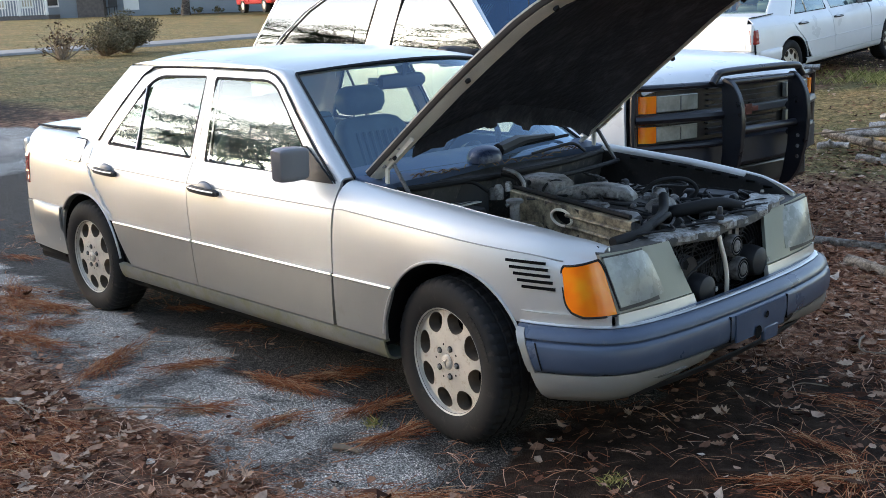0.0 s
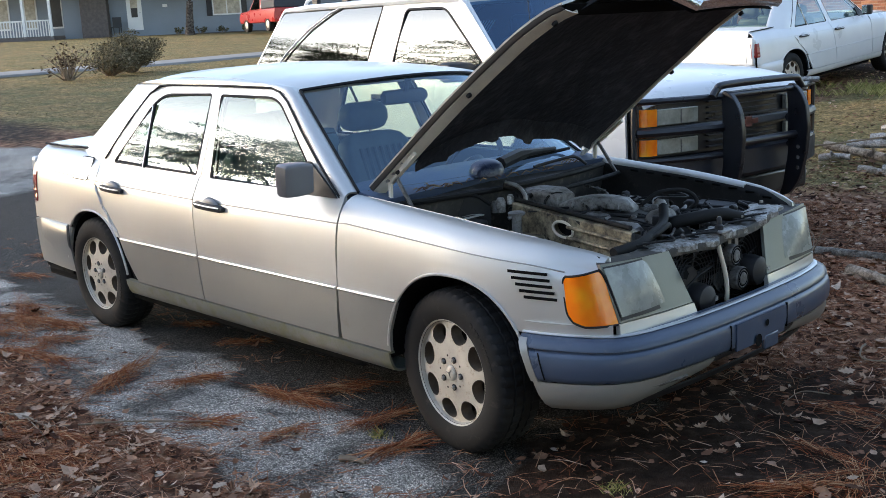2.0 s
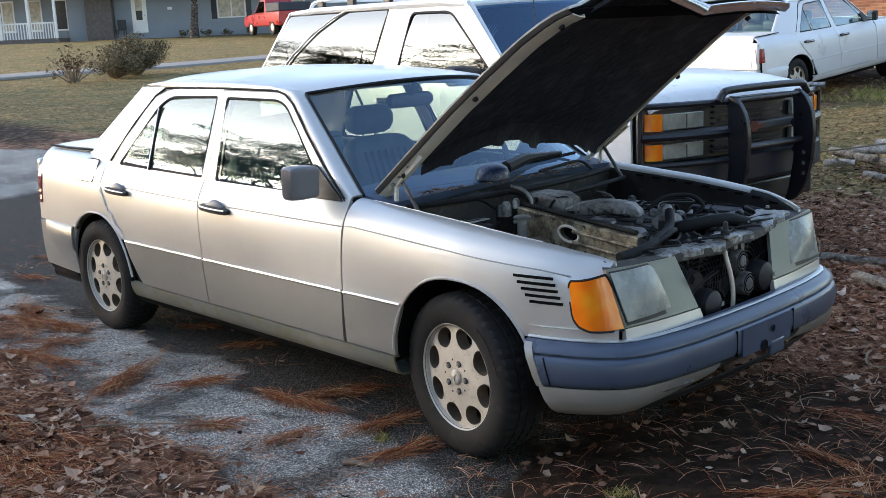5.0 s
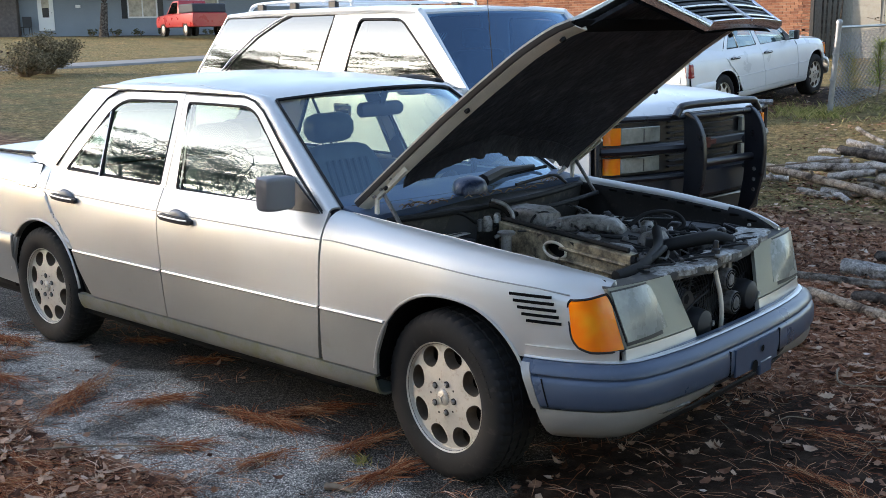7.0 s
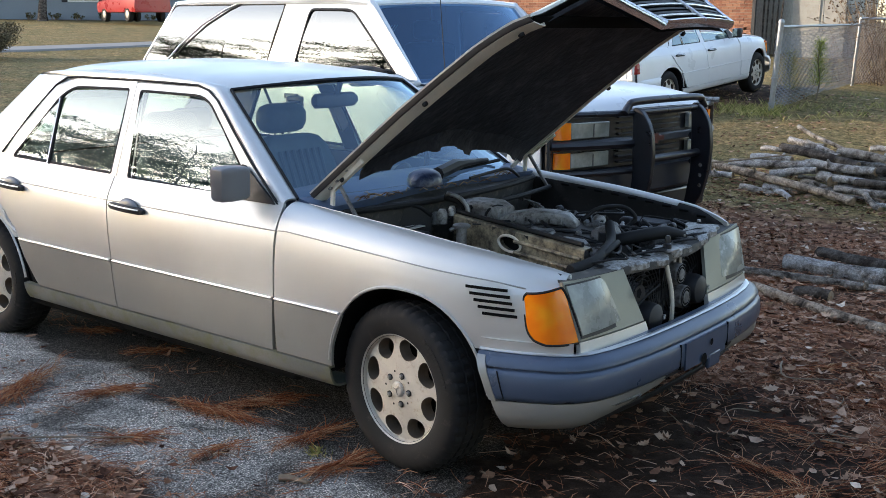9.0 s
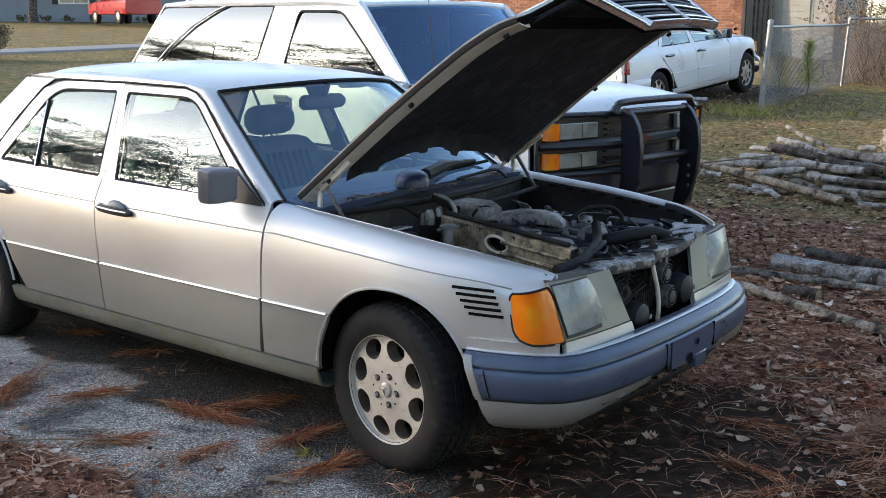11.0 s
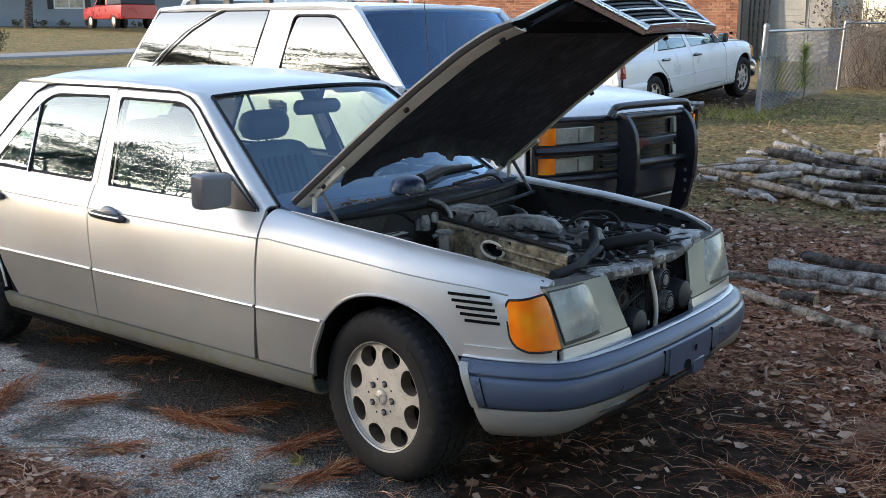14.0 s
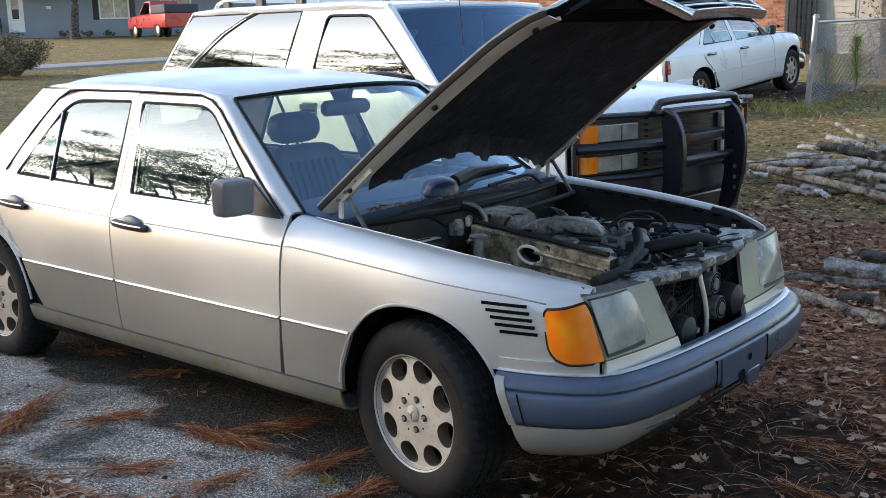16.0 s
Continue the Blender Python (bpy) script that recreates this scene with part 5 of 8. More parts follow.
        part("duct_rib", tube(bmesh.new(), [c + Vector((-0.35 * math.cos(a) * 0.046, math.cos(a) * 0.047, math.sin(a) * 0.033)) for a in np.linspace(0.0, math.pi, 11)], 0.0045, 6), ENGINE_DARK if k % 2 else CAST, eng)
    part("duct_clamp", tube(bmesh.new(), [(-0.145 + math.cos(a) * 0.02, -0.015 + math.cos(a) * 0.056, 0.812 + math.sin(a) * 0.045) for a in np.linspace(0, 2 * math.pi, 17)], 0.006, 6), RUBBER, eng)
    bm = bmesh.new()
    loft(bm, [[(x, 0.02 + py * w, z + pz * h) for py, pz in rounded([(-1, -1), (1, -1), (1, 1), (-1, 1)], 0.5, 4)] for x, w, h, z in ((-0.40, .05, .03, .82), (-0.30, .075, .035, .835), (-0.18, .08, .035, .835), (-0.12, .06, .03, .82))])
    part("rear_intake", bm, CAST, eng, "dusty grey intake housing", smooth=55)
    bm = lathe([(0, -0.05), (0.045, -0.05), (0.055, -0.03), (0.055, 0.03), (0.04, 0.05), (0, 0.055)], 20, "x")
    for k in range(9):
        y = rnd.uniform(-0.40, 0.40)
        x = interp(y, [q[0] for q in prof0], [q[1] for q in prof0])
        part("support_cable", hose([(x - .05, y - .08, 0.775), (x + rnd.uniform(-.02, .02), y, 0.785), (x + rnd.uniform(-.03, .03), y + .07, 0.781), (x - 0.04, y + 0.15, 0.778)], 0.004, 5, 6), RUBBER, bay)
    part("distributor", moved(bm, pose(0.36, 0.03, 0.775, 0, -20, 12)), DUSTY, eng, "grey distributor cap")
    part("alternator", moved(lathe([(0, -0.06), (0.05, -0.06), (0.065, -0.04), (0.065, 0.04), (0.05, 0.06), (0, 0.06)], 20, "x"), pose(0.30, -0.13, 0.73)), CAST, eng)
    for k in range(70):
        x, y = -0.32 + 0.78 * rnd.random(), -0.12 + 0.62 * rnd.random()
        z = 0.735 + 0.06 * rnd.random()
        s = 0.010 + 0.020 * rnd.random() ** 1.5
        if k % 3 == 0:
            bm = lathe([(0, -s), (s * .8, -s), (s, -s * .6), (s, s * .5), (s * .6, s), (0, s * 1.1)], 14, rnd.choice("xyz"))
        elif k % 3 == 1:
            bm = boxed(-s * 1.6, s * 1.6, -s, s, -s * .7, s * .7)
        else:
            bm = lathe([(s * .5, -s * 2), (s * .5, -s), (s * .9, -s), (s * .9, 0), (s * .5, 0), (s * .5, s * 2)], 12, rnd.choice("xy"))
        moved(bm, pose(x, y, z, rnd.uniform(-25, 25), rnd.uniform(-25, 25), rnd.uniform(0, 180)))
        part("engine_fitting", bm, rnd.choice((CAST, ENGINE_DARK, ENGINE_DARK, BLACK_PL, BLACK_PL, STEEL, DUSTY)), eng, bevel=0.004 if k % 3 == 1 else 0)
    for k in range(46):
        p0 = Vector((-0.35 + 0.85 * rnd.random(), -0.15 + 0.75 * rnd.random(), 0.76 + 0.05 * rnd.random()))
        pts = [p0]
        for q in range(3):
            pts.append(pts[-1] + Vector((rnd.uniform(-.12, .16), rnd.uniform(-.12, .14), rnd.uniform(-.03, .04))))
        pts = [Vector((min(0.56, max(-0.38, p.x)), min(0.62, p.y), min(0.85 - drop(p.x), max(.68, p.z)))) for p in pts]
        part("cable", hose(pts, rnd.choice((0.0025, 0.0035, 0.005, 0.007)), 5, 6), rnd.choice((RUBBER, BLACK_PL, RUBBER, DUSTY)), eng)
    part("looped_hose", hose([(0.14, 0.20, 0.80), (0.18, 0.27, 0.845), (0.25, 0.36, 0.845), (0.30, 0.37, 0.80), (0.26, 0.33, 0.755)], 0.009), RUBBER, bay, "looped dark hose")
    part("upper_radiator_hose", hose([(0.38, 0.02, 0.75), (0.44, 0.0, 0.785), (0.50, 0.08, 0.80), (0.54, 0.18, 0.80), (0.57, 0.26, 0.775)], 0.026), RUBBER, bay, "thick black radiator hose")
    part("wiring_hose", hose([(0.52, -0.50, 0.765), (0.53, -0.36, 0.775), (0.49, -0.20, 0.79), (0.44, -0.08, 0.80), (0.38, 0.01, 0.84)], 0.019), RUBBER, bay, "black ribbed wiring conduit")
    part("wiring_hose", hose([(0.52, -0.40, 0.765), (0.52, -0.24, 0.79), (0.49, -0.12, 0.80), (0.45, -0.06, 0.77)], 0.011), RUBBER, bay)
    part("white_tank", boxed(0.36, 0.52, 0.28, 0.46, 0.66, 0.765), DUSTY, bay, "grey plastic reservoir", bevel=0.02)
    part("relay_box", boxed(0.18, 0.36, 0.48, 0.60, 0.70, 0.77), BLACK_PL, bay, bevel=0.012)
    # radiator support: pressed, chalky cross member
    bm = bmesh.new()
    prof = [(-0.60, 0.50, 0.735, 0.030), (-0.48, 0.545, 0.750, 0.034), (-0.34, 0.585, 0.758, 0.038), (-0.20, 0.622, 0.762, 0.040), (-0.10, 0.636, 0.757, 0.045), (-0.03, 0.630, 0.764, 0.036),
            (0.05, 0.626, 0.767, 0.036), (0.12, 0.628, 0.764, 0.04), (0.24, 0.616, 0.767, 0.04), (0.34, 0.600, 0.775, 0.04), (0.42, 0.575, 0.780, 0.05), (0.52, 0.545, 0.780, 0.055), (0.58, 0.525, 0.770, 0.045)]
    sect = ((-1, -0.03), (-1, -0.004), (-0.85, 0.0), (-0.4, 0.004), (0.0, 0.0), (0.5, 0.004), (0.9, 0.0), (1.0, -0.006), (1.02, -0.03))
    grid(bm, [[(x + a * w, y, z + b) for a, b in sect] for y, x, z, w in prof])
    sup = part("radiator_support", bm, BAYPAINT, bay, "dusty dark radiator cross member", solid=0.004, smooth=35)
    for lo, hi, lab in ((1, 8, "chalky corroded latch plate"), (8, 13, "chalky corroded corner plate")):
        bm = bmesh.new()
        grid(bm, [[(x + a * w * 1.25 + 0.010 * math.sin(y * 47) - 0.006, y, z + b * 0.8 + 0.005) for a, b in sect] for y, x, z, w in ((y_, interp(y_, [q[0] for q in prof], [q[1] for q in prof]), interp(y_, [q[0] for q in prof], [q[2] for q in prof]), interp(y_, [q[0] for q in prof], [q[3] for q in prof])) for y_ in np.linspace(prof[lo][0] + .01, prof[hi - 1][0] + (.02 if hi < 10 else 0), 22))])
        part("support_plate", bm, CORRODED, sup, lab, solid=0.004, smooth=35)
    for y, x, z in ((-0.40, 0.575, 0.77), (-0.16, 0.63, 0.776), (0.20, 0.615, 0.782), (0.44, 0.565, 0.802)):
        part("support_hole", moved(lathe([(0.0, 0.0), (0.020, 0.0008)], 14, "z"), pose(x, y, z)), GAP, sup)
        part("support_bolt", moved(lathe([(0, 0.010), (0.008, 0.009), (0.009, 0.0)], 6, "z"), pose(x - 0.03, y + 0.045, z - 0.002)), STEEL, sup)
    for k in range(5):
        y = -0.36 + 0.19 * k
        part("support_bracket", boxed(-0.022, 0.022, -0.007, 0.007, 0, 0.010, m=pose(0.60 - 0.4 * y * y, y, 0.772, 0, 0, rnd.uniform(-50, 50))), rnd.choice((STEEL, ENGINE_DARK)), sup, bevel=0.003)
    part("latch_post", moved(lathe([(0.016, 0), (0.016, 0.022), (0.010, 0.028), (0.010, 0.05), (0.006, 0.056), (0, 0.056)], 12, "z"), pose(0.645, -0.015, 0.775)), BLACK_PL, sup, "hood latch post")
    part("latch_plate", boxed(0.60, 0.68, -0.05, 0.02, 0.772, 0.782), STEEL, sup, bevel=0.003)
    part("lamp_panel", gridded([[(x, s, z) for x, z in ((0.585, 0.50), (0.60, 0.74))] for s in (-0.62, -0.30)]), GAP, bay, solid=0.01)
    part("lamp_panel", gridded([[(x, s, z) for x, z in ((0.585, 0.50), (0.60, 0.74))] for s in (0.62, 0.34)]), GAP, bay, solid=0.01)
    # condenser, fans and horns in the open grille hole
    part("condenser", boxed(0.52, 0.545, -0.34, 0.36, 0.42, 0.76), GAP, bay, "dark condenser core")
    for k in range(15):
        part("condenser_fin", boxed(0.545, 0.549, -0.33, 0.35, 0.44 + k * 0.021, 0.444 + k * 0.021), ENGINE_DARK, bay)
    for fy in (-0.155, 0.175):
        fan = part("electric_fan", moved(lathe([(0.0, 0.012), (0.050, 0.010), (0.055, 0.0), (0.055, -0.02)], 24, "x"), pose(0.60, fy, 0.61)), BLACK_PL, bay, "black electric fan with wire guard")
        for r in (0.072, 0.089, 0.106, 0.123, 0.140, 0.157):
            part("guard_ring", tube(bmesh.new(), [(0.615, fy + math.cos(a) * r, 0.61 + math.sin(a) * r) for a in np.linspace(0, 2 * math.pi, 33)], 0.0024, 4), BLACK_PL, fan)
        for k in range(6):
            a = k * math.pi / 3 + .3
            part("guard_spoke", tube(bmesh.new(), [(0.612, fy + math.cos(a) * 0.05, 0.61 + math.sin(a) * 0.05), (0.612, fy + math.cos(a) * 0.16, 0.61 + math.sin(a) * 0.16)], 0.003, 4), BLACK_PL, fan)
        for k in range(7):
            a = k * 2 * math.pi / 7
            rows = [[(0.58 + dx, fy + math.cos(a + da) * r, 0.61 + math.sin(a + da) * r) for r in (0.05, 0.10, 0.15)] for dx, da in ((0.0, -0.22), (0.02, 0.22))]
            part("fan_blade", gridded(rows), BLACK_PL, fan, solid=0.003)
    for y, z, r in ((0.085, 0.665, 0.043), (0.135, 0.565, 0.046)):
        horn = part("horn", moved(lathe([(r, -0.03), (r, 0.0), (r * .93, 0.006), (r * .80, 0.002), (r * .74, 0.007), (r * .55, 0.003), (r * .50, 0.008), (r * .25, 0.010), (0, 0.010)], 32, "x"), pose(0.655, y, z)), DUSTY, bay, "ribbed round horn disc", smooth=20)
        # Raised black rings paint the shade between the disc's ribs.
        for q in (0.62, 0.86):
            part("groove_shade_ring", tube(bmesh.new(), [(0.6595, y + math.cos(a) * r * q, z + math.sin(a) * r * q) for a in np.linspace(0, 2 * math.pi, 25)], 0.0032, 5), GAP, horn)
        part("horn_bracket", boxed(0.60, 0.63, y - 0.012, y + 0.012, z, 0.76), STEEL, horn)
    for y, z in ((-0.13, 0.535), (0.245, 0.575)):
        part("fan_motor", moved(lathe([(0, 0.05), (0.03, 0.048), (0.055, 0.035), (0.062, 0.0), (0.06, -0.04)], 24, "x"), pose(0.635, y, z)), BLACK_PL, bay, "black domed fan motor")
        part("motor_tab", boxed(0.68, 0.688, y + 0.03, y + 0.042, z - 0.005, z + 0.012), CORRODED, bay)
    part("white_pipe", hose([(0.648, -0.035, 0.755), (0.658, -0.03, 0.70), (0.662, 0.0, 0.62), (0.662, 0.015, 0.55), (0.655, 0.025, 0.48)], 0.009), PRIMER, bay, "pale corroded pipe")
    part("grille_wire", hose([(0.64, -0.27, 0.58), (0.65, -0.17, 0.63), (0.645, -0.06, 0.65)], 0.004), RUBBER, bay)
    part("duct_side", gridded([[(x, -0.30, z) for z in (0.50, 0.73)] for x in (0.54, 0.62)]), BLACK_PL, bay, solid=0.006)
    part("duct_side", gridded([[(x, 0.335, z) for z in (0.50, 0.74)] for x in (0.54, 0.62)]), BLACK_PL, bay, solid=0.006)
    # chipped edge of the lamp surround
    part("chip", moved(lathe([(0, 0.0), (0.02, 0.001)], 5, "x"), pose(0.676, -0.285, 0.665)), GAP, bay)


# ---- white two-door sport utility: x ahead from its nose, y to its left ----
def suv(m):
    OUT_FROM[0] = Vector((-2.6, 0, 0.9))
    car = thing("sport_utility", "white two-door sport utility with black brush guard parked beside the saloon", "car", m)

    def hw(z):
        t = z - 1.20
        if t > 0:
            return 0.950 - (0.14 * t + 0.25 * t * t)
        return interp(z, (0.40, 0.60, 0.90, 1.15, 1.20), (0.93, 0.965, 0.975, 0.965, 0.950))
    G = 0.003
    # lower body in panels
    for s in (-1, 1):
        def strip(x0, x1, zb, zt, nz=8):
            rows = []
            for x in np.linspace(x0, x1, 14):
                b = max(zb, *(arch_z(x, xc, 0.46, 0.46, 0.40, zb) for xc in (-0.83, -3.72)))
                zt_ = zt - (0.11 * smooth01((x + 0.75) / 0.7) if zt < 1.15 else 0)
                rows.append([(x, s * (hw(z) - (0.05 * max(0, (x + 0.35) / .35) ** 2 if x > -.35 else 0)), z) for z in np.linspace(b, zt_, nz)])
            return gridded(rows)
        part("fender", strip(-1.42, -0.13, 0.55, 1.13), WHITE, car, "white front fender", solid=0.02)
        door = part("door", strip(-2.74, -1.42 - G, 0.50, 1.20), WHITE, car, "closed white door", solid=0.02)
        part("door_handle", boxed(-2.68, -2.52, s * 0.97, s * 0.99, 1.00, 1.04), BLACK_PL, door, bevel=0.006)
        part("quarter_panel", strip(-4.86, -2.74 - G, 0.55, 1.20), WHITE, car, "white rear quarter", solid=0.02)
        # upper side with openings: pillars and frames as rings
        win_d = rounded([(-2.62, 1.225), (-2.53, 1.685), (-2.02, 1.680), (-1.43, 1.225)], (0.03, 0.05, 0.10, 0.03), 5)
        out_d = rounded([(-2.78, 1.195), (-2.69, 1.745), (-1.87, 1.745), (-1.22, 1.195)], (0.01, 0.02, 0.08, 0.01), 5)
        win_q = rounded([(-4.82, 1.215), (-4.46, 1.725), (-2.85, 1.725), (-2.96, 1.225)], (0.03, 0.05, 0.03, 0.03), 5)
        out_q = rounded([(-4.86, 1.195), (-4.47, 1.748), (-2.69, 1.748), (-2.78, 1.195)], (0.02, 0.05, 0.01, 0.01), 5)
        for nm, o, w, ofs in (("door_frame", out_d, win_d, 0.0), ("side_pillar", out_q, win_q, 0.0)):
            bm = bmesh.new()
            grid(bm, [[(x, s * hw(z), z) for x, z in o], [(x, s * (hw(z)), z) for x, z in w], [(x, s * (hw(z) - 0.03), z) for x, z in w]], True)
            part(nm, bm, WHITE, car, "white painted window surround")
            bm = bmesh.new()
            grid(bm, [[(x, s * (hw(z) + 0.002), z) for x, z in w], [(x, s * (hw(z) + 0.004), z) for x, z in inset2(w, 0.014)]], True)
            part("window_seal", bm, RUBBER, car, "dark rubber window seal", solid=0.01)
            bm = glass_rows(inset2(w, 0.008), lambda z: s * (hw(z) + (0.002 if nm == "side_pillar" else -0.010)))
            g = part("side_glass", bm, GLASS_SUV, car, "dark tinted side glass reflecting sky and trees", smooth=80)
            g.visible_shadow = False
        pts = [(-3.50, 1.728), (-3.66, 1.68), (-3.95, 1.555), (-4.26, 1.365), (-4.45, 1.22)]
        for d in (0.0, 0.075):
            part("glass_trim", tube(bmesh.new(), [(x + d, s * (hw(z) + 0.006), z) for x, z in pts], 0.007, 6), RUBBER if d else BRIGHT, car, "curved trim over the rear side glass")
        part("pillar_rod", tube(bmesh.new(), [(-4.85, s * (hw(1.2) + .002), 1.2), (-4.455, s * (hw(1.74) + .002), 1.74)], 0.012, 6), BRIGHT, car)
    # roof and rack
    rows = []
    for x, z in ((-4.52, 1.69), (-4.46, 1.745), (-4.35, 1.765), (-3.6, 1.785), (-2.8, 1.782), (-2.2, 1.765), (-1.86, 1.725)):
        rows.append([(x + (0.10 * (1 - y * y) if x > -2 else 0), y * 0.80, z - 0.035 * abs(y) ** 6 + 0.012 * (1 - y * y)) for y in np.linspace(-1, 1, 17)])
    part("roof", gridded(rows), WHITE, car, "white roof", solid=0.03, smooth=60)
    for s in (-1, 1):
        part("roof_edge", tube(bmesh.new(), [(-4.48, s * 0.78, 1.725), (-4.0, s * 0.80, 1.745), (-2.2, s * .805, 1.742), (-1.86, s * 0.79, 1.715)], 0.03, 8), WHITE, car)
        rk = part("roof_rack", tube(bmesh.new(), curve_pts([(-4.30, s * 0.68, 1.77), (-4.20, s * 0.68, 1.825), (-3.8, s * 0.68, 1.84), (-2.9, s * .68, 1.835), (-2.8, s * .68, 1.785)], 6), 0.016, 8), BRIGHT, car, "dull metal roof rack rail")
        for x in (-4.1, -3.6, -3.05):
            part("rack_foot", boxed(x - .05, x + .05, s * 0.66, s * 0.70, 1.765, 1.835), BLACK_PL, rk, bevel=0.01)
    for x in (-4.12, -3.7, -3.2):
        part("rack_bar", tube(bmesh.new(), [(x, -0.68, 1.832), (x, 0.68, 1.832)], 0.012, 8), BRIGHT, car)
    # windscreen
    rows = [[(lerp(-1.345, -1.845, t) + 0.15 * (1 - y * y), y * lerp(0.845, 0.755, t), lerp(1.165, 1.70, t) + 0.02 * t * (1 - y * y)) for y in np.linspace(-1, 1, 15)] for t in np.linspace(0, 1, 8)]
    ws = part("windscreen", gridded(rows), GLASS_SUVW, car, "windscreen with the sky's blue in its colour", smooth=60)
    ws.visible_shadow = False
    for s in (-1, 1):
        part("a_pillar", tube(bmesh.new(), [(lerp(-1.30, -1.87, t), s * lerp(0.885, 0.785, t), lerp(1.15, 1.705, t)) for t in np.linspace(0, 1, 6)], 0.040, 8), WHITE, car, "white windscreen pillar")
    part("screen_header", tube(bmesh.new(), [(-1.865 + 0.15 * (1 - (y / .77) ** 2), y, 1.712 + 0.02 * (1 - (y / .77) ** 2)) for y in np.linspace(-0.77, 0.77, 11)], 0.024, 6), WHITE, car)
    part("cabin", boxed(-4.75, -1.45, -0.86, 0.86, 0.5, 1.15), INSIDE_DARK, car)
    part("dash", boxed(-1.85, -1.36, -0.84, 0.84, 1.0, 1.16), BLUE_VINYL, car, bevel=0.03)
    for y in (-0.4, 0.4):
        st = part("seat", boxed(-2.55, -2.40, y - 0.26, y + 0.26, 1.0, 1.42), INSIDE_DARK, car, bevel=0.05)
        part("headrest", boxed(-2.57, -2.46, y - 0.13, y + 0.13, 1.44, 1.60), INSIDE_DARK, st, bevel=0.04)
    bm = bmesh.new()
    for k in range(-6, 7):
        for d in (-1, 1):
            a = Vector((-2.55, -0.30 + k * 0.03, 1.32))
            tube(bm, [a, a + Vector((-0.02, 0.24 * d, 0.24))], 0.006, 4)
    part("cargo_lattice", bm, PAPER, car, "pale lattice seen through the windscreen")
    part("steering_wheel", moved(tube(bmesh.new(), [(math.cos(a) * 0.19, math.sin(a) * 0.19, 0) for a in np.linspace(0, 2 * math.pi, 25)], 0.014, 6), pose(-1.95, 0.40, 1.12, 0, -60, 0)), BLACK_PL, car)
    # hood
    rows = []
    for x, z, w in ((-1.36, 1.165, 0.91), (-0.9, 1.16, 0.91), (-0.4, 1.125, 0.90), (-0.15, 1.085, 0.885), (-0.06, 1.05, 0.87), (-0.03, 1.01, 0.865)):
        rows.append([(x + (0.075 - 0.10 * y * y) * smooth01((x + 0.7) / 0.6), y * w, z + 0.03 * (1 - y * y) - 0.03 * abs(y) ** 10) for y in np.linspace(-1, 1, 19)])
    part("hood", gridded(rows), WHITE, car, "white hood", solid=0.02, smooth=60)
    part("cowl", boxed(-1.42, -1.20, -0.86, 0.86, 1.135, 1.16), BLACK_PL, car)
    for y0 in (-0.5, 0.15):
        part("wiper", tube(bmesh.new(), [(-1.24, y0, 1.185), (-1.27, y0 + .5, 1.21)], 0.010, 6), RUBBER, car)
    part("aerial", tube(bmesh.new(), [(-1.08, -0.80, 1.15), (-1.10, -0.80, 1.18), (-1.20, -0.78, 1.98)], (0.012, 0.004, 0.0025), 6), BLACK_PL, car, "thin black aerial")
    for s in (-1, 1):
        bm = bmesh.new()
        loft(bm, [[(-1.58 + px * 0.07, y * s, 1.215 + pz * 0.075 * q) for px, pz in rounded([(-1, -1), (1, -.9), (.8, .8), (-1, 1)], 0.45, 3)] for y, q in ((0.95, 0.5), (0.99, .85), (1.08, 1.0), (1.19, 0.98), (1.21, .8))])
        part("door_mirror", bm, BLACK_PL, car, "black door mirror", smooth=50)
    def bent(bm):
        bmesh.ops.subdivide_edges(bm, edges=[e for e in bm.edges if abs(e.verts[0].co.y - e.verts[1].co.y) > 0.2], cuts=15, use_grid_fill=True)
        for v in bm.verts:
            v.co.x += 0.065 - 0.085 * (v.co.y / 0.80) ** 2
        return bm

    # nose: grille, stacked lamps, bumper
    part("nose_panel", bent(boxed(-0.12, -0.035, -0.90, 0.90, 0.66, 1.03)), GUARD, car, bevel=0.01)
    for k in range(9):
        z = 0.70 + k * 0.036
        if abs(z - 0.835) > 0.03:
            part("grille_bar", bent(boxed(-0.035, -0.010, -0.36, 0.36, z - 0.006, z + 0.006)), BLACK_PL, car, bevel=0.003)
    part("grille_band", bent(boxed(-0.035, 0.005, -0.88, 0.88, 0.805, 0.86)), SUV_GREY, car, "dark grey band across the grille", bevel=0.008)
    bm = boxed(0.069, 0.083, -0.10, 0.10, 0.815, 0.849)
    box(bm, 0.069, 0.083, -0.035, 0.035, 0.797, 0.867)
    part("badge", bm, BADGE, car, "dull red plain badge", bevel=0.004)
    for s in (-1, 1):
        for z0, z1 in ((0.872, 0.972), (0.690, 0.785)):
            lamp = part("headlamp", bent(boxed(-0.03, 0.006, *sorted((s * 0.465, s * 0.790)), z0, z1)), SUV_LAMP, car, "clear fluted rectangular headlamp", bevel=0.006)
            part("lamp_divider", boxed(0.034, 0.040, *sorted((s * 0.620, s * 0.627)), z0 + .008, z1 - .008), DUSTY, lamp)
            bm = bmesh.new()
            rows = [[(x, s * y, z) for x, y in ((-0.010, 0.797), (-0.014, 0.825), (-0.024, 0.852), (-0.042, 0.876), (-0.080, 0.890))] for z in np.linspace(z0 - .002, z1 + .004, 4)]
            grid(bm, rows)
            part("indicator", bm, AMBER, car, "amber corner lamp", solid=0.015, smooth=50)
    rows = []
    path = [(-0.42, -0.97), (-0.15, -0.965), (-0.03, -0.92), (0.05, -0.70), (0.09, -0.4), (0.11, 0.0)]
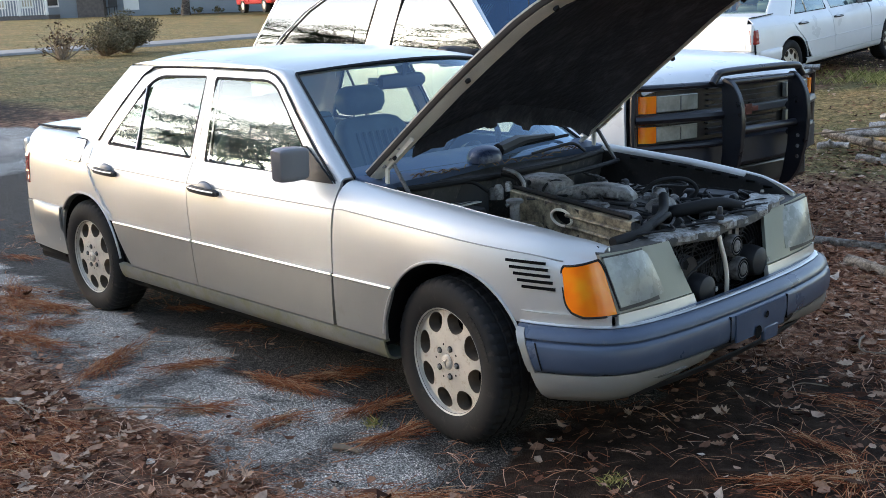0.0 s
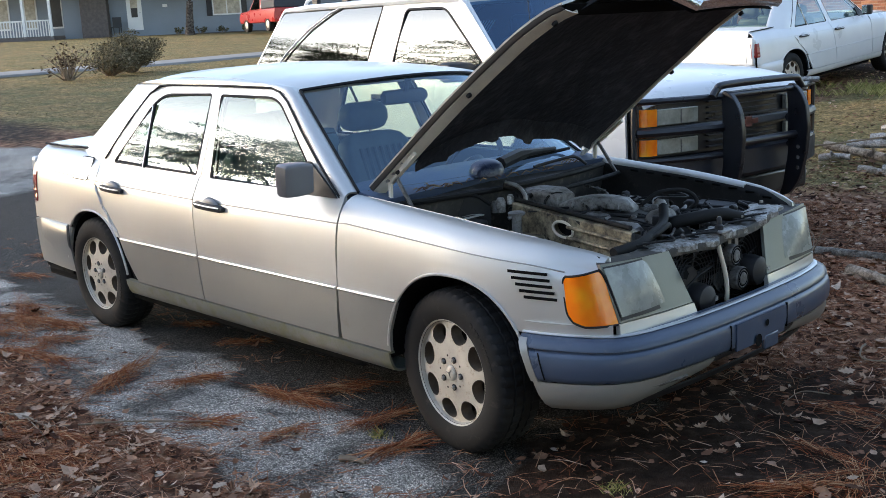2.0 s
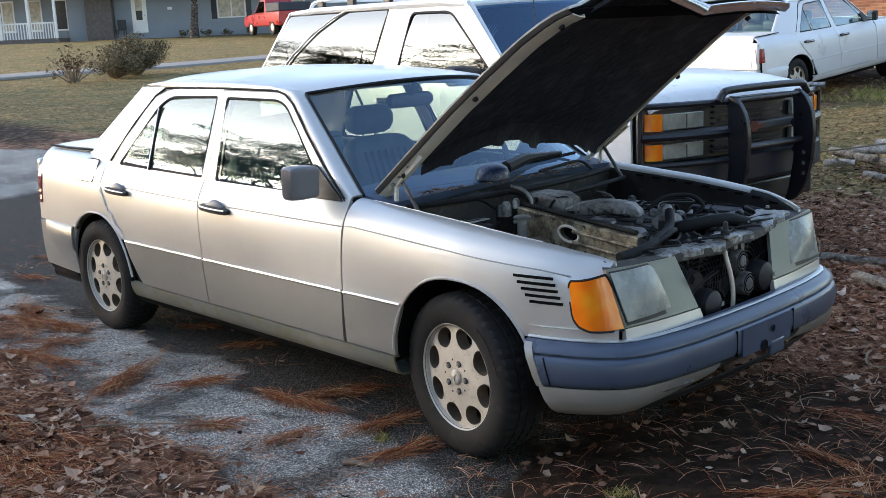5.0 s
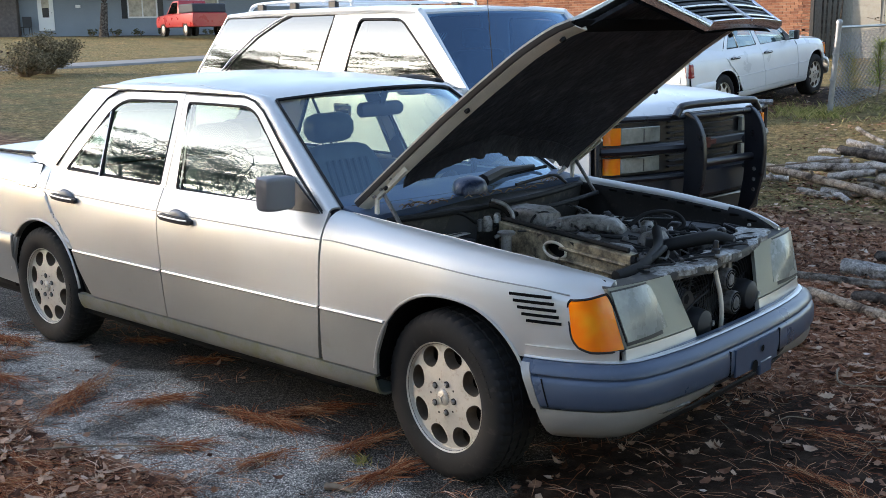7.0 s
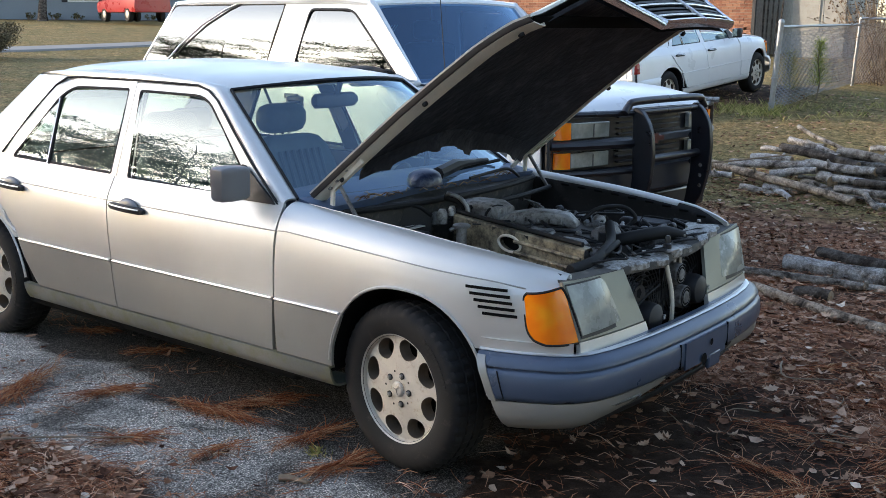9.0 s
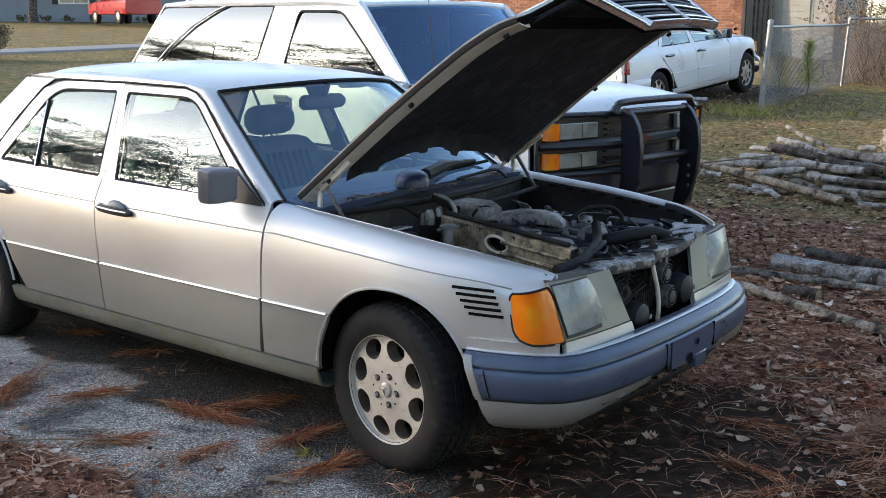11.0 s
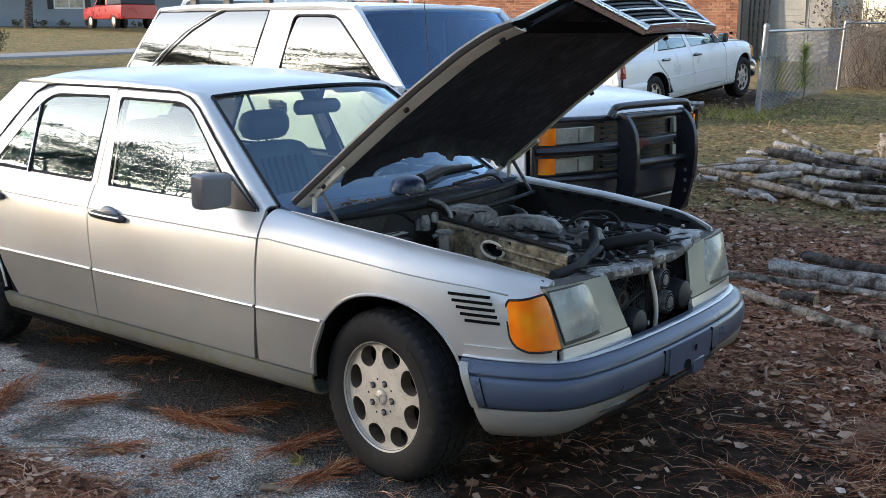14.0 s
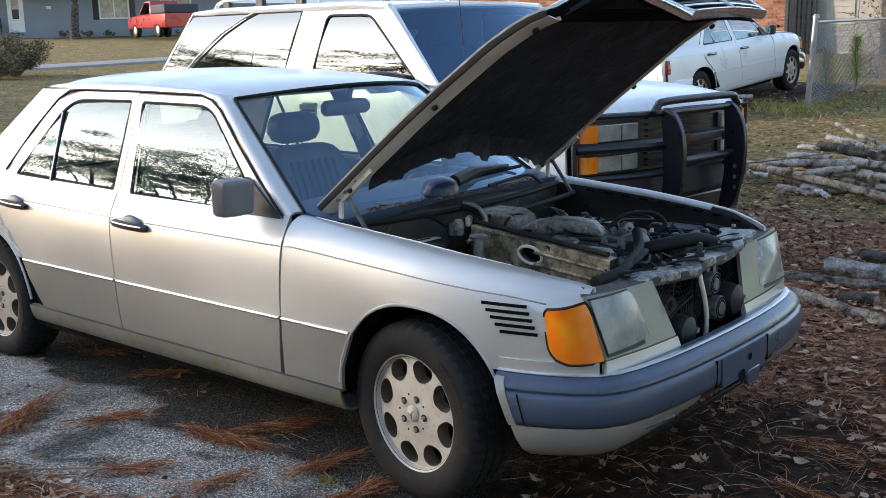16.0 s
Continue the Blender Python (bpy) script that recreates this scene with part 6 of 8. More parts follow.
    path = path + [(x, -y) for x, y in path[-2::-1]]
    for x, y in path:
        rows.append([(x - a, y * (1 - a * .3), z) for a, z in ((0.06, 0.665), (0.0, 0.655), (0.0, 0.50), (0.04, 0.47))])
    part("front_bumper", gridded(rows), SUV_BUMP, car, "dark blue-grey front bumper", solid=0.01, smooth=50)
    part("lower_valance", boxed(-0.2, 0.03, -0.75, 0.75, 0.30, 0.47), GUARD, car, bevel=0.03)
    # brush guard
    GX = -0.055
    bg = part("brush_guard_bar", tube(bmesh.new(), [(0.26 + GX, -0.35, 0.725), (0.26 + GX, 0.35, 0.725)], 0.026, 10), GUARD, car, "black steel brush guard")
    for z in (1.025, 0.832, 0.655):
        for s in (-1, 1):
            pts = curve_pts([(0.20 + GX, s * 0.35, z), (0.14 + GX, s * 0.58, z), (0.075 + GX, s * 0.76, z), (0.02 + GX, s * 0.88, z), (-0.01 + GX, s * 0.925, z)], 4)
            part("wing_bar", tube(bmesh.new(), pts, 0.020 if z != 0.832 else 0.030, 8), GUARD, bg)
    for s in (-1, 1):
        part("wing_end", tube(bmesh.new(), curve_pts([(0.0 + GX, s * 0.915, 1.025), (-0.015 + GX, s * 0.935, 0.99), (-0.015 + GX, s * 0.935, 0.69), (0.0 + GX, s * .915, 0.655)], 4), 0.020, 8), GUARD, bg)
        out = [(0.30, 0.42), (0.345, 0.60), (0.36, 0.78), (0.34, 0.93), (0.28, 1.03), (0.215, 1.065), (0.19, 1.04), (0.20, 0.95), (0.21, 0.60), (0.17, 0.36), (0.14, 0.30), (0.22, 0.31)]
        out = rounded(out, 0.05, 3)
        bm = bmesh.new()
        loft(bm, [[(x + GX, s * y, z) for x, z in out] for y in (0.325, 0.365)])
        up = part("guard_upright", bm, GUARD, bg, "thick black upright plate with holes", bevel=0.008)
        if s > 0:
            for z in (0.50, 0.57, 0.64):
                part("bolt_hole", moved(lathe([(0, 0), (0.014, 0.0005)], 12), pose(0.29 + GX, 0.3225, z)), CORRODED, up)
    hoop = curve_pts([(0.21 + GX, -0.47, 1.03), (0.21 + GX, -0.43, 1.07), (0.215 + GX, -0.37, 1.095), (0.22 + GX, 0.0, 1.10), (0.215 + GX, 0.37, 1.095), (0.21 + GX, 0.43, 1.07), (0.21 + GX, 0.47, 1.03)], 6)
    part("guard_hoop", tube(bmesh.new(), hoop, 0.024, 10), GUARD, bg)
    part("guard_middle", tube(bmesh.new(), [(0.23 + GX, -0.35, 1.028), (0.23 + GX, 0.35, 1.028)], 0.022, 10), GUARD, bg)
    part("step_bracket", tube(bmesh.new(), [(-0.05, 0.74, 1.05), (0.06, 0.82, 1.05)], 0.02, 8), CORRODED, car)
    for x in (-0.83, -3.72):
        for s in (-1, 1):
            hub = new("wheel")
            hub.parent = car
            hub.matrix_basis = pose(x, s * 0.82, 0.375)
            part("tyre", lathe([(0.20, -0.11), (0.30, -0.125), (0.355, -0.11), (0.375, -0.07), (0.375, 0.07), (0.355, 0.11), (0.30, 0.125), (0.20, 0.11)], 48), TYRE, hub)
            part("rim", lathe([(0.0, s * 0.06), (0.10, s * 0.07), (0.17, s * 0.04), (0.205, s * 0.09)], 32), STEEL, hub)
    part("underbody", boxed(-4.75, -0.2, -0.7, 0.7, 0.35, 0.6), GAP, car)
    part("tailgate", gridded([[(x, y * w, z) for y in np.linspace(-1, 1, 5)] for x, z, w in ((-4.86, 0.55, 0.95), (-4.87, 1.20, 0.94))]), WHITE, car, "white tailgate", solid=0.04)
    part("rear_glass", gridded([[(x, y * w, z) for y in np.linspace(-1, 1, 5)] for x, z, w in ((-4.855, 1.20, 0.93), (-4.47, 1.735, 0.77))]), GLASS_SUV, car, "dark slanted rear glass", solid=0.006)
    OUT_FROM[0] = Vector((-1.4, 0, 0.6))
    return car


# ---- ground ----
CLUMPS = [((-1.57, -1.18), (-1.42, -0.91), 0.09, 520), ((-1.55, -1.70), (-2.13, -0.83), 0.16, 900), ((-1.01, -0.92), (-0.72, -0.48), 0.14, 700),
          ((-0.46, -1.02), (-0.40, -0.64), 0.10, 500), ((-0.17, -1.13), (-0.12, -0.80), 0.12, 600), ((-1.90, -0.62), (-1.75, -0.46), 0.10, 300),
          ((-2.45, -0.60), (-2.28, -0.48), 0.10, 300), ((-1.05, -1.42), (-0.88, -1.20), 0.10, 400), ((-0.62, -1.32), (-0.60, -1.02), 0.08, 240),
          ((-3.3, -1.05), (-2.7, -0.95), 0.16, 700), ((-4.7, -0.65), (-4.2, -0.5), 0.10, 320), ((-5.2, -0.25), (-4.8, -0.15), 0.10, 320), ((-2.9, -1.45), (-2.0, -1.25), 0.16, 700),
          ((0.05, -1.55), (0.45, -1.15), 0.20, 600), ((0.95, -0.55), (1.35, -0.20), 0.16, 500), ((0.75, 1.15), (0.95, 1.45), 0.10, 420), ((1.4, 0.0), (1.7, 0.3), 0.12, 300), ((-2.2, -2.1), (-1.6, -1.95), 0.26, 900), ((-1.3, -2.35), (-0.7, -2.2), 0.26, 900), ((-0.35, -2.3), (0.2, -2.1), 0.2, 700), ((-2.9, -1.75), (-2.4, -1.6), 0.25, 900), ((-1.35, -0.95), (-0.55, -0.86), 0.10, 900)]

def ground_z(x, y):
    d = math.hypot(x + 1.0, y)
    side = smooth01((y + 2) / 5)
    mound = 0.19 * math.exp(-((x + 5.2) / 2.4) ** 2 - ((y - 13.4) / 1.8) ** 2)
    return side * (0.38 * smooth01((d - 4.5) / 6.5) + 0.027 * min(51.0, max(0.0, d - 11))) + mound


def fbm(x, y, s, o=3):
    return noise.fractal((x * s, y * s, 3.1), 0.6, 2.0, o)


def asphalt_at(x, y):
    """1 on the old driveway, 0 on earth."""
    n = 0.35 * fbm(x, y, 0.9)
    a = smooth01((0.42 + n - x - max(0, y) * 0.25) / 0.4)
    a *= smooth01((y + 1.72 - n * 0.8 + 0.04 * (x + 1.2)) / 0.3)
    far = interp(x, (-60, -14, -8, -3, 0), (3.2, 2.4, 2.3, 2.2, 1.6))
    return a * smooth01((far + n - y) / 0.5)


def dark_bare_at(x, y):
    """Darker, barer earth under and before the saloon's nose."""
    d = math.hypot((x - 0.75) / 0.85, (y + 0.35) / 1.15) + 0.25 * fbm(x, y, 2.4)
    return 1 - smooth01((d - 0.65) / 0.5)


def dark_asphalt_at(x, y):
    """Darker asphalt along and under the saloon's side, and in blots."""
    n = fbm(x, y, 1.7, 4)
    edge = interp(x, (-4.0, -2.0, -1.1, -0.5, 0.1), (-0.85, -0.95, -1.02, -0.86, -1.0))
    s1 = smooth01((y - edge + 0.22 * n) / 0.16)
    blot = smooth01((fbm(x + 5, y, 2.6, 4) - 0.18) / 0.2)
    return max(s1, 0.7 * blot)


def needles_at(x, y):
    """How thickly litter lies."""
    n = fbm(x, y, 1.1, 4)
    a = asphalt_at(x, y)
    base = (1 - a) * (1 - 0.15 * smooth01((x - 0.2) / 0.5)) * (1 - 0.72 * dark_bare_at(x, y))
    return min(1.0, max(0.0, base * (0.75 + 0.5 * n) + a * smooth01((n + 0.05) / 0.35) * 0.26))


def axis(lo, hi, step, far, growth=1.22):
    core = list(np.arange(lo, hi + step * .5, step))
    s, p, left = step, lo, []
    while p > -far:
        s *= growth
        p -= s
        left.append(p)
    s, p, right = step, hi, []
    while p < far:
        s *= growth
        p += s
        right.append(p)
    return left[::-1] + core + right


gx, gy = axis(-7.0, 3.6, 0.075, 900), axis(-4.2, 9.0, 0.075, 900)
verts, ga, gl, gg, gs = [], [], [], [], []
for y in gy:
    for x in gx:
        near = smooth01((12 - math.hypot(x, y)) / 6)
        rel = (0.014 * fbm(x, y, 2.2) + 0.010 * fbm(x, y, 8)) * near if near > 0 else 0.05 * fbm(x, y, 0.08)
        a = asphalt_at(x, y) if abs(x) < 70 and abs(y) < 40 else 0
        under = 1 - smooth01((abs(y) - 1.2) / .6) if -3.6 < x < 0.8 else 0
        rel *= (0.4 if a > .5 else 1.2) * (1 - 0.8 * under)
        verts.append((x, y, ground_z(x, y) + rel))
        ga.append(a)
        gl.append(needles_at(x, y) * (1 - 0.6 * dark_bare_at(x, y)) if abs(x) < 12 and abs(y) < 12 else 0.3)
        near_ = abs(x) < 8 and abs(y) < 8
        # Dark earth replaces lawn beneath the white saloon, standing in for its shadow.
        car_shade = smooth01((x + 7.6) / 0.9) * smooth01((-3.4 - x) / 0.9) * smooth01((y - 8.6) / 0.9) * smooth01((15.0 - y) / 0.9)
        gs.append(max(dark_asphalt_at(x, y), dark_bare_at(x, y)) if near_ else 0.4)
        gg.append(smooth01((y - interp(x, (-60, -14, -8, -6, -1, 3), (2.6, 1.9, 2.0, 3.2, 4.2, 4.0))) / 2.5) if x < 4 else smooth01((y - 4) / 3))
        gg[-1] *= 1 - car_shade
nx = len(gx)
faces = [(j * nx + i, j * nx + i + 1, (j + 1) * nx + i + 1, (j + 1) * nx + i) for j in range(len(gy) - 1) for i in range(nx - 1)]
me = bpy.data.meshes.new("ground")
me.from_pydata(verts, [], faces)
for nm, vals in (("asphalt", ga), ("litter", gl), ("grass", gg), ("dark_ground", gs)):
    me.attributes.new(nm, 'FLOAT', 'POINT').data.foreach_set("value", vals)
me.shade_smooth()
ground = tagged(new("ground", me), "old driveway, bare earth and patchy lawn with leaf litter", "ground", kind="structure")

GROUND, nt, b = mat_new("ground_cover")


def attr(nt, name):
    a = nt.nodes.new("ShaderNodeAttribute")
    a.attribute_name = name
    return a.outputs["Fac"]


n_big, n_mid, n_fine = mapped(nt, 1.3, 6, 0.6), mapped(nt, 9, 6, 0.65), mapped(nt, 120, 3, 0.6)
vor = nt.nodes.new("ShaderNodeTexVoronoi")
vor.inputs["Scale"].default_value = 190
tc = nt.nodes.new("ShaderNodeTexCoord")
nt.links.new(tc.outputs["Object"], vor.inputs["Vector"])
stone = ramp(nt, vor.outputs["Color"], [(0.15, (0.088, 0.085, 0.079)), (0.5, (0.18, 0.174, 0.162)), (0.9, (0.50, 0.485, 0.455))]).outputs[0]
stone = mix(nt, 1.0, stone, ramp(nt, vor.outputs["Distance"], [(0.0, (1.25, 1.25, 1.25)), (0.35, (0.9, 0.9, 0.9)), (0.7, (0.25, 0.25, 0.25))]).outputs[0], 'MULTIPLY')
patch = ramp(nt, n_big.outputs[0], [(0.34, (1.6, 1.56, 1.48)), (0.48, (2.9, 2.83, 2.70)), (0.60, (3.9, 3.82, 3.66))]).outputs[0]
asph = mix(nt, 1.0, stone, patch, 'MULTIPLY')
earth = ramp(nt, n_mid.outputs[0], [(0.3, (0.026, 0.019, 0.014)), (0.55, (0.075, 0.052, 0.038)), (0.75, (0.16, 0.115, 0.085))]).outputs[0]
lit = ramp(nt, n_mid.outputs[0], [(0.3, (0.045, 0.026, 0.017)), (0.5, (0.25, 0.130, 0.080)), (0.72, (0.54, 0.325, 0.195))]).outputs[0]
lawn = ramp(nt, n_mid.outputs[0], [(0.3, (0.075, 0.064, 0.028)), (0.5, (0.22, 0.175, 0.098)), (0.72, (0.43, 0.330, 0.180))]).outputs[0]
lawn2 = ramp(nt, n_big.outputs[0], [(0.35, (0.75, 0.85, 0.70)), (0.65, (1.25, 1.1, 0.9))]).outputs[0]
lawn = mix(nt, 1.0, lawn, lawn2, 'MULTIPLY')
n_spk = mapped(nt, 26, 5, 0.75)
lawn = mix(nt, 1.0, lawn, ramp(nt, n_spk.outputs[0], [(0.38, (0.45, 0.45, 0.42)), (0.52, (1.0, 1.0, 1.0)), (0.66, (1.7, 1.6, 1.45))]).outputs[0], 'MULTIPLY')


def sharpen(src, lo, hi, ns=None, amt=0.3):
    v = src
    if ns is not None:
        mm = nt.nodes.new("ShaderNodeMath")
        mm.operation = 'MULTIPLY_ADD'
        nt.links.new(ns, mm.inputs[0])
        mm.inputs[1].default_value = amt
        nt.links.new(src, mm.inputs[2])
        v = mm.outputs[0]
    return ramp(nt, v, [(lo, (0, 0, 0)), (hi, (1, 1, 1))]).outputs[0]


asph = mix(nt, sharpen(attr(nt, "dark_ground"), 0.35, 0.95, n_mid.outputs[0], 0.25), asph, mix(nt, 1.0, stone, (0.58, 0.55, 0.51), 'MULTIPLY'))
earth = mix(nt, attr(nt, "dark_ground"), earth, mix(nt, 1.0, earth, (0.66, 0.59, 0.53), 'MULTIPLY'))
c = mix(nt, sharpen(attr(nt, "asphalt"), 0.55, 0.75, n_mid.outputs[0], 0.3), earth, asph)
c = mix(nt, sharpen(attr(nt, "litter"), 0.50, 0.95, n_mid.outputs[0], 0.4), c, lit)
c = mix(nt, sharpen(attr(nt, "grass"), 0.4, 0.8, n_mid.outputs[0], 0.3), c, lawn)
nt.links.new(c, b.inputs["Base Color"])
b.inputs["Roughness"].default_value = 0.85
b.inputs["Specular IOR Level"].default_value = 0.08
hsum = nt.nodes.new("ShaderNodeMath")
hsum.operation = 'ADD'
nt.links.new(vor.outputs["Distance"], hsum.inputs[0])
nt.links.new(n_fine.outputs[0], hsum.inputs[1])
bump(nt, b, hsum.outputs[0], 0.9, 0.008)
me.materials.append(GROUND)


# ---- litter on the ground ----
def random_mat(name, stops, rough=0.85, island=True, spec=0.12):
    m, nt, b = mat_new(name)
    g = nt.nodes.new("ShaderNodeNewGeometry")
    r = ramp(nt, g.outputs["Random Per Island"], stops)
    n = mapped(nt, 60, 3)
    c = mix(nt, 1.0, r.outputs[0], ramp(nt, n.outputs[0], [(0.3, (0.7, 0.7, 0.7)), (0.7, (1.1, 1.1, 1.1))]).outputs[0], 'MULTIPLY')
    nt.links.new(c, b.inputs["Base Color"])
    b.inputs["Roughness"].default_value = rough
    b.inputs["Specular IOR Level"].default_value = spec
    return m


NEEDLE = random_mat("pine_needles", [(0.0, (0.11, 0.028, 0.010)), (0.35, (0.28, 0.080, 0.032)), (0.7, (0.48, 0.185, 0.075)), (1.0, (0.68, 0.44, 0.24))])
OLD_NEEDLE = random_mat("old_pine_needles", [(0.0, (0.026, 0.012, 0.008)), (0.35, (0.30, 0.105, 0.048)), (0.80, (0.58, 0.30, 0.165)), (1.0, (0.74, 0.50, 0.35))])
LEAVES = random_mat("fallen_leaves", [(0.0, (0.018, 0.010, 0.008)), (0.40, (0.17, 0.078, 0.047)), (0.75, (0.43, 0.245, 0.155)), (0.95, (0.56, 0.39, 0.275)), (1.0, (0.74, 0.62, 0.50))], spec=0.05)
OAK_LITTER = random_mat("bleached_oak_leaves", [(0.0, (0.08, 0.038, 0.022)), (0.4, (0.27, 0.150, 0.090)), (0.75, (0.50, 0.335, 0.225)), (1.0, (0.58, 0.44, 0.33))], spec=0.08)
GRASS = random_mat("dry_grass", [(0.0, (0.07, 0.085, 0.025)), (0.35, (0.16, 0.13, 0.06)), (0.75, (0.32, 0.24, 0.12)), (1.0, (0.42, 0.34, 0.20))])
GREEN_GRASS = random_mat("green_grass", [(0.0, (0.13, 0.15, 0.04)), (0.5, (0.36, 0.33, 0.10)), (1.0, (0.60, 0.50, 0.21))])


def soup(name, verts, faces, mat, label, category, kind="stuff"):
    me = bpy.data.meshes.new(name)
    me.from_pydata(verts, [], faces)
    me.materials.append(mat)
    return tagged(new(name, me), label, category, kind=kind)


def needle(V, F, x, y, a, l, w, rng, rise=0.012, z=None):
    """A bent needle, two quads."""
    n = len(V)
    px, py = -math.sin(a) * w, math.cos(a) * w
    bend = rng.uniform(-0.25, 0.25)
    zz = ground_z(x, y) if z is None else z
    for t in (0, 0.5, 1):
        qx, qy = x + math.cos(a + bend * t) * l * t, y + math.sin(a + bend * t) * l * t
        h = zz + rise * rng.uniform(0.25, 1.0) + (0.010 if t == 0.5 else 0.002)
        V.append((qx - px, qy - py, h))
        V.append((qx + px, qy + py, h + w * rng.uniform(-1, 1.5)))
    F += [(n, n + 1, n + 3, n + 2), (n + 2, n + 3, n + 5, n + 4)]


def near_tyre(x, y):
    return any(abs(x - wx) < 0.30 and abs(abs(y) - 0.745) < 0.13 for wx in (0, WB))


def clump(V, F, cx, cy, ang, length, width, count, rng, rise=0.03):
    for _ in range(count):
        u, v = rng.gauss(0, 0.33), rng.gauss(0, 0.33)
        x = cx + math.cos(ang) * u * length - math.sin(ang) * v * width
        y = cy + math.sin(ang) * u * length + math.cos(ang) * v * width
        if near_tyre(x, y):
            continue
        needle(V, F, x, y, ang + rng.gauss(0, rng.choice((0.14, 0.25, 0.6))) + (math.pi if rng.random() < .5 else 0), rng.uniform(0.07, 0.17), 0.0012, rng, rise * math.exp(-v * v * 3))


rng = random.Random(3)
V, F = [], []
for (x0, y0), (x1, y1), w, cnt in CLUMPS:
    clump(V, F, (x0 + x1) / 2, (y0 + y1) / 2, math.atan2(y1 - y0, x1 - x0), math.hypot(x1 - x0, y1 - y0) * 0.42, w * 0.5, int(cnt * 0.42), rng)
for _ in range(46):
    x, y, a = rng.uniform(-3.7, -2.1), rng.uniform(-1.7, -0.75), rng.gauss(0.25, 0.35)
    if y > -0.7 - 0.5 * (x + 3.7):
        continue
    clump(V, F, x, y, a, rng.uniform(0.25, 0.6), rng.uniform(0.05, 0.12), 130, rng)
for _ in range(40):
    clump(V, F, rng.uniform(-2.4, -0.9), rng.uniform(-2.3, -1.75), rng.gauss(0.4, 0.5), rng.uniform(0.2, 0.45), rng.uniform(0.04, 0.10), 110, rng)
for _ in range(34):
    clump(V, F, rng.uniform(0.9, 2.3), rng.uniform(-1.0, 1.9), rng.gauss(0.6, 0.8), rng.uniform(0.2, 0.4), rng.uniform(0.05, 0.12), 90, rng, 0.02)
soup("pine_needle_clumps", V, F, NEEDLE, "rust-red pine needle clumps on the driveway", "pine needles")
V, F = [], []
tries = 0
while len(F) < 190000 and tries < 1200000:
    tries += 1
    x, y = rng.uniform(-6.0, 2.4), rng.uniform(-2.6, 4.6)
    d = needles_at(x, y)
    if rng.random() > d ** 1.6 or near_tyre(x, y):
        continue
    needle(V, F, x, y, rng.gauss(0.5, 0.9) if rng.random() < 0.7 else rng.uniform(0, 6.28), rng.uniform(0.05, 0.16), rng.choice((0.0007, 0.0010, 0.0015)), rng, 0.022)
soup("pine_needles", V, F, OLD_NEEDLE, "scattered brown pine needles over the ground", "pine needles")
V, F = [], []
tries = 0
while len(F) < 150000 and tries < 700000:
    tries += 1
    x, y = rng.uniform(-5.0, 2.4), rng.uniform(-2.6, 7.0)
    d = needles_at(x, y) * (1 - 0.75 * asphalt_at(x, y))
    if rng.random() > d * (1.0 if y < 4.5 else 0.5) or near_tyre(x, y):
        continue
    s, a = rng.uniform(0.008, 0.021) * rng.choice((0.7, 0.9, 1.1, 1.6)), rng.uniform(0, 6.28)
    n = len(V)
    zz = ground_z(x, y) + rng.uniform(0.008, 0.036)
    tilt, cu = rng.uniform(-0.9, 0.9), rng.uniform(-0.4, 1.5)
    ca, sa = math.cos(a), math.sin(a)
    for u, v, h in ((-1.3, 0, cu * .5), (-0.4, -0.62, 0.1), (0.5, -0.5, 0.2 * cu), (1.3, 0, cu), (0.55, 0.5, 0.2), (-0.4, 0.6, 0.1 * cu), (0, 0, -0.1)):
        V.append((x + (ca * u - sa * v) * s, y + (sa * u + ca * v) * s, zz + (h + tilt * v) * s * 0.7))
    F += [(n, n + 1, n + 6), (n + 1, n + 2, n + 6), (n + 2, n + 3, n + 6), (n + 3, n + 4, n + 6), (n + 4, n + 5, n + 6), (n + 5, n, n + 6)]
soup("fallen_leaves", V, F, LEAVES, "dead brown leaves strewn over bare earth", "leaves")
# whole lobed oak leaves, curled and bleached
V, F = [], []
tries = 0
while len(F) < 58000 and tries < 110000:
    tries += 1
    x, y = rng.uniform(-4.0, 2.4), rng.uniform(-2.6, 5.2)
    d = (needles_at(x, y)) * (1 - 0.75 * asphalt_at(x, y)) * smooth01((fbm(x + 9, y, 1.9) + 0.30) / 0.5)
    if rng.random() > d or near_tyre(x, y):
        continue
    s, a, n = rng.uniform(0.014, 0.033), rng.uniform(0, 6.28), len(V)
    ca, sa, zz = math.cos(a), math.sin(a), ground_z(x, y) + rng.uniform(0.018, 0.036)
    tilt, curl = rng.gauss(0, 0.5), rng.uniform(-0.5, 1.4)
    outline = ((-1.35, 0.0), (-0.8, 0.22), (-0.55, 0.48), (-0.3, 0.26), (0.05, 0.62), (0.3, 0.32), (0.62, 0.5), (0.75, 0.2), (1.15, 0.0))
    outline += tuple((u, -v * rng.uniform(0.7, 1.1)) for u, v in outline[-2:0:-1])
    for u, v in outline:
        V.append((x + (ca * u - sa * v) * s, y + (sa * u + ca * v) * s, zz + (curl * (0.35 * u * u + 0.9 * v * v) * rng.uniform(0.6, 1.3) + tilt * v) * s))
    V.append((x, y, zz))
    F += [(n + k, n + (k + 1) % 16, n + 16) for k in range(16)]
soup("oak_leaves_fallen", V, F, OAK_LITTER, "curled bleached oak leaves among the pine needles", "leaves")


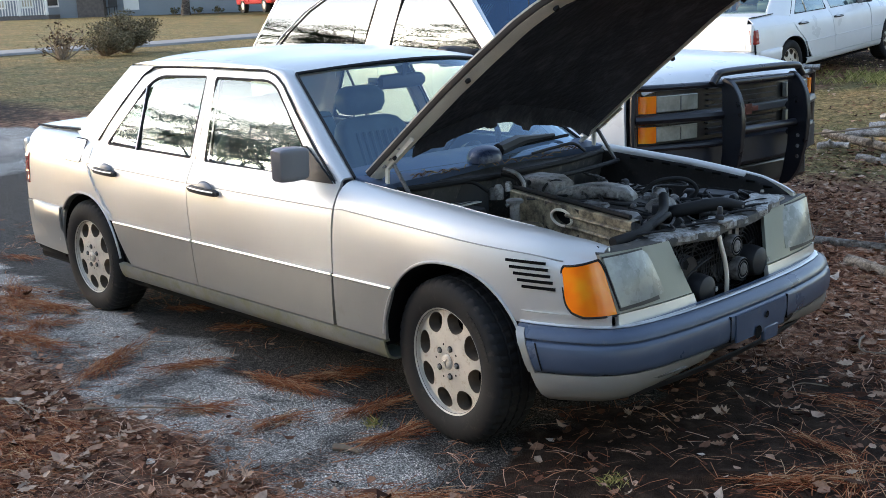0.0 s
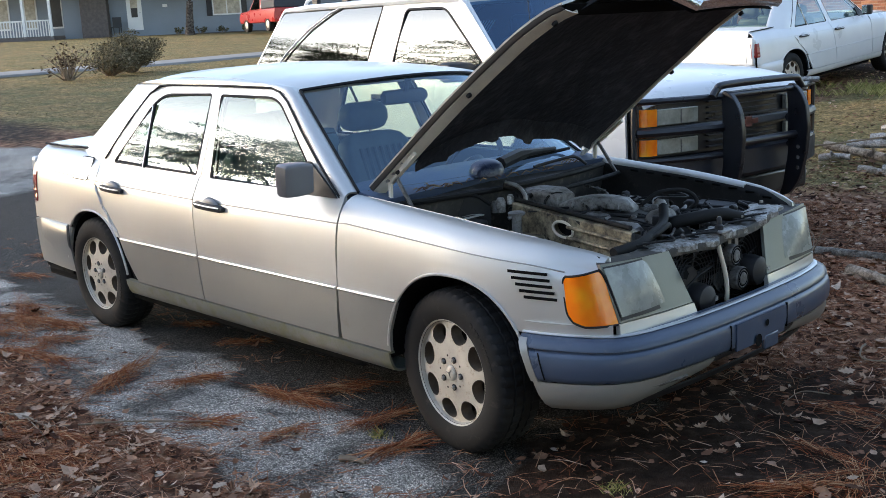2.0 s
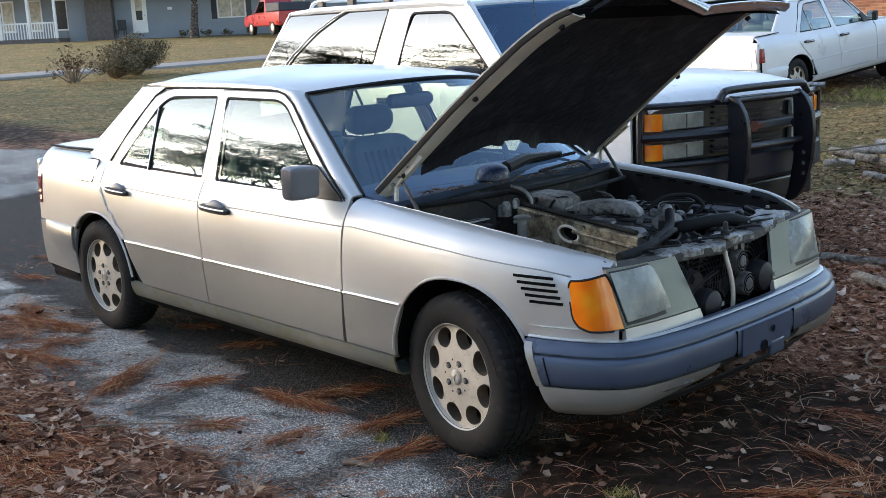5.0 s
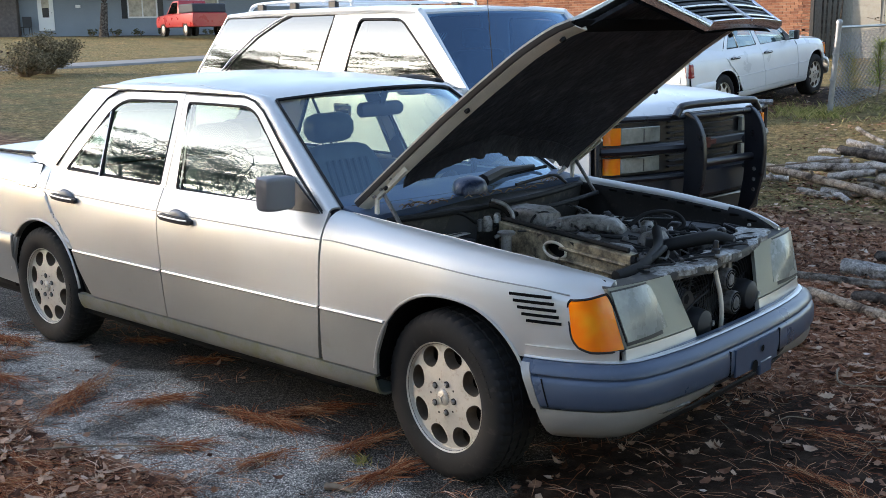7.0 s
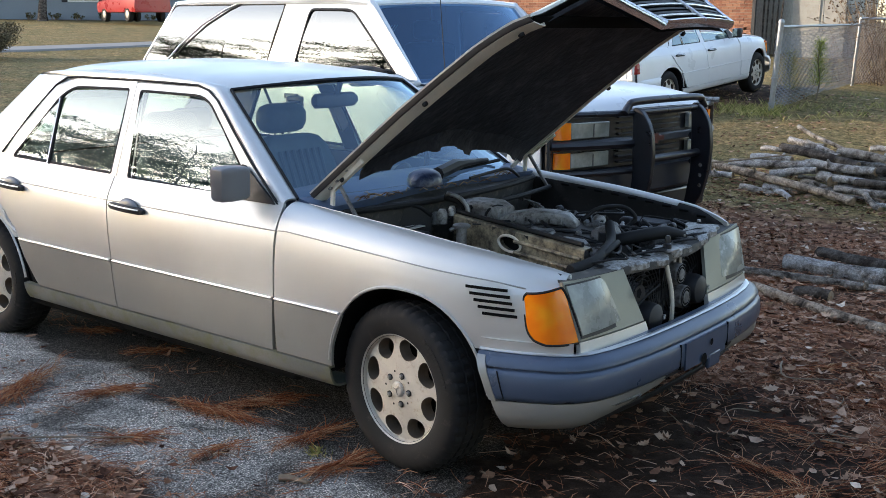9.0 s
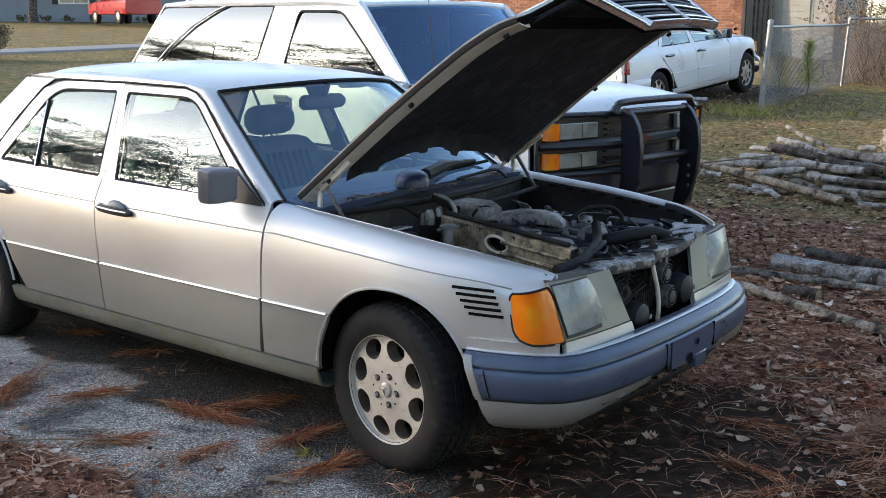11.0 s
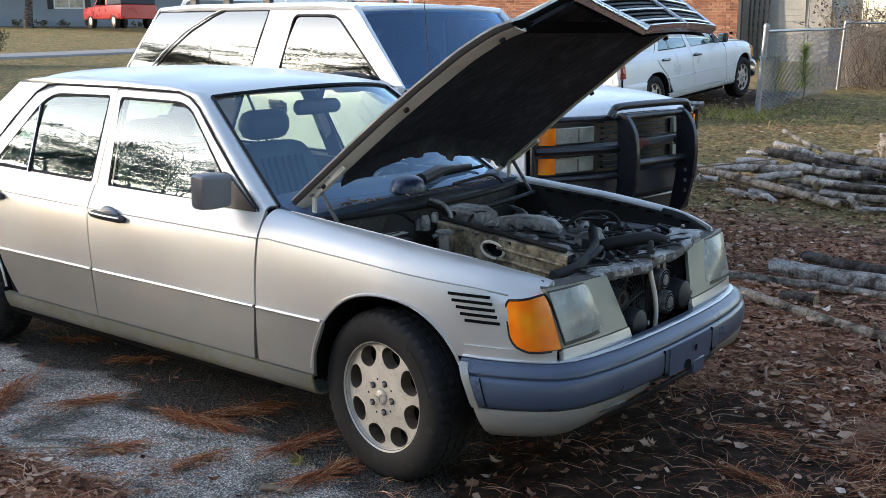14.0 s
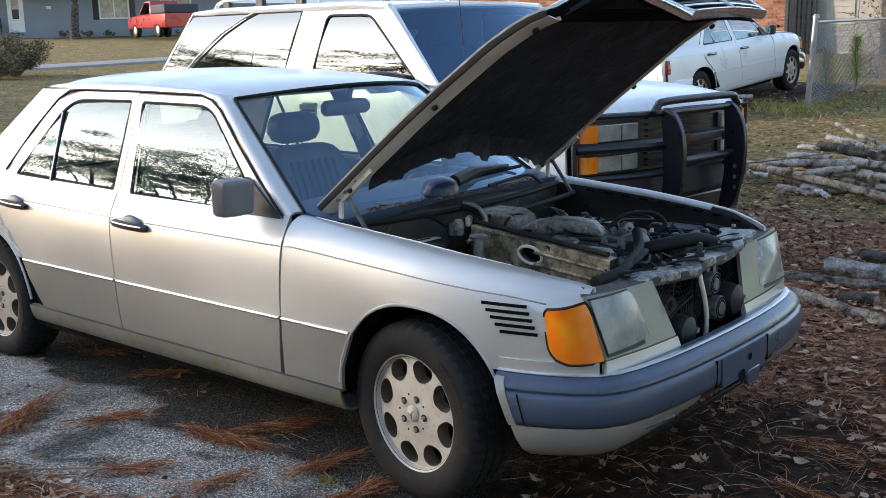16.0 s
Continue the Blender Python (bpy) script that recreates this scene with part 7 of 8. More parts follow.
def blades(V, F, x, y, h, rng, lean=0.5):
    n = len(V)
    a, w = rng.uniform(0, 6.28), rng.uniform(0.0015, 0.003)
    z = ground_z(x, y)
    dx, dy = math.cos(a), math.sin(a)
    q = rng.uniform(0.1, lean) * h
    b = rng.uniform(0, 6.28)
    V += [(x - dx * w, y - dy * w, z), (x + dx * w, y + dy * w, z), (x + math.cos(b) * q * .4, y + math.sin(b) * q * .4, z + h * .6), (x + math.cos(b) * q, y + math.sin(b) * q, z + h)]
    F += [(n, n + 1, n + 2), (n + 1, n + 3, n + 2)]


V, F = [], []
for _ in range(60000):
    t = rng.random()
    if t < 0.6:
        x, y = rng.uniform(-7, 5), rng.uniform(4.6, 13)
    else:
        x, y = rng.uniform(-27, -6), rng.uniform(3.5, 16)
    if rng.random() > 0.25 + 0.75 * smooth01((fbm(x, y, 0.7) + 0.25) / .5) or asphalt_at(x, y) > 0.3:
        continue
    blades(V, F, x, y, rng.uniform(0.015, 0.05), rng, 1.6)
soup("lawn_grass", V, F, GRASS, "short dry winter lawn grass", "grass")
V, F = [], []
for _ in range(9000):
    if rng.random() < 0.4:
        x, y = rng.gauss(-3.7, 0.7), rng.gauss(10.9, 0.35)
        h = rng.uniform(0.03, 0.12)
    else:
        x = rng.uniform(-3.2, 2.5)
        y = 12.3 + (x + 3.0) * 0.25 + rng.gauss(0.1, 0.9)
        h = rng.uniform(0.02, 0.08)
    if fbm(x, y, 1.6) < 0.02:
        continue
    blades(V, F, x, y, h, rng, 1.2)
soup("fence_grass", V, F, GREEN_GRASS, "yellow-green grass tufts along the fence", "grass")
V, F = [], []
for _ in range(7000):
    x, y = rng.uniform(-8, 4), rng.uniform(4.4, 13.5)
    if rng.random() > 0.15 + smooth01((fbm(x, y, 0.9) + 0.1) / .4):
        continue
    s, a, n = rng.uniform(0.014, 0.034), rng.uniform(0, 6.28), len(V)
    ca, sa, zz = math.cos(a), math.sin(a), ground_z(x, y) + rng.uniform(0.01, 0.03)
    for u, v, h in ((-1.2, 0, 0.3), (0, -0.6, -0.1), (1.2, 0, 0.5), (0, 0.6, 0.2)):
        V.append((x + (ca * u - sa * v) * s, y + (sa * u + ca * v) * s, zz + h * s))
    F.append((n, n + 1, n + 2, n + 3))
soup("lawn_leaves", V, F, LEAVES, "dead leaves scattered over the lawn", "leaves")
V, F = [], []
for _ in range(70):
    blades(V, F, 0.70 + rng.gauss(0, .025), -0.74 + rng.gauss(0, .025), rng.uniform(0.015, 0.035), rng, 1.6)
    blades(V, F, -0.32 + rng.gauss(0, .02), -0.93 + rng.gauss(0, .02), rng.uniform(0.015, 0.035), rng, 1.6)
soup("weed_sprigs", V, F, GREEN_GRASS, "tiny green weeds in the driveway", "weed")

# ---- road across the lawn ----
ROADM = surface("pale_concrete_road", (0.23, 0.22, 0.20), 0.85, 0, 0.15, 1.5, 60, 0.3, 0.004)
line = curve_pts([(-22, -30, 0), (-25, -6, 0), (-26.0, 8.6, 0), (-25.6, 13.4, 0), (-27.5, 24, 0), (-36, 52, 0)], 10)
rows = []
for i, p in enumerate(line):
    d = (line[min(i + 1, len(line) - 1)] - line[max(0, i - 1)]).normalized()
    nrm = Vector((-d.y, d.x, 0))
    rows.append([(q.x, q.y, ground_z(q.x, q.y) + 0.045 + h) for q, h in ((p + nrm * o, hh) for o, hh in ((-0.85, -0.06), (-0.8, 0), (0, 0.02), (0.8, 0), (0.85, -0.06)))])
tagged(part("road", gridded(rows), ROADM, None), "pale concrete road across the lawn", "road", kind="structure")


# ---- logs and sticks ----
def bark(name, light, mid, dark, crack):
    """Patches, long fissures and short cross cracks, on rough relief."""
    m, nt, b = mat_new(name)
    patch, grain = mapped(nt, 11, 5, 0.62), mapped(nt, 75, 4, 0.6)
    c = ramp(nt, patch.outputs[0], [(0.36, dark), (0.47, mid), (0.60, light)]).outputs[0]
    v = nt.nodes.new("ShaderNodeTexVoronoi")
    v.feature = 'DISTANCE_TO_EDGE'
    v.inputs["Scale"].default_value = 34
    warp = mix(nt, 0.12, nt.nodes.new("ShaderNodeTexCoord").outputs["Object"], grain.outputs["Color"])
    nt.links.new(warp, v.inputs["Vector"])
    f = ramp(nt, v.outputs["Distance"], [(0.0, (crack, crack, crack)), (0.10, (1, 1, 1))]).outputs[0]
    c = mix(nt, 1.0, c, f, 'MULTIPLY')
    c = mix(nt, 1.0, c, ramp(nt, grain.outputs[0], [(0.35, (0.6, 0.6, 0.6)), (0.65, (1.15, 1.15, 1.15))]).outputs[0], 'MULTIPLY')
    nt.links.new(c, b.inputs["Base Color"])
    b.inputs["Roughness"].default_value = 0.9
    b.inputs["Specular IOR Level"].default_value = 0.15
    bump(nt, b, mix(nt, 0.5, f, grain.outputs["Color"]), 0.9, 0.010)
    return m


BARK = bark("grey_bark", (0.50, 0.455, 0.39), (0.28, 0.24, 0.195), (0.070, 0.058, 0.046), 0.35)
DARK_BARK = bark("dark_bark", (0.17, 0.145, 0.12), (0.075, 0.060, 0.048), (0.032, 0.026, 0.021), 0.4)
BIRCH = bark("pale_lichen_bark", (0.66, 0.635, 0.595), (0.40, 0.365, 0.32), (0.10, 0.085, 0.07), 0.30)
SPLIT_BARK = bark("tan_peeling_bark", (0.60, 0.49, 0.37), (0.34, 0.265, 0.195), (0.085, 0.066, 0.05), 0.4)
CUT_WOOD = surface("cut_wood", (0.30, 0.21, 0.12), 0.8, 0, 0.4, 30, 160, 0.3, 0.003)
TWIG = surface("twig_wood", (0.24, 0.18, 0.12), 0.85, 0, 0.3, 20)


def log(name, p0, p1, r0, r1, mat, label, seed, group="", sides=14, stubs=0):
    rg = random.Random(seed)
    a, b = Vector(p0), Vector(p1)
    n = 20
    d = (b - a).normalized()
    s = d.cross(Vector((0, 0, 1))).normalized()
    u = s.cross(d)
    rings = []
    bow = rg.uniform(-0.03, 0.03)
    for i in range(n + 1):
        t = i / n
        c = a.lerp(b, t) + s * bow * math.sin(math.pi * t) + u * 0.008 * math.sin(5 * t + seed)
        r = lerp(r0, r1, t) * (1 + 0.05 * math.sin(9 * t + seed))
        rings.append([c + (s * math.cos(k) + u * math.sin(k)) * r * (1 + 0.15 * noise.noise((math.cos(k) * 1.6 + seed, math.sin(k) * 1.6, t * 13))) for k in (2 * math.pi * j / sides for j in range(sides))])
    bm = bmesh.new()
    grid(bm, rings, True)
    base = thing(name, label, "log", None, group)
    base.location = a
    inv = Matrix.Translation(-a)
    part("bark", moved(bm, inv), mat, base)
    for ring, q in ((rings[0], -1), (rings[-1], 1)):
        bm = bmesh.new()
        c = sum(ring, Vector()) / sides
        grid(bm, [[p for p in ring], [c + (p - c) * 0.88 + d * q * 0.003 for p in ring], [c + (p - c) * 0.3 + d * q * 0.002 for p in ring]], True)
        bm.faces.new([bm.verts.new(c + (p - c) * 0.3 + d * q * 0.002) for p in ring])
        part("cut_end", moved(bm, inv), CUT_WOOD, base, "pale sawn end")
    for k in range(stubs):
        t = rg.uniform(0.2, 0.8)
        c = a.lerp(b, t)
        w = (s * rg.uniform(-1, 1) + u * rg.uniform(0.2, 1)).normalized()
        part("branch_stub", moved(tube(bmesh.new(), [c, c + w * (r0 + rg.uniform(0.02, 0.06))], (0.02, 0.012), 7), inv), mat, base)
    return base


rng = random.Random(21)
# loose logs by the saloon's nose
log("log", (-0.55, 2.90, 0.028), (1.70, 3.06, 0.032), 0.027, 0.030, BARK, "long thin grey log on the ground", 1, "loose logs", stubs=2)
log("log", (-0.03, 2.51, 0.036), (1.65, 1.78, 0.038), 0.033, 0.038, SPLIT_BARK, "weathered log with peeling bark", 2, "loose logs", stubs=3)
log("log", (-0.11, 3.26, 0.058), (1.35, 3.10, 0.062), 0.056, 0.062, BIRCH, "thick pale cracked log", 3, "loose logs", stubs=1)
log("log", (-0.07, 3.78, 0.045), (1.30, 3.20, 0.052), 0.048, 0.054, DARK_BARK, "dark rotten log half sunk in leaves", 4, "loose logs")
log("log", (0.20, 2.61, 0.038), (0.42, 2.59, 0.038), 0.036, 0.038, DARK_BARK, "short dark log stub", 5, "loose logs")
# the pile: thin logs thrown across one another, the named ones on its face
PILE_KINDS = ((BARK, "grey firewood log in the pile"), (BIRCH, "pale lichened firewood log in the pile"), (DARK_BARK, "dark firewood log in the pile"), (SPLIT_BARK, "tan peeled firewood log in the pile"))
G, P, D = PILE_KINDS[0], PILE_KINDS[1], PILE_KINDS[2]
for k, (p, q, r, (mt, lb)) in enumerate((
        ((-2.17, 6.48, 0.25), (-0.52, 5.87, 0.09), 0.043, (SPLIT_BARK, "long split log leaning down the pile")), ((-1.51, 6.71, 0.43), (-0.67, 6.43, 0.34), 0.048, (DARK_BARK, "dark sawn log on top of the pile")),
        ((-1.71, 6.70, 0.40), (-1.49, 6.68, 0.41), 0.026, P), ((-1.93, 6.46, 0.25), (-1.06, 6.45, 0.32), 0.043, P), ((-1.12, 6.47, 0.32), (-0.48, 6.32, 0.31), 0.042, P),
        ((-1.48, 7.04, 0.61), (-0.90, 6.67, 0.45), 0.023, (BARK, "pale pole leaning on the pile")), ((-1.45, 6.31, 0.22), (-1.02, 6.34, 0.27), 0.039, P), ((-0.96, 6.27, 0.24), (-0.83, 6.19, 0.21), 0.053, G),
        ((-2.13, 6.28, 0.14), (-1.82, 6.29, 0.17), 0.033, P), ((-0.93, 6.65, 0.43), (-0.05, 6.40, 0.38), 0.042, G), ((-0.82, 6.22, 0.23), (0.05, 6.15, 0.24), 0.033, P), ((-0.75, 6.08, 0.16), (0.10, 5.98, 0.17), 0.033, G),
        ((-0.35, 5.90, 0.09), (0.15, 5.86, 0.10), 0.021, P), ((-1.65, 6.11, 0.10), (-1.26, 5.97, 0.06), 0.036, G), ((-1.27, 6.04, 0.09), (-1.08, 5.89, 0.06), 0.031, P), ((-0.46, 5.99, 0.15), (-0.25, 5.77, 0.07), 0.028, G),
        ((-0.46, 6.37, 0.33), (0.16, 6.27, 0.32), 0.031, D), ((-0.94, 6.42, 0.31), (-0.30, 6.32, 0.32), 0.032, D), ((-0.49, 6.59, 0.44), (0.10, 6.60, 0.44), 0.024, P), ((-1.48, 6.84, 0.50), (-0.90, 6.56, 0.39), 0.036, P),
        ((-1.76, 6.58, 0.33), (-1.33, 6.53, 0.34), 0.035, P), ((-0.60, 6.16, 0.22), (-0.05, 6.08, 0.23), 0.035, D), ((-1.30, 6.79, 0.47), (-1.09, 6.73, 0.46), 0.036, G))):
    log("log", p, q, r, r * 0.88, mt, lb, 130 + k, "firewood pile", 12, k % 4 == 0)
for k in range(58):
    lay = (k * 5) // 58
    y = rng.uniform(6.12 + lay * 0.12, 6.95)
    x = rng.uniform(-1.95 + lay * 0.16, 0.55)
    L, r = rng.uniform(0.35, 0.95), rng.choice((0.018, 0.022, 0.026, 0.032, 0.038, 0.042))
    a = radians(min(60, max(-60, rng.gauss(-2, 26))))
    z = ground_z(x, y) + r * 0.8 + lay * 0.056
    mt, lb = PILE_KINDS[(k * 7 // 2) % 4]
    log("log", (x, y, z), (x + math.cos(a) * L, y + math.sin(a) * L * (0.35 if a < 0 else 1), z + rng.uniform(-0.05, 0.04)), r, r * rng.uniform(.7, 1.0), mt, lb, 30 + k, "firewood pile", 10, k % 4 == 0)
log("log", (-0.84, 8.50, 0.24), (-0.83, 8.52, 0.50), 0.12, 0.12, BARK, "upright sawn stump beside the pile", 80, "stumps")
log("log", (-1.16, 8.35, 0.29), (-0.99, 8.42, 0.30), 0.035, 0.035, BIRCH, "short pale log beside the stump", 81, "stumps")


def stick(pts, r, label, forks=()):
    base = thing("stick", label, "stick", None, "fallen sticks")
    base.location = pts[0]
    inv = Matrix.Translation(-Vector(pts[0]))
    c = curve_pts(pts, 5)
    part("stem", moved(tube(bmesh.new(), c, [r * (1 - 0.6 * i / len(c)) for i in range(len(c))], 6), inv), TWIG, base)
    for f in forks:
        c = curve_pts(f, 4)
        part("side_twig", moved(tube(bmesh.new(), c, [r * 0.5 * (1 - 0.6 * i / len(c)) for i in range(len(c))], 5), inv), TWIG, base)


stick([(-1.86, -1.88, 0.02), (-1.62, -1.80, 0.03), (-1.43, -1.77, 0.025), (-1.22, -1.55, 0.03), (-0.93, -1.31, 0.03)], 0.006, "thin bare stick across the driveway", [[(-1.62, -1.80, 0.03), (-1.42, -1.83, 0.03), (-1.25, -1.86, 0.02)]])
stick([(0.65, 1.25, 0.02), (0.72, 1.05, 0.06), (0.78, 0.98, 0.04), (0.95, 1.15, 0.02)], 0.006, "curled pale twig on the leaves")
stick([(-0.15, 1.95, 0.03), (0.02, 1.85, 0.14), (0.10, 1.80, 0.30), (0.16, 1.78, 0.42)], 0.006, "thin twig standing out of the litter", [[(0.10, 1.80, 0.30), (0.05, 1.9, 0.36), (-0.02, 1.98, 0.38)]])
stick([(0.95, 2.0, 0.03), (1.02, 1.8, 0.04), (1.1, 1.72, 0.03), (1.22, 1.75, 0.02)], 0.007, "bent stick on the litter")
stick([(-0.24, -1.19, 0.015), (-0.19, -1.17, 0.018), (-0.13, -1.16, 0.015)], 0.014, "stubby pale wood chip")
stick([(-2.9, 6.15, 0.22), (-2.0, 5.95, 0.30), (-1.2, 6.3, 0.42)], 0.014, "long thin branch before the pile")
for k in range(16):
    x, y, a = rng.uniform(0.4, 2.2), rng.uniform(-1.0, 2.6), rng.uniform(0, 6.28)
    l = rng.uniform(0.10, 0.28)
    stick([(x, y, 0.02), (x + math.cos(a) * l * .5, y + math.sin(a) * l * .5, 0.04), (x + math.cos(a + .3) * l, y + math.sin(a + .3) * l, 0.02)], 0.003, "small twig on the leaf litter")
cup = thing("paper_scrap", "crumpled white paper scrap on the litter", "litter", pose(-1.42, -2.10, 0.02))
bm = lathe([(0.0, 0.0), (0.03, 0.002), (0.036, 0.03), (0.033, 0.05), (0.02, 0.056)], 9, "z")
for v in bm.verts:
    v.co += Vector((noise.noise(v.co * 60), noise.noise(v.co * 60 + Vector((3, 3, 3))), 0)) * 0.012
part("crumple", bm, PAPER, cup, smooth=0)


# ---- chain-link fence, thicket, sapling ----
GALV = surface("galvanised_steel", (0.36, 0.36, 0.35), 0.45, 0.6, 0.2, 15, 200, 0.1, 0.001, 0, (0.25, 0.20, 0.15), 0.7)
P1, P2, P3 = Vector((-3.37, 11.05, 0.38)), Vector((-2.2, 21.0, 0.62)), Vector((-3.93, 16.2, 0.53))
fence = thing("chain_link_fence", "galvanised chain-link fence with a leaning corner post", "fence", pose(P1.x, P1.y, P1.z))
inv = Matrix.Translation(-P1)


def fence_post(p, h, r, lean=0.0):
    bm = tube(bmesh.new(), [p, p + Vector((lean, 0.02, h))], r, 12)
    post = part("post", moved(bm, inv), GALV, fence, "galvanised round post")
    t = p + Vector((lean, 0.02, h))
    part("post_cap", moved(lathe([(r * 1.15, -0.02), (r * 1.15, 0.01), (r * .7, 0.035), (0, 0.04)], 14, "z"), inv @ Matrix.Translation(t)), GALV, post)
    for z in (0.25, 0.6, 0.95):
        if h > 1:
            part("tension_band", moved(lathe([(r * 1.1, -0.012), (r * 1.25, -0.01), (r * 1.25, 0.01), (r * 1.1, 0.012)], 14, "z"), inv @ Matrix.Translation(p + Vector((lean * z / h, 0, z)))), GALV, post)


fence_post(P1 + Vector((0, 0, -0.1)), 1.37, 0.038, 0.07)
fence_post(P2 + Vector((0, 0, -0.1)), 1.3, 0.027)
fence_post(P3 + Vector((0, 0, -0.1)), 1.26, 0.027, 0.06)
for a, b in ((P1, P3), (P3, P2)):
    part("top_rail", moved(tube(bmesh.new(), [a + Vector((0.06, 0, 1.20)), b + Vector((0.05, 0, 1.09))], 0.020, 8), inv), GALV, fence, "galvanised top rail")
    bm = bmesh.new()
    d = b - a
    L, H = d.length, 1.06
    step = 0.075
    for k in range(int((L + H) / step)):
        for q in (0, 1):
            s0 = k * step - H
            t0, t1 = max(0, s0), min(L, s0 + H)
            if t1 - t0 < 0.02:
                continue
            z0, z1 = t0 - s0, t1 - s0
            if q:
                z0, z1 = H - z0, H - z1
            tube(bm, [a + d * (t0 / L) + Vector((0, 0, 0.05 + z0)), a + d * (t1 / L) + Vector((0, 0, 0.05 + z1))], 0.0030, 3, False)
    part("mesh_wire", moved(bm, inv), GALV, fence, "woven diamond wire mesh")
VINE = random_mat("bare_vines", [(0.0, (0.07, 0.05, 0.038)), (0.5, (0.18, 0.135, 0.10)), (1.0, (0.34, 0.27, 0.20))])
thick = thing("thicket", "tangle of bare brown vines and twigs over the fence", "thicket", pose(-2.2, 16.0, 0.5), kind="stuff")
inv_t = Matrix.Translation(-Vector((-2.2, 16.0, 0.5)))
bm = bmesh.new()
for k in range(980):
    u = rng.random()
    p = Vector((-4.5, 16.8, 0.5)).lerp(Vector((-0.6, 15.2, 0.5)), u) + Vector((rng.uniform(-.2, .4), rng.uniform(0.0, 2.2), 0))
    h = rng.uniform(0.9, 1.9) + u * 0.7
    pts = [p]
    for q in range(4):
        pts.append(pts[-1] + Vector((rng.uniform(-.28, .28), rng.uniform(-.25, .25), h / 4 * rng.uniform(.4, 1.3) - (0.25 if q == 3 else 0))))
    c = curve_pts(pts, 3)
    r = rng.uniform(0.0025, 0.009)
    tube(bm, c, [r * (1 - .6 * i / len(c)) for i in range(len(c))], 4, False)
for k in range(70):
    p = Vector((-3.9, 15.6, 0.5)).lerp(Vector((-0.6, 14.4, 0.5)), rng.random()) + Vector((0, rng.uniform(-.3, .1), rng.uniform(0.75, 1.9)))
    pts = [p]
    a = rng.uniform(-.5, .5)
    for q in range(4):
        pts.append(pts[-1] + Vector((math.cos(a) * .28, .16 * math.sin(a) + .12, rng.uniform(-.12, .14))))
    tube(bm, curve_pts(pts, 3), 0.004, 4, False)
part("vine_tangle", moved(bm, inv_t), VINE, thick, smooth=0)


def sapling(name, x, y, h, label, seed, leafmat, cat="sapling"):
    rg = random.Random(seed)
    z = ground_z(x, y)
    t = thing(name, label, cat, pose(x, y, z))
    part("stem", tube(bmesh.new(), curve_pts([(0, 0, 0), (0.03, 0.02, h * .35), (-0.01, 0, h * .7), (0.02, 0, h)], 4), 0.011, 6), TWIG, t)
    V, F = [], []
    for k in range(1500):
        zc = h * (0.25 + 0.76 * rg.random())
        a = rg.uniform(0, 6.28)
        ln = 0.07 + 0.12 * rg.random()
        r0 = 0.20 * rg.random() * (1.3 - zc / h)
        p = Vector((0.01 + math.cos(a) * r0, math.sin(a) * r0, zc))
        q = p + Vector((math.cos(a) * ln * .7, math.sin(a) * ln * .7, ln * rg.uniform(0.2, 0.9)))
        s = Vector((-math.sin(a), math.cos(a), 0)) * 0.0022
        n = len(V)
        V += [p - s, p + s, q]
        F.append((n, n + 1, n + 2))
    me = bpy.data.meshes.new("needles")
    me.from_pydata([tuple(v) for v in V], [], F)
    me.materials.append(leafmat)
    o = new("foliage", me)
    o.parent = t
    return t


PINE_GREEN = random_mat("green_pine_needles", [(0.0, (0.10, 0.16, 0.03)), (0.5, (0.27, 0.33, 0.07)), (1.0, (0.46, 0.48, 0.14))])
sapling("pine_sapling", -3.24, 12.47, 0.86, "small green pine sapling by the fence", 4, PINE_GREEN)
sapling("pine_sapling", -3.55, 12.10, 0.72, "thin yellowish sapling beside the fence post", 9, GREEN_GRASS)


# ---- brick house and shed ----
BRICK = None
m, nt, b = mat_new("red_brick")
oi = nt.nodes.new("ShaderNodeObjectInfo")
ge = nt.nodes.new("ShaderNodeNewGeometry")
ad = nt.nodes.new("ShaderNodeMath")
ad.operation = 'ADD'
nt.links.new(oi.outputs["Random"], ad.inputs[0])
nt.links.new(ge.outputs["Random Per Island"], ad.inputs[1])
fr = nt.nodes.new("ShaderNodeMath")
fr.operation = 'FRACT'
nt.links.new(ad.outputs[0], fr.inputs[0])
rc = ramp(nt, fr.outputs[0], [(0.0, (0.17, 0.065, 0.038)), (0.5, (0.26, 0.11, 0.062)), (1.0, (0.34, 0.17, 0.10))])
nz = mapped(nt, 40, 4)
nt.links.new(mix(nt, 1.0, rc.outputs[0], ramp(nt, nz.outputs[0], [(0.3, (0.75, 0.75, 0.75)), (0.7, (1.1, 1.1, 1.1))]).outputs[0], 'MULTIPLY'), b.inputs["Base Color"])
b.inputs["Roughness"].default_value = 0.9
bump(nt, b, nz.outputs[0], 0.4, 0.004)
BRICK = m
MORTAR = surface("pale_mortar", (0.36, 0.32, 0.27), 0.95, 0, 0.25, 10, 100, 0.4, 0.004)
SHINGLE = surface("grey_shingles", (0.10, 0.095, 0.09), 0.9, 0, 0.3, 2, 40, 0.5, 0.01)
WEATHERED = surface("weathered_white_boards", (0.34, 0.33, 0.29), 0.75, 0, 0.2, 4, 60, 0.3, 0.004, 0, (0.30, 0.27, 0.21), 0.6)
BX, BY, BZ = -9.25, 24.2, 0.62          # front right corner of the brick house
bh = thing("brick_house", "red brick house with pale mortar joints", "house", pose(BX, BY, BZ))
part("wall", boxed(-16, 0, 0.012, 7, -0.2, 2.75), MORTAR, bh, "mortared wall behind the bricks")
bm = bmesh.new()
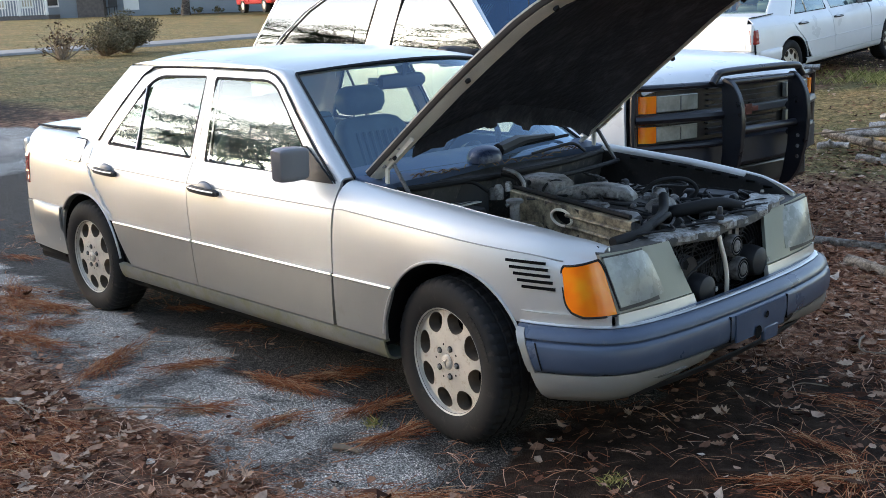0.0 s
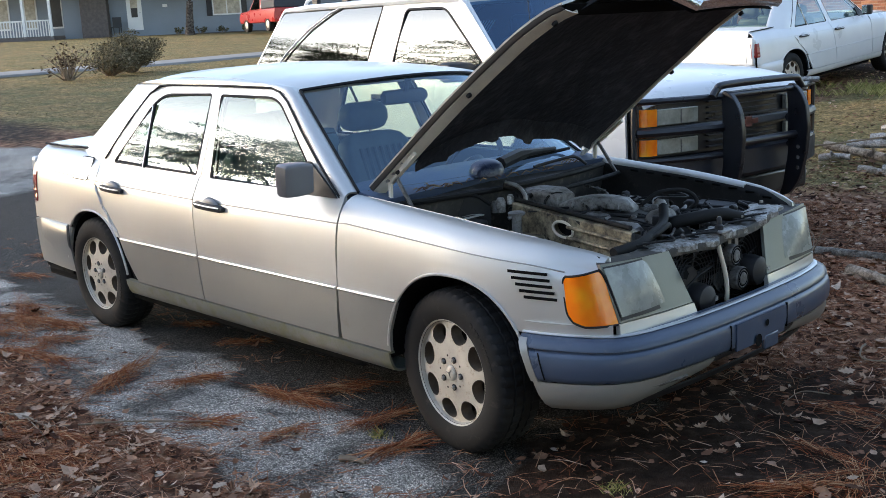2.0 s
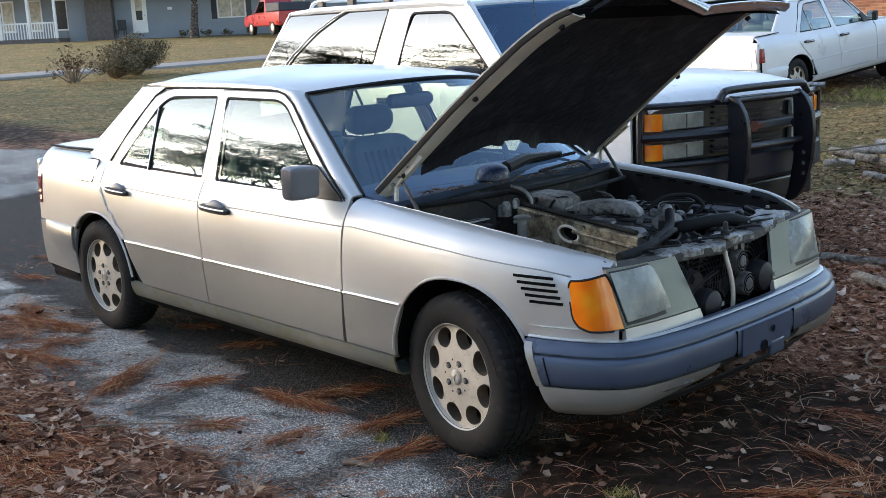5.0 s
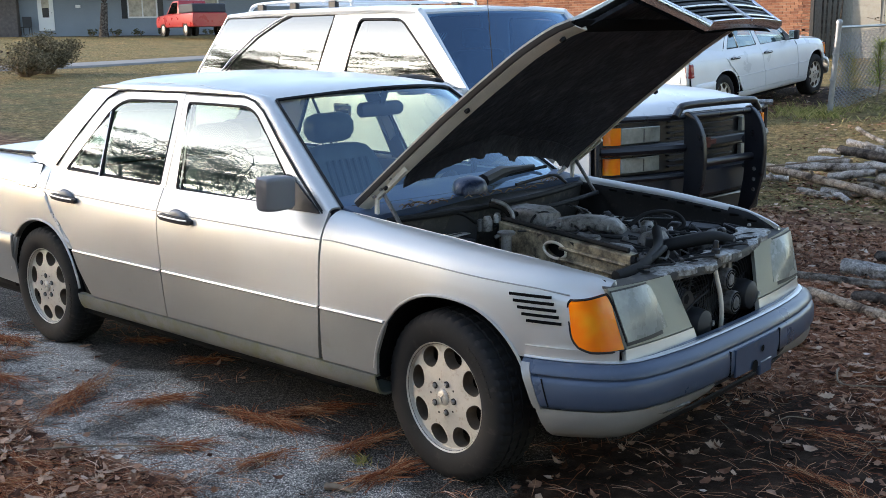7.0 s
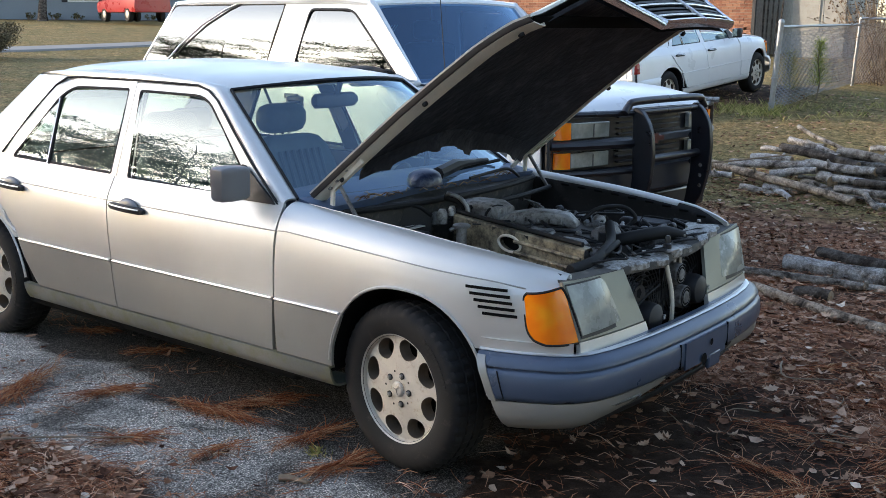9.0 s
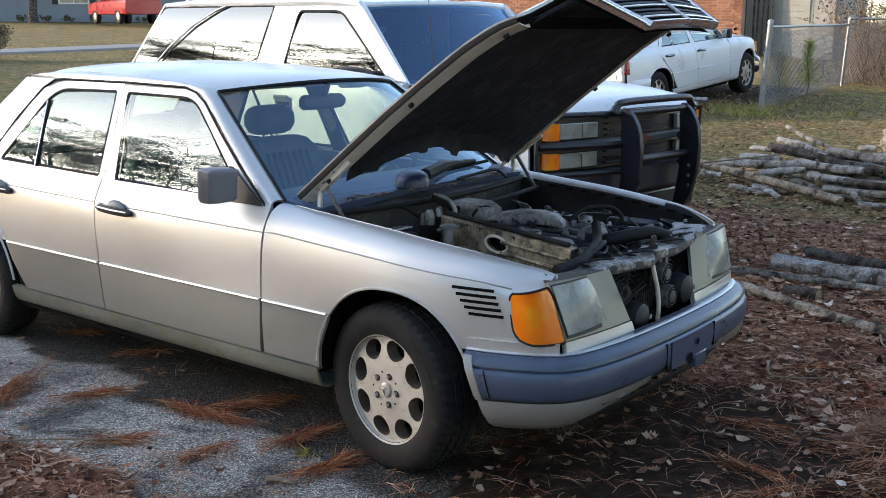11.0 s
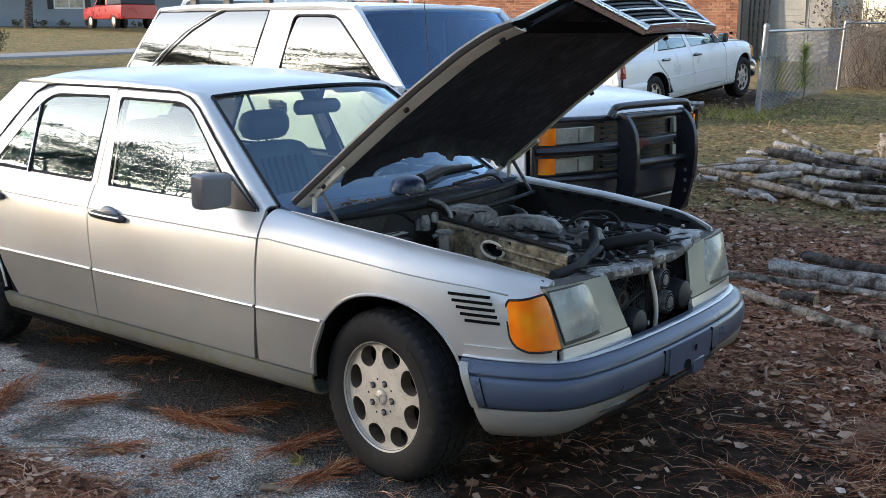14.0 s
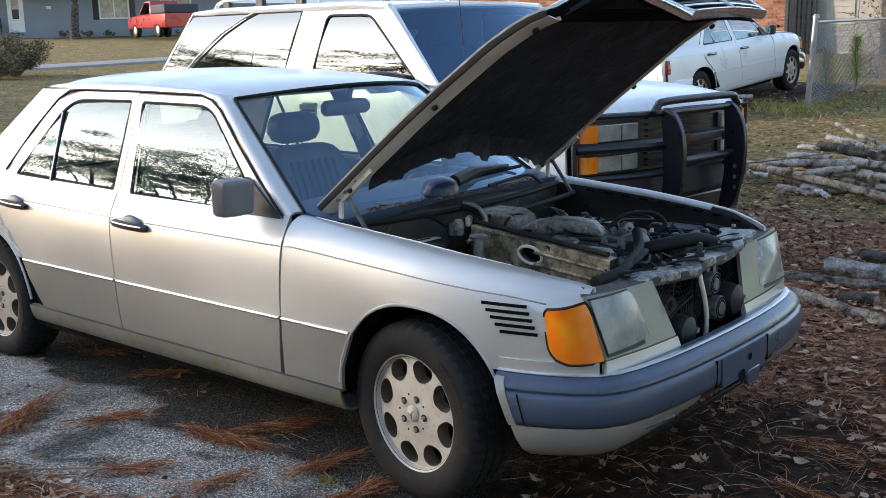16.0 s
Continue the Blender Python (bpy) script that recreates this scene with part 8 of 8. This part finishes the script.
loft(bm, [[(x, y, z) for y, z in ((-0.6, 2.6), (3.5, 4.6), (7.6, 2.6), (7.6, 2.5), (3.5, 4.5), (-0.6, 2.5))] for x in (-16.4, 0.4)])
part("roof", bm, SHINGLE, bh, "grey shingle roof", smooth=0)
part("fascia", boxed(-16.4, 0.4, -0.64, -0.60, 2.45, 2.62), WEATHERED, bh)
part("downpipe", boxed(0.02, 0.12, -0.06, 0.02, 0.0, 2.5), BLACK_PL, bh, "dark downpipe at the corner", bevel=0.01)

# ---- shed ----
sh = thing("shed", "small weathered white board shed", "shed", pose(BX + 0.9, BY + 0.6, BZ))
part("shell", boxed(0.02, 1.42, 0.02, 2.4, 0, 2.3), WEATHERED, sh, bevel=0.01)
for k in range(15):
    part("board", boxed(0.0, 0.72, -0.012, 0.02, k * 0.15, k * 0.15 + 0.142, m=pose(0, 0, 0, 2.0, 0, 0)), WEATHERED, sh)
part("shed_door", boxed(0.80, 1.38, -0.02, 0.02, 0.0, 1.9), surface("grey_shed_door", (0.30, 0.29, 0.26), 0.8, 0, 0.2, 5, 60, 0.3, 0.004), sh, "grey plank door", bevel=0.01)
part("door_jamb", boxed(0.72, 0.80, -0.03, 0.02, 0.0, 2.0), WEATHERED, sh)
part("shed_roof", boxed(-0.1, 1.5, -0.3, 2.6, 2.3, 2.4), SHINGLE, sh)
for k in range(5):
    log("pole", (BX + 0.25 + k * 0.10, BY + 0.25, BZ), (BX + 0.20 + k * 0.13, BY + 0.35, BZ + 2.1 + 0.2 * math.sin(k * 3)), 0.025, 0.02, DARK_BARK, "dark pole leaning at the house corner", 90 + k, "leaning poles", 8)

# ---- grey-blue house far across the road ----
SIDING = surface("blue_grey_siding", (0.215, 0.245, 0.275), 0.6, 0, 0.08, 1.0, 40, 0.1, 0.003)
TRIMW = surface("white_trim", (0.72, 0.71, 0.68), 0.6, 0, 0.06, 2, 60, 0.1, 0.002)
CHIM = surface("grey_brown_brick", (0.135, 0.115, 0.105), 0.9, 0, 0.3, 6, 30, 0.5, 0.01)
CURTAIN = surface("patterned_curtain", (0.50, 0.44, 0.34), 0.8, 0, 0.35, 5)
DARK_WIN = surface("dark_window", (0.04, 0.04, 0.045), 0.15, 0, 0.2)
H0 = Vector((-54.85, 27.36, 2.05))
hz = math.degrees(math.atan2(8.35, 7.9))
hm = pose(H0.x, H0.y, H0.z, 0, 0, hz)
house = thing("grey_house", "single-storey blue-grey sided house with a white-railed porch", "house", hm)
part("wall", boxed(-3.7, 22, 0.05, 8, -0.6, 2.75), SIDING, house, "blue-grey siding wall")
for k in range(23):
    part("siding_board", boxed(-1.05, 22, -0.005, 0.05, -0.35 + k * 0.135, -0.35 + k * 0.135 + 0.125, m=pose(0, 0, 0, 0, 0, 0)), SIDING, house)
    part("siding_board", boxed(-3.75, -2.6, -0.005, 0.05, -0.35 + k * 0.135, -0.35 + k * 0.135 + 0.125), SIDING, house)
part("foundation", boxed(-3.7, 22, 0.02, 0.06, -0.9, -0.35), CHIM, house)
ch = part("chimney", boxed(-2.6, -1.08, -0.45, 0.05, -0.9, 5.2), CHIM, house, "grey-brown brick chimney", bevel=0.01)
for k in range(22):
    for q in range(6):
        xx = -2.6 + q * 0.253 + (0.12 if k % 2 else 0)
        if xx + .23 < -1.08:
            part("brick", boxed(xx + .01, xx + 0.243, -0.462, -0.45, -0.55 + k * 0.155, -0.55 + k * 0.155 + 0.14), CHIM, ch)
dr = part("front_door", boxed(-0.06, 0.80, -0.05, 0.03, -0.02, 2.06), TRIMW, house, "white front door with a glazed upper half", bevel=0.01)
part("door_glass", boxed(0.17, 0.57, -0.056, -0.048, 1.0, 1.92), CURTAIN, dr)
part("door_glass_dark", boxed(0.19, 0.55, -0.06, -0.052, 0.70, 1.22), DARK_WIN, dr)
part("door_knob", moved(lathe([(0, -0.05), (0.03, -0.03), (0.02, 0)], 10), pose(0.70, -0.05, 0.95)), STEEL, dr)
wn_ = part("window", boxed(4.86, 6.50, -0.06, 0.05, 0.60, 2.0), TRIMW, house, "white double window with curtains", bevel=0.01)
for x in (4.93, 5.71):
    part("pane", boxed(x, x + 0.71, -0.066, -0.055, 0.68, 1.92), CURTAIN, wn_)
for x in (4.52, 6.52):
    part("shutter", boxed(x, x + 0.30, -0.05, 0.02, 0.58, 2.0), DARK_WIN, house, "dark shutter")
w2 = part("window", boxed(8.2, 9.9, -0.06, 0.05, 0.9, 2.1), TRIMW, house, "white window")
for x in (8.28, 9.09):
    part("pane", boxed(x, x + 0.72, -0.066, -0.055, 0.98, 2.02), CURTAIN, w2)
part("wall_lamp", boxed(2.02, 2.28, -0.12, 0.0, 1.20, 1.36), TRIMW, house, bevel=0.02)
bm = bmesh.new()
loft(bm, [[(x, y, z) for y, z in ((-2.0, 2.6), (4, 4.9), (9, 2.6), (9, 2.45), (4, 4.7), (-2.0, 2.45))] for x in (-9.5, 22.5)])
part("roof", bm, SHINGLE, house, "dark shingle roof", smooth=0)
# porch
part("porch_floor", boxed(-8.6, -3.75, -1.9, 1.0, -0.5, -0.12), CHIM, house)
part("porch_wall", boxed(-8.6, -3.7, 1.0, 1.1, -0.2, 2.6), SIDING, house)
part("porch_steps", boxed(-5.2, -4.2, -2.6, -1.9, -0.6, -0.3), CHIM, house)
for x in (-8.5, -6.95, -5.35, -3.85):
    part("porch_post", boxed(x - 0.07, x + 0.07, -1.9, -1.76, -0.2, 2.5), TRIMW, house, "white porch post", bevel=0.01)
for x0, x1 in ((-8.4, -7.0), (-6.85, -5.45), (-5.25, -3.95)):
    rl = part("railing", boxed(x0, x1, -1.87, -1.79, 0.70, 0.78), TRIMW, house, "white porch railing")
    for k in range(9):
        xx = lerp(x0 + .05, x1 - .05, k / 8)
        part("baluster", boxed(xx - 0.025, xx + 0.025, -1.85, -1.81, -0.12, 0.70), TRIMW, rl)
for x in (-7.9, -6.3, -4.8):
    pw = part("porch_window", boxed(x, x + 0.75, 0.95, 1.02, 0.3, 2.1), TRIMW, house)
    part("pane", boxed(x + .08, x + .67, 0.94, 0.96, 0.4, 2.0), CURTAIN if x < -5 else DARK_WIN, pw)
chair = thing("porch_chair", "dark metal garden chair outside the front door", "chair", hm @ pose(-0.55, -0.75, -0.25))
part("seat", boxed(-0.25, 0.25, -0.25, 0.25, 0.40, 0.45), BLACK_PL, chair, bevel=0.01)
part("backrest", boxed(-0.25, 0.25, 0.22, 0.27, 0.45, 1.0), BLACK_PL, chair, bevel=0.01)
for x in (-0.22, 0.22):
    for y in (-0.22, 0.22):
        part("leg", boxed(x - .02, x + .02, y - .02, y + .02, 0, 0.4), BLACK_PL, chair)

# ---- red pickup ----
RED = surface("red_paint", (0.34, 0.012, 0.014), 0.3, 0, 0.08, 2, 200, 0.03, 0.001, 0.5)
truck = thing("red_pickup", "red pickup truck parked before the grey house", "truck", pose(-45.96, 29.99, 1.60, 0, 0, 165.9))
rows = []
for x, zt in ((0.0, 0.95), (-0.1, 1.02), (-1.25, 1.08), (-1.3, 1.10), (-3.0, 1.10), (-3.05, 1.12), (-5.0, 1.12)):
    rows.append([(x, y, z) for y, z in ((-0.88, 0.45), (-0.92, 0.70), (-0.88, zt - .04), (-0.80, zt), (0.80, zt), (0.88, zt - .04), (0.92, 0.70), (0.88, 0.45))])
bm = bmesh.new()
loft(bm, rows)
part("body", bm, RED, truck, "red body", bevel=0.03)
bm = bmesh.new()
loft(bm, [[(-1.30, s * 0.84, 1.08), (-1.95, s * 0.70, 1.74), (-2.75, s * 0.70, 1.76), (-3.05, s * 0.84, 1.08)] for s in (-1, 1)])
part("cab", bm, RED, truck, bevel=0.04)
for s in (-1, 1):
    bm = bmesh.new()
    bm.faces.new([bm.verts.new((x, s * (0.86 - (z - 1.08) * 0.215), z)) for x, z in ((-1.55, 1.12), (-2.0, 1.66), (-2.65, 1.66), (-2.85, 1.12))])
    part("cab_window", bm, GLASS_SUV, truck, smooth=0)
    for x in (-0.95, -4.0):
        part("tyre", moved(lathe([(0.0, 0.02), (0.18, 0.03), (0.20, 0.10), (0.32, 0.11), (0.35, 0.07), (0.35, -0.1)], 24), pose(x, s * 0.80, 0.35, 0, 0, 180 if s < 0 else 0)), TYRE, truck)
        part("wheel_disc", moved(lathe([(0, 0.10), (0.12, 0.10), (0.19, 0.085)], 20), pose(x, s * 0.82, 0.35, 0, 0, 180 if s < 0 else 0)), STEEL, truck)
part("windscreen", gridded([[(-1.33, y * .78, 1.12) for y in (-1, 1)], [(-1.93, y * .66, 1.70) for y in (-1, 1)]]), GLASS_SUVW, truck, solid=-0.01)
part("bumper", boxed(-0.02, 0.10, -0.85, 0.85, 0.45, 0.62), STEEL, truck, bevel=0.02)
part("bed_cap", boxed(-4.95, -3.1, -0.86, 0.86, 1.12, 1.55), INSIDE_DARK, truck, "dark covered load in the bed", bevel=0.06)


# ---- bushes and trees ----
FOLIAGE = random_mat("dull_green_leaves", [(0.0, (0.035, 0.042, 0.016)), (0.5, (0.09, 0.085, 0.036)), (1.0, (0.19, 0.15, 0.075))])
RUSSET = random_mat("russet_twigs", [(0.0, (0.05, 0.032, 0.02)), (0.5, (0.12, 0.075, 0.045)), (1.0, (0.20, 0.14, 0.08))])
DULL_SHRUB = random_mat("dull_brown_shrub_leaves", [(0.0, (0.06, 0.052, 0.030)), (0.5, (0.15, 0.125, 0.072)), (1.0, (0.27, 0.225, 0.135))])
OAK = random_mat("oak_leaves", [(0.0, (0.020, 0.032, 0.010)), (0.5, (0.045, 0.065, 0.02)), (1.0, (0.09, 0.11, 0.035))])


def leaf_cloud(name, blobs, count, size, mat, parent, seed, squash=0.7):
    rg = random.Random(seed)
    V, F = [], []
    for k in range(count):
        c, r = blobs[rg.randrange(len(blobs))]
        d = Vector((rg.gauss(0, 1), rg.gauss(0, 1), rg.gauss(0, 1)))
        d.normalize()
        d *= r * rg.random() ** 0.4
        d.z *= squash
        p = Vector(c) + d
        a = Vector((rg.uniform(-1, 1), rg.uniform(-1, 1), rg.uniform(-.6, .6))).normalized() * size * rg.uniform(.5, 1.3)
        b_ = a.cross(Vector((rg.uniform(-1, 1), rg.uniform(-1, 1), rg.uniform(-1, 1)))).normalized() * size * 0.45
        n = len(V)
        V += [p - a, p + b_, p + a, p - b_]
        F.append((n, n + 1, n + 2, n + 3))
    me = bpy.data.meshes.new(name)
    me.from_pydata([tuple(v) for v in V], [], F)
    me.materials.append(mat)
    o = new(name, me)
    o.parent = parent
    return o


def shrub(x, y, r, h, mat, label, seed, leaves=2600, twigs=30, leaf=0.05):
    rg = random.Random(seed)
    t = thing("shrub", label, "bush", pose(x, y, ground_z(x, y)))
    bm = bmesh.new()
    ends = []
    for k in range(twigs):
        a = rg.uniform(0, 6.28)
        q = r * rg.random() ** .6
        e = Vector((math.cos(a) * q, math.sin(a) * q, h * rg.uniform(.45, 1.0) * (1.1 - .4 * q / r)))
        tube(bm, curve_pts([(math.cos(a) * .1, math.sin(a) * .1, 0), e * .5 + Vector((rg.uniform(-.1, .1), rg.uniform(-.1, .1), 0)), e], 3), (0.02, .018, .016, .013, .01, .008, .005), 5, False)
        ends.append((e, r * .28))
        ends.append((e * .65, r * .25))
    part("branchwork", bm, TWIG, t, smooth=0)
    if leaves:
        leaf_cloud("foliage", ends, leaves, leaf, mat, t, seed)
    return t


shrub(-22.9, 10.2, 0.80, 0.98, DULL_SHRUB, "dense rounded green-brown bush by the road", 3, 9000, 40, 0.034)
shrub(-22.3, 9.3, 0.8, 0.65, DULL_SHRUB, "low brown twiggy bush", 4, 5200, 40, 0.030)
shrub(-21.9, 8.0, 0.7, 0.9, RUSSET, "thin nearly bare shrub", 5, 260, 26)
shrub(-14.8, 10.8, 0.9, 1.55, RUSSET, "bare twiggy shrub behind the sport utility", 8, 0, 16)
for k in range(6):
    shrub(BX + 3.0 + k * 1.5, BY + 0.5 + (k % 2), 1.3, 2.4, RUSSET, "tall tangle of bare brown brush by the shed", 60 + k, 900, 60)
shrub(-8.2, 5.6, 0.8, 1.35, RUSSET, "bare twiggy shrub behind the sport utility", 9, 0, 22)
for k in range(7):
    p = hm @ Vector((2.9 + k * 1.3, -0.7, -0.5))
    shrub(p.x, p.y, 0.35, 0.5, FOLIAGE, "small foundation shrub before the house", 40 + k, 260, 8)


def tree(name, x, y, h, spread_, seed, label, leaves=5200, leaf=0.16, bare=False, z0=None, flat=0.35, trunk=0.28):
    rg = random.Random(seed)
    t = thing(name, label, "tree", pose(x, y, ground_z(x, y) if z0 is None else z0))
    fork = h * rg.uniform(0.24, 0.32)
    lean = Vector((rg.uniform(-.3, .3), rg.uniform(-.3, .3), 0))
    bm = tube(bmesh.new(), [(0, 0, -0.2), (0, 0, 0.3), lean * .5 + Vector((0, 0, fork * .6)), lean + Vector((0, 0, fork))], (trunk * 1.5, trunk * 1.1, trunk * .9, trunk * .8), 10)
    part("trunk", bm, DARK_BARK, t)
    bm = bmesh.new()
    blobs = []
    base = lean + Vector((0, 0, fork))
    for k in range(13):
        a = k * 0.7 * math.pi + rg.uniform(-.3, .3)
        q = spread_ * rg.uniform(0.5, 1.0)
        top = h * rg.uniform(0.74, 0.97)
        e = Vector((math.cos(a) * q, math.sin(a) * q, top))
        mid = base.lerp(e, 0.5) + Vector((rg.uniform(-.5, .5), rg.uniform(-.5, .5), rg.uniform(0.0, .8)))
        c = curve_pts([base, mid, e], 5)
        tube(bm, c, [trunk * .32 * (1 - .85 * i / len(c)) for i in range(len(c))], 6, False)
        for j in range(8):
            s = c[rg.randrange(5, len(c))]
            d = Vector((rg.uniform(-1, 1), rg.uniform(-1, 1), rg.uniform(0.0, .6))) * spread_ * 0.32
            cc = curve_pts([s, s + d * .5 + Vector((0, 0, .2)), s + d], 3)
            tube(bm, cc, [trunk * .10 * (1 - .8 * i / len(cc)) for i in range(len(cc))], 4, False)
            blobs.append((s + d, spread_ * rg.uniform(0.12, 0.20)))
            if bare:
                for w in range(5):
                    e2 = s + d + Vector((rg.uniform(-1, 1), rg.uniform(-1, 1), rg.uniform(-.2, .8))) * spread_ * .16
                    tube(bm, [s + d * rg.uniform(.4, 1), e2], (0.02, 0.006), 3, False)
        blobs.append((e, spread_ * 0.22))
    part("branchwork", bm, DARK_BARK, t, smooth=0)
    if leaves:
        leaf_cloud("crown", blobs, leaves, leaf, OAK, t, seed + 1, flat)
    return t


p = hm @ Vector((3.98, -2.5, -0.6))
tree("bare_tree", p.x, p.y, 6.5, 3.0, 12, "grey bare tree before the grey house", 0, bare=True, z0=ground_z(p.x, p.y), trunk=0.22)


# ---- the vehicles in their places ----
saloon("silver_saloon", "old silver four-door saloon with its hood raised", SILVER, SILVER_LOW, Matrix.Identity(4), 41.5, True)
suv(pose(-0.977, 2.851, 0.03, 0, 0, -6.2))
saloon("white_saloon", "white four-door saloon parked by the brick house", WHITE, WHITE, pose(-5.18, 12.853, 0.562, 0, -4.17, 88.3), 0.0, False)

# ---- trees behind the camera, between the low sun and the drive ----
rng = random.Random(8)
# The last six, x 13 to 18, are unseen, added to cut sky light.
ROW = [(-36, -14, 11, 5.5), (-30, -19, 12.5, 6), (-24, -18, 10.5, 5.5), (-19, -23, 12.5, 6), (-13, -22, 11, 5.5), (-8, -27, 13, 6.5), (-2, -24, 11, 6), (4, -28, 13, 6.5), (11, -25, 12, 6), (18, -22, 12, 6), (24, -12, 12, 6), (-43, -10, 12, 6), (27, 2, 12, 6), (-26, -30, 16, 7), (-10, -38, 17, 7), (8, -40, 17, 7), (13, -9, 11, 5.5), (15, -2, 12, 6), (14, 5, 11, 5.5), (16, 12, 12, 6), (15, 20, 11, 6), (18, 29, 12, 6)]
for k, (x, y, h, s) in enumerate(ROW):
    tree("oak_tree", x, y, h * 0.95, s, 100 + k, "broad evergreen oak with a flat dark crown, out of view", 24000, 0.066, z0=0, trunk=0.20, flat=0.26)
for k in range(30):
    x = -44 + k * 2.0
    low = math.exp(-((x + 23) / 3.0) ** 2)
    shrub(x, -15.5 - 1.2 * math.sin(k * 1.3), 1.7, 4.4 - 2.2 * low + 0.5 * math.sin(k * 2.1), FOLIAGE, "tall dark hedge shrub out of view beside the drive", 400 + k, 6000, 10, 0.085)
# Unseen hedge added ahead of the saloon, to dim sky light on its nose.
for k in range(13):
    shrub(11.5 + math.sin(k * 1.9), -12 + k * 3.2, 1.8, 4.6, FOLIAGE, "tall dark hedge shrub out of view beside the drive", 500 + k, 6000, 10, 0.085)
for k in range(22):
    x = -52 + k * 4.0
    shrub(x, -26 - 5 * math.sin(k * .4) - 3, 3.0, 5.6, FOLIAGE, "tall dark hedge shrub", 200 + k, 9000, 12, 0.11)

# ---- bricks of the house wall, the nearest as pieces of their own ----
proto = bpy.data.meshes.new("brick")
bm = boxed(0, 0.205, -0.004, 0.015, 0, 0.066)
bm.to_mesh(proto)
bm.free()
proto.materials.append(BRICK)
wall = [o for o in bh.children if o.name.startswith("wall")][0]
rest = bmesh.new()
n_single = 0
for j in range(36):
    for i in range(70):
        x = -0.215 * (i + 1) + (0.107 if j % 2 else 0.0)
        x = min(x, -0.205)
        z = 0.02 + j * 0.0762
        if i < 14 and 12 <= j < 32:
            o = new("brick", proto)
            o.parent = wall
            o.location = (x, 0, z)
            n_single += 1
        else:
            box(rest, x, x + 0.205, -0.004, 0.015, z, z + 0.066)
tagged(part("brickwork", rest, BRICK, wall, smooth=0), kind="stuff")
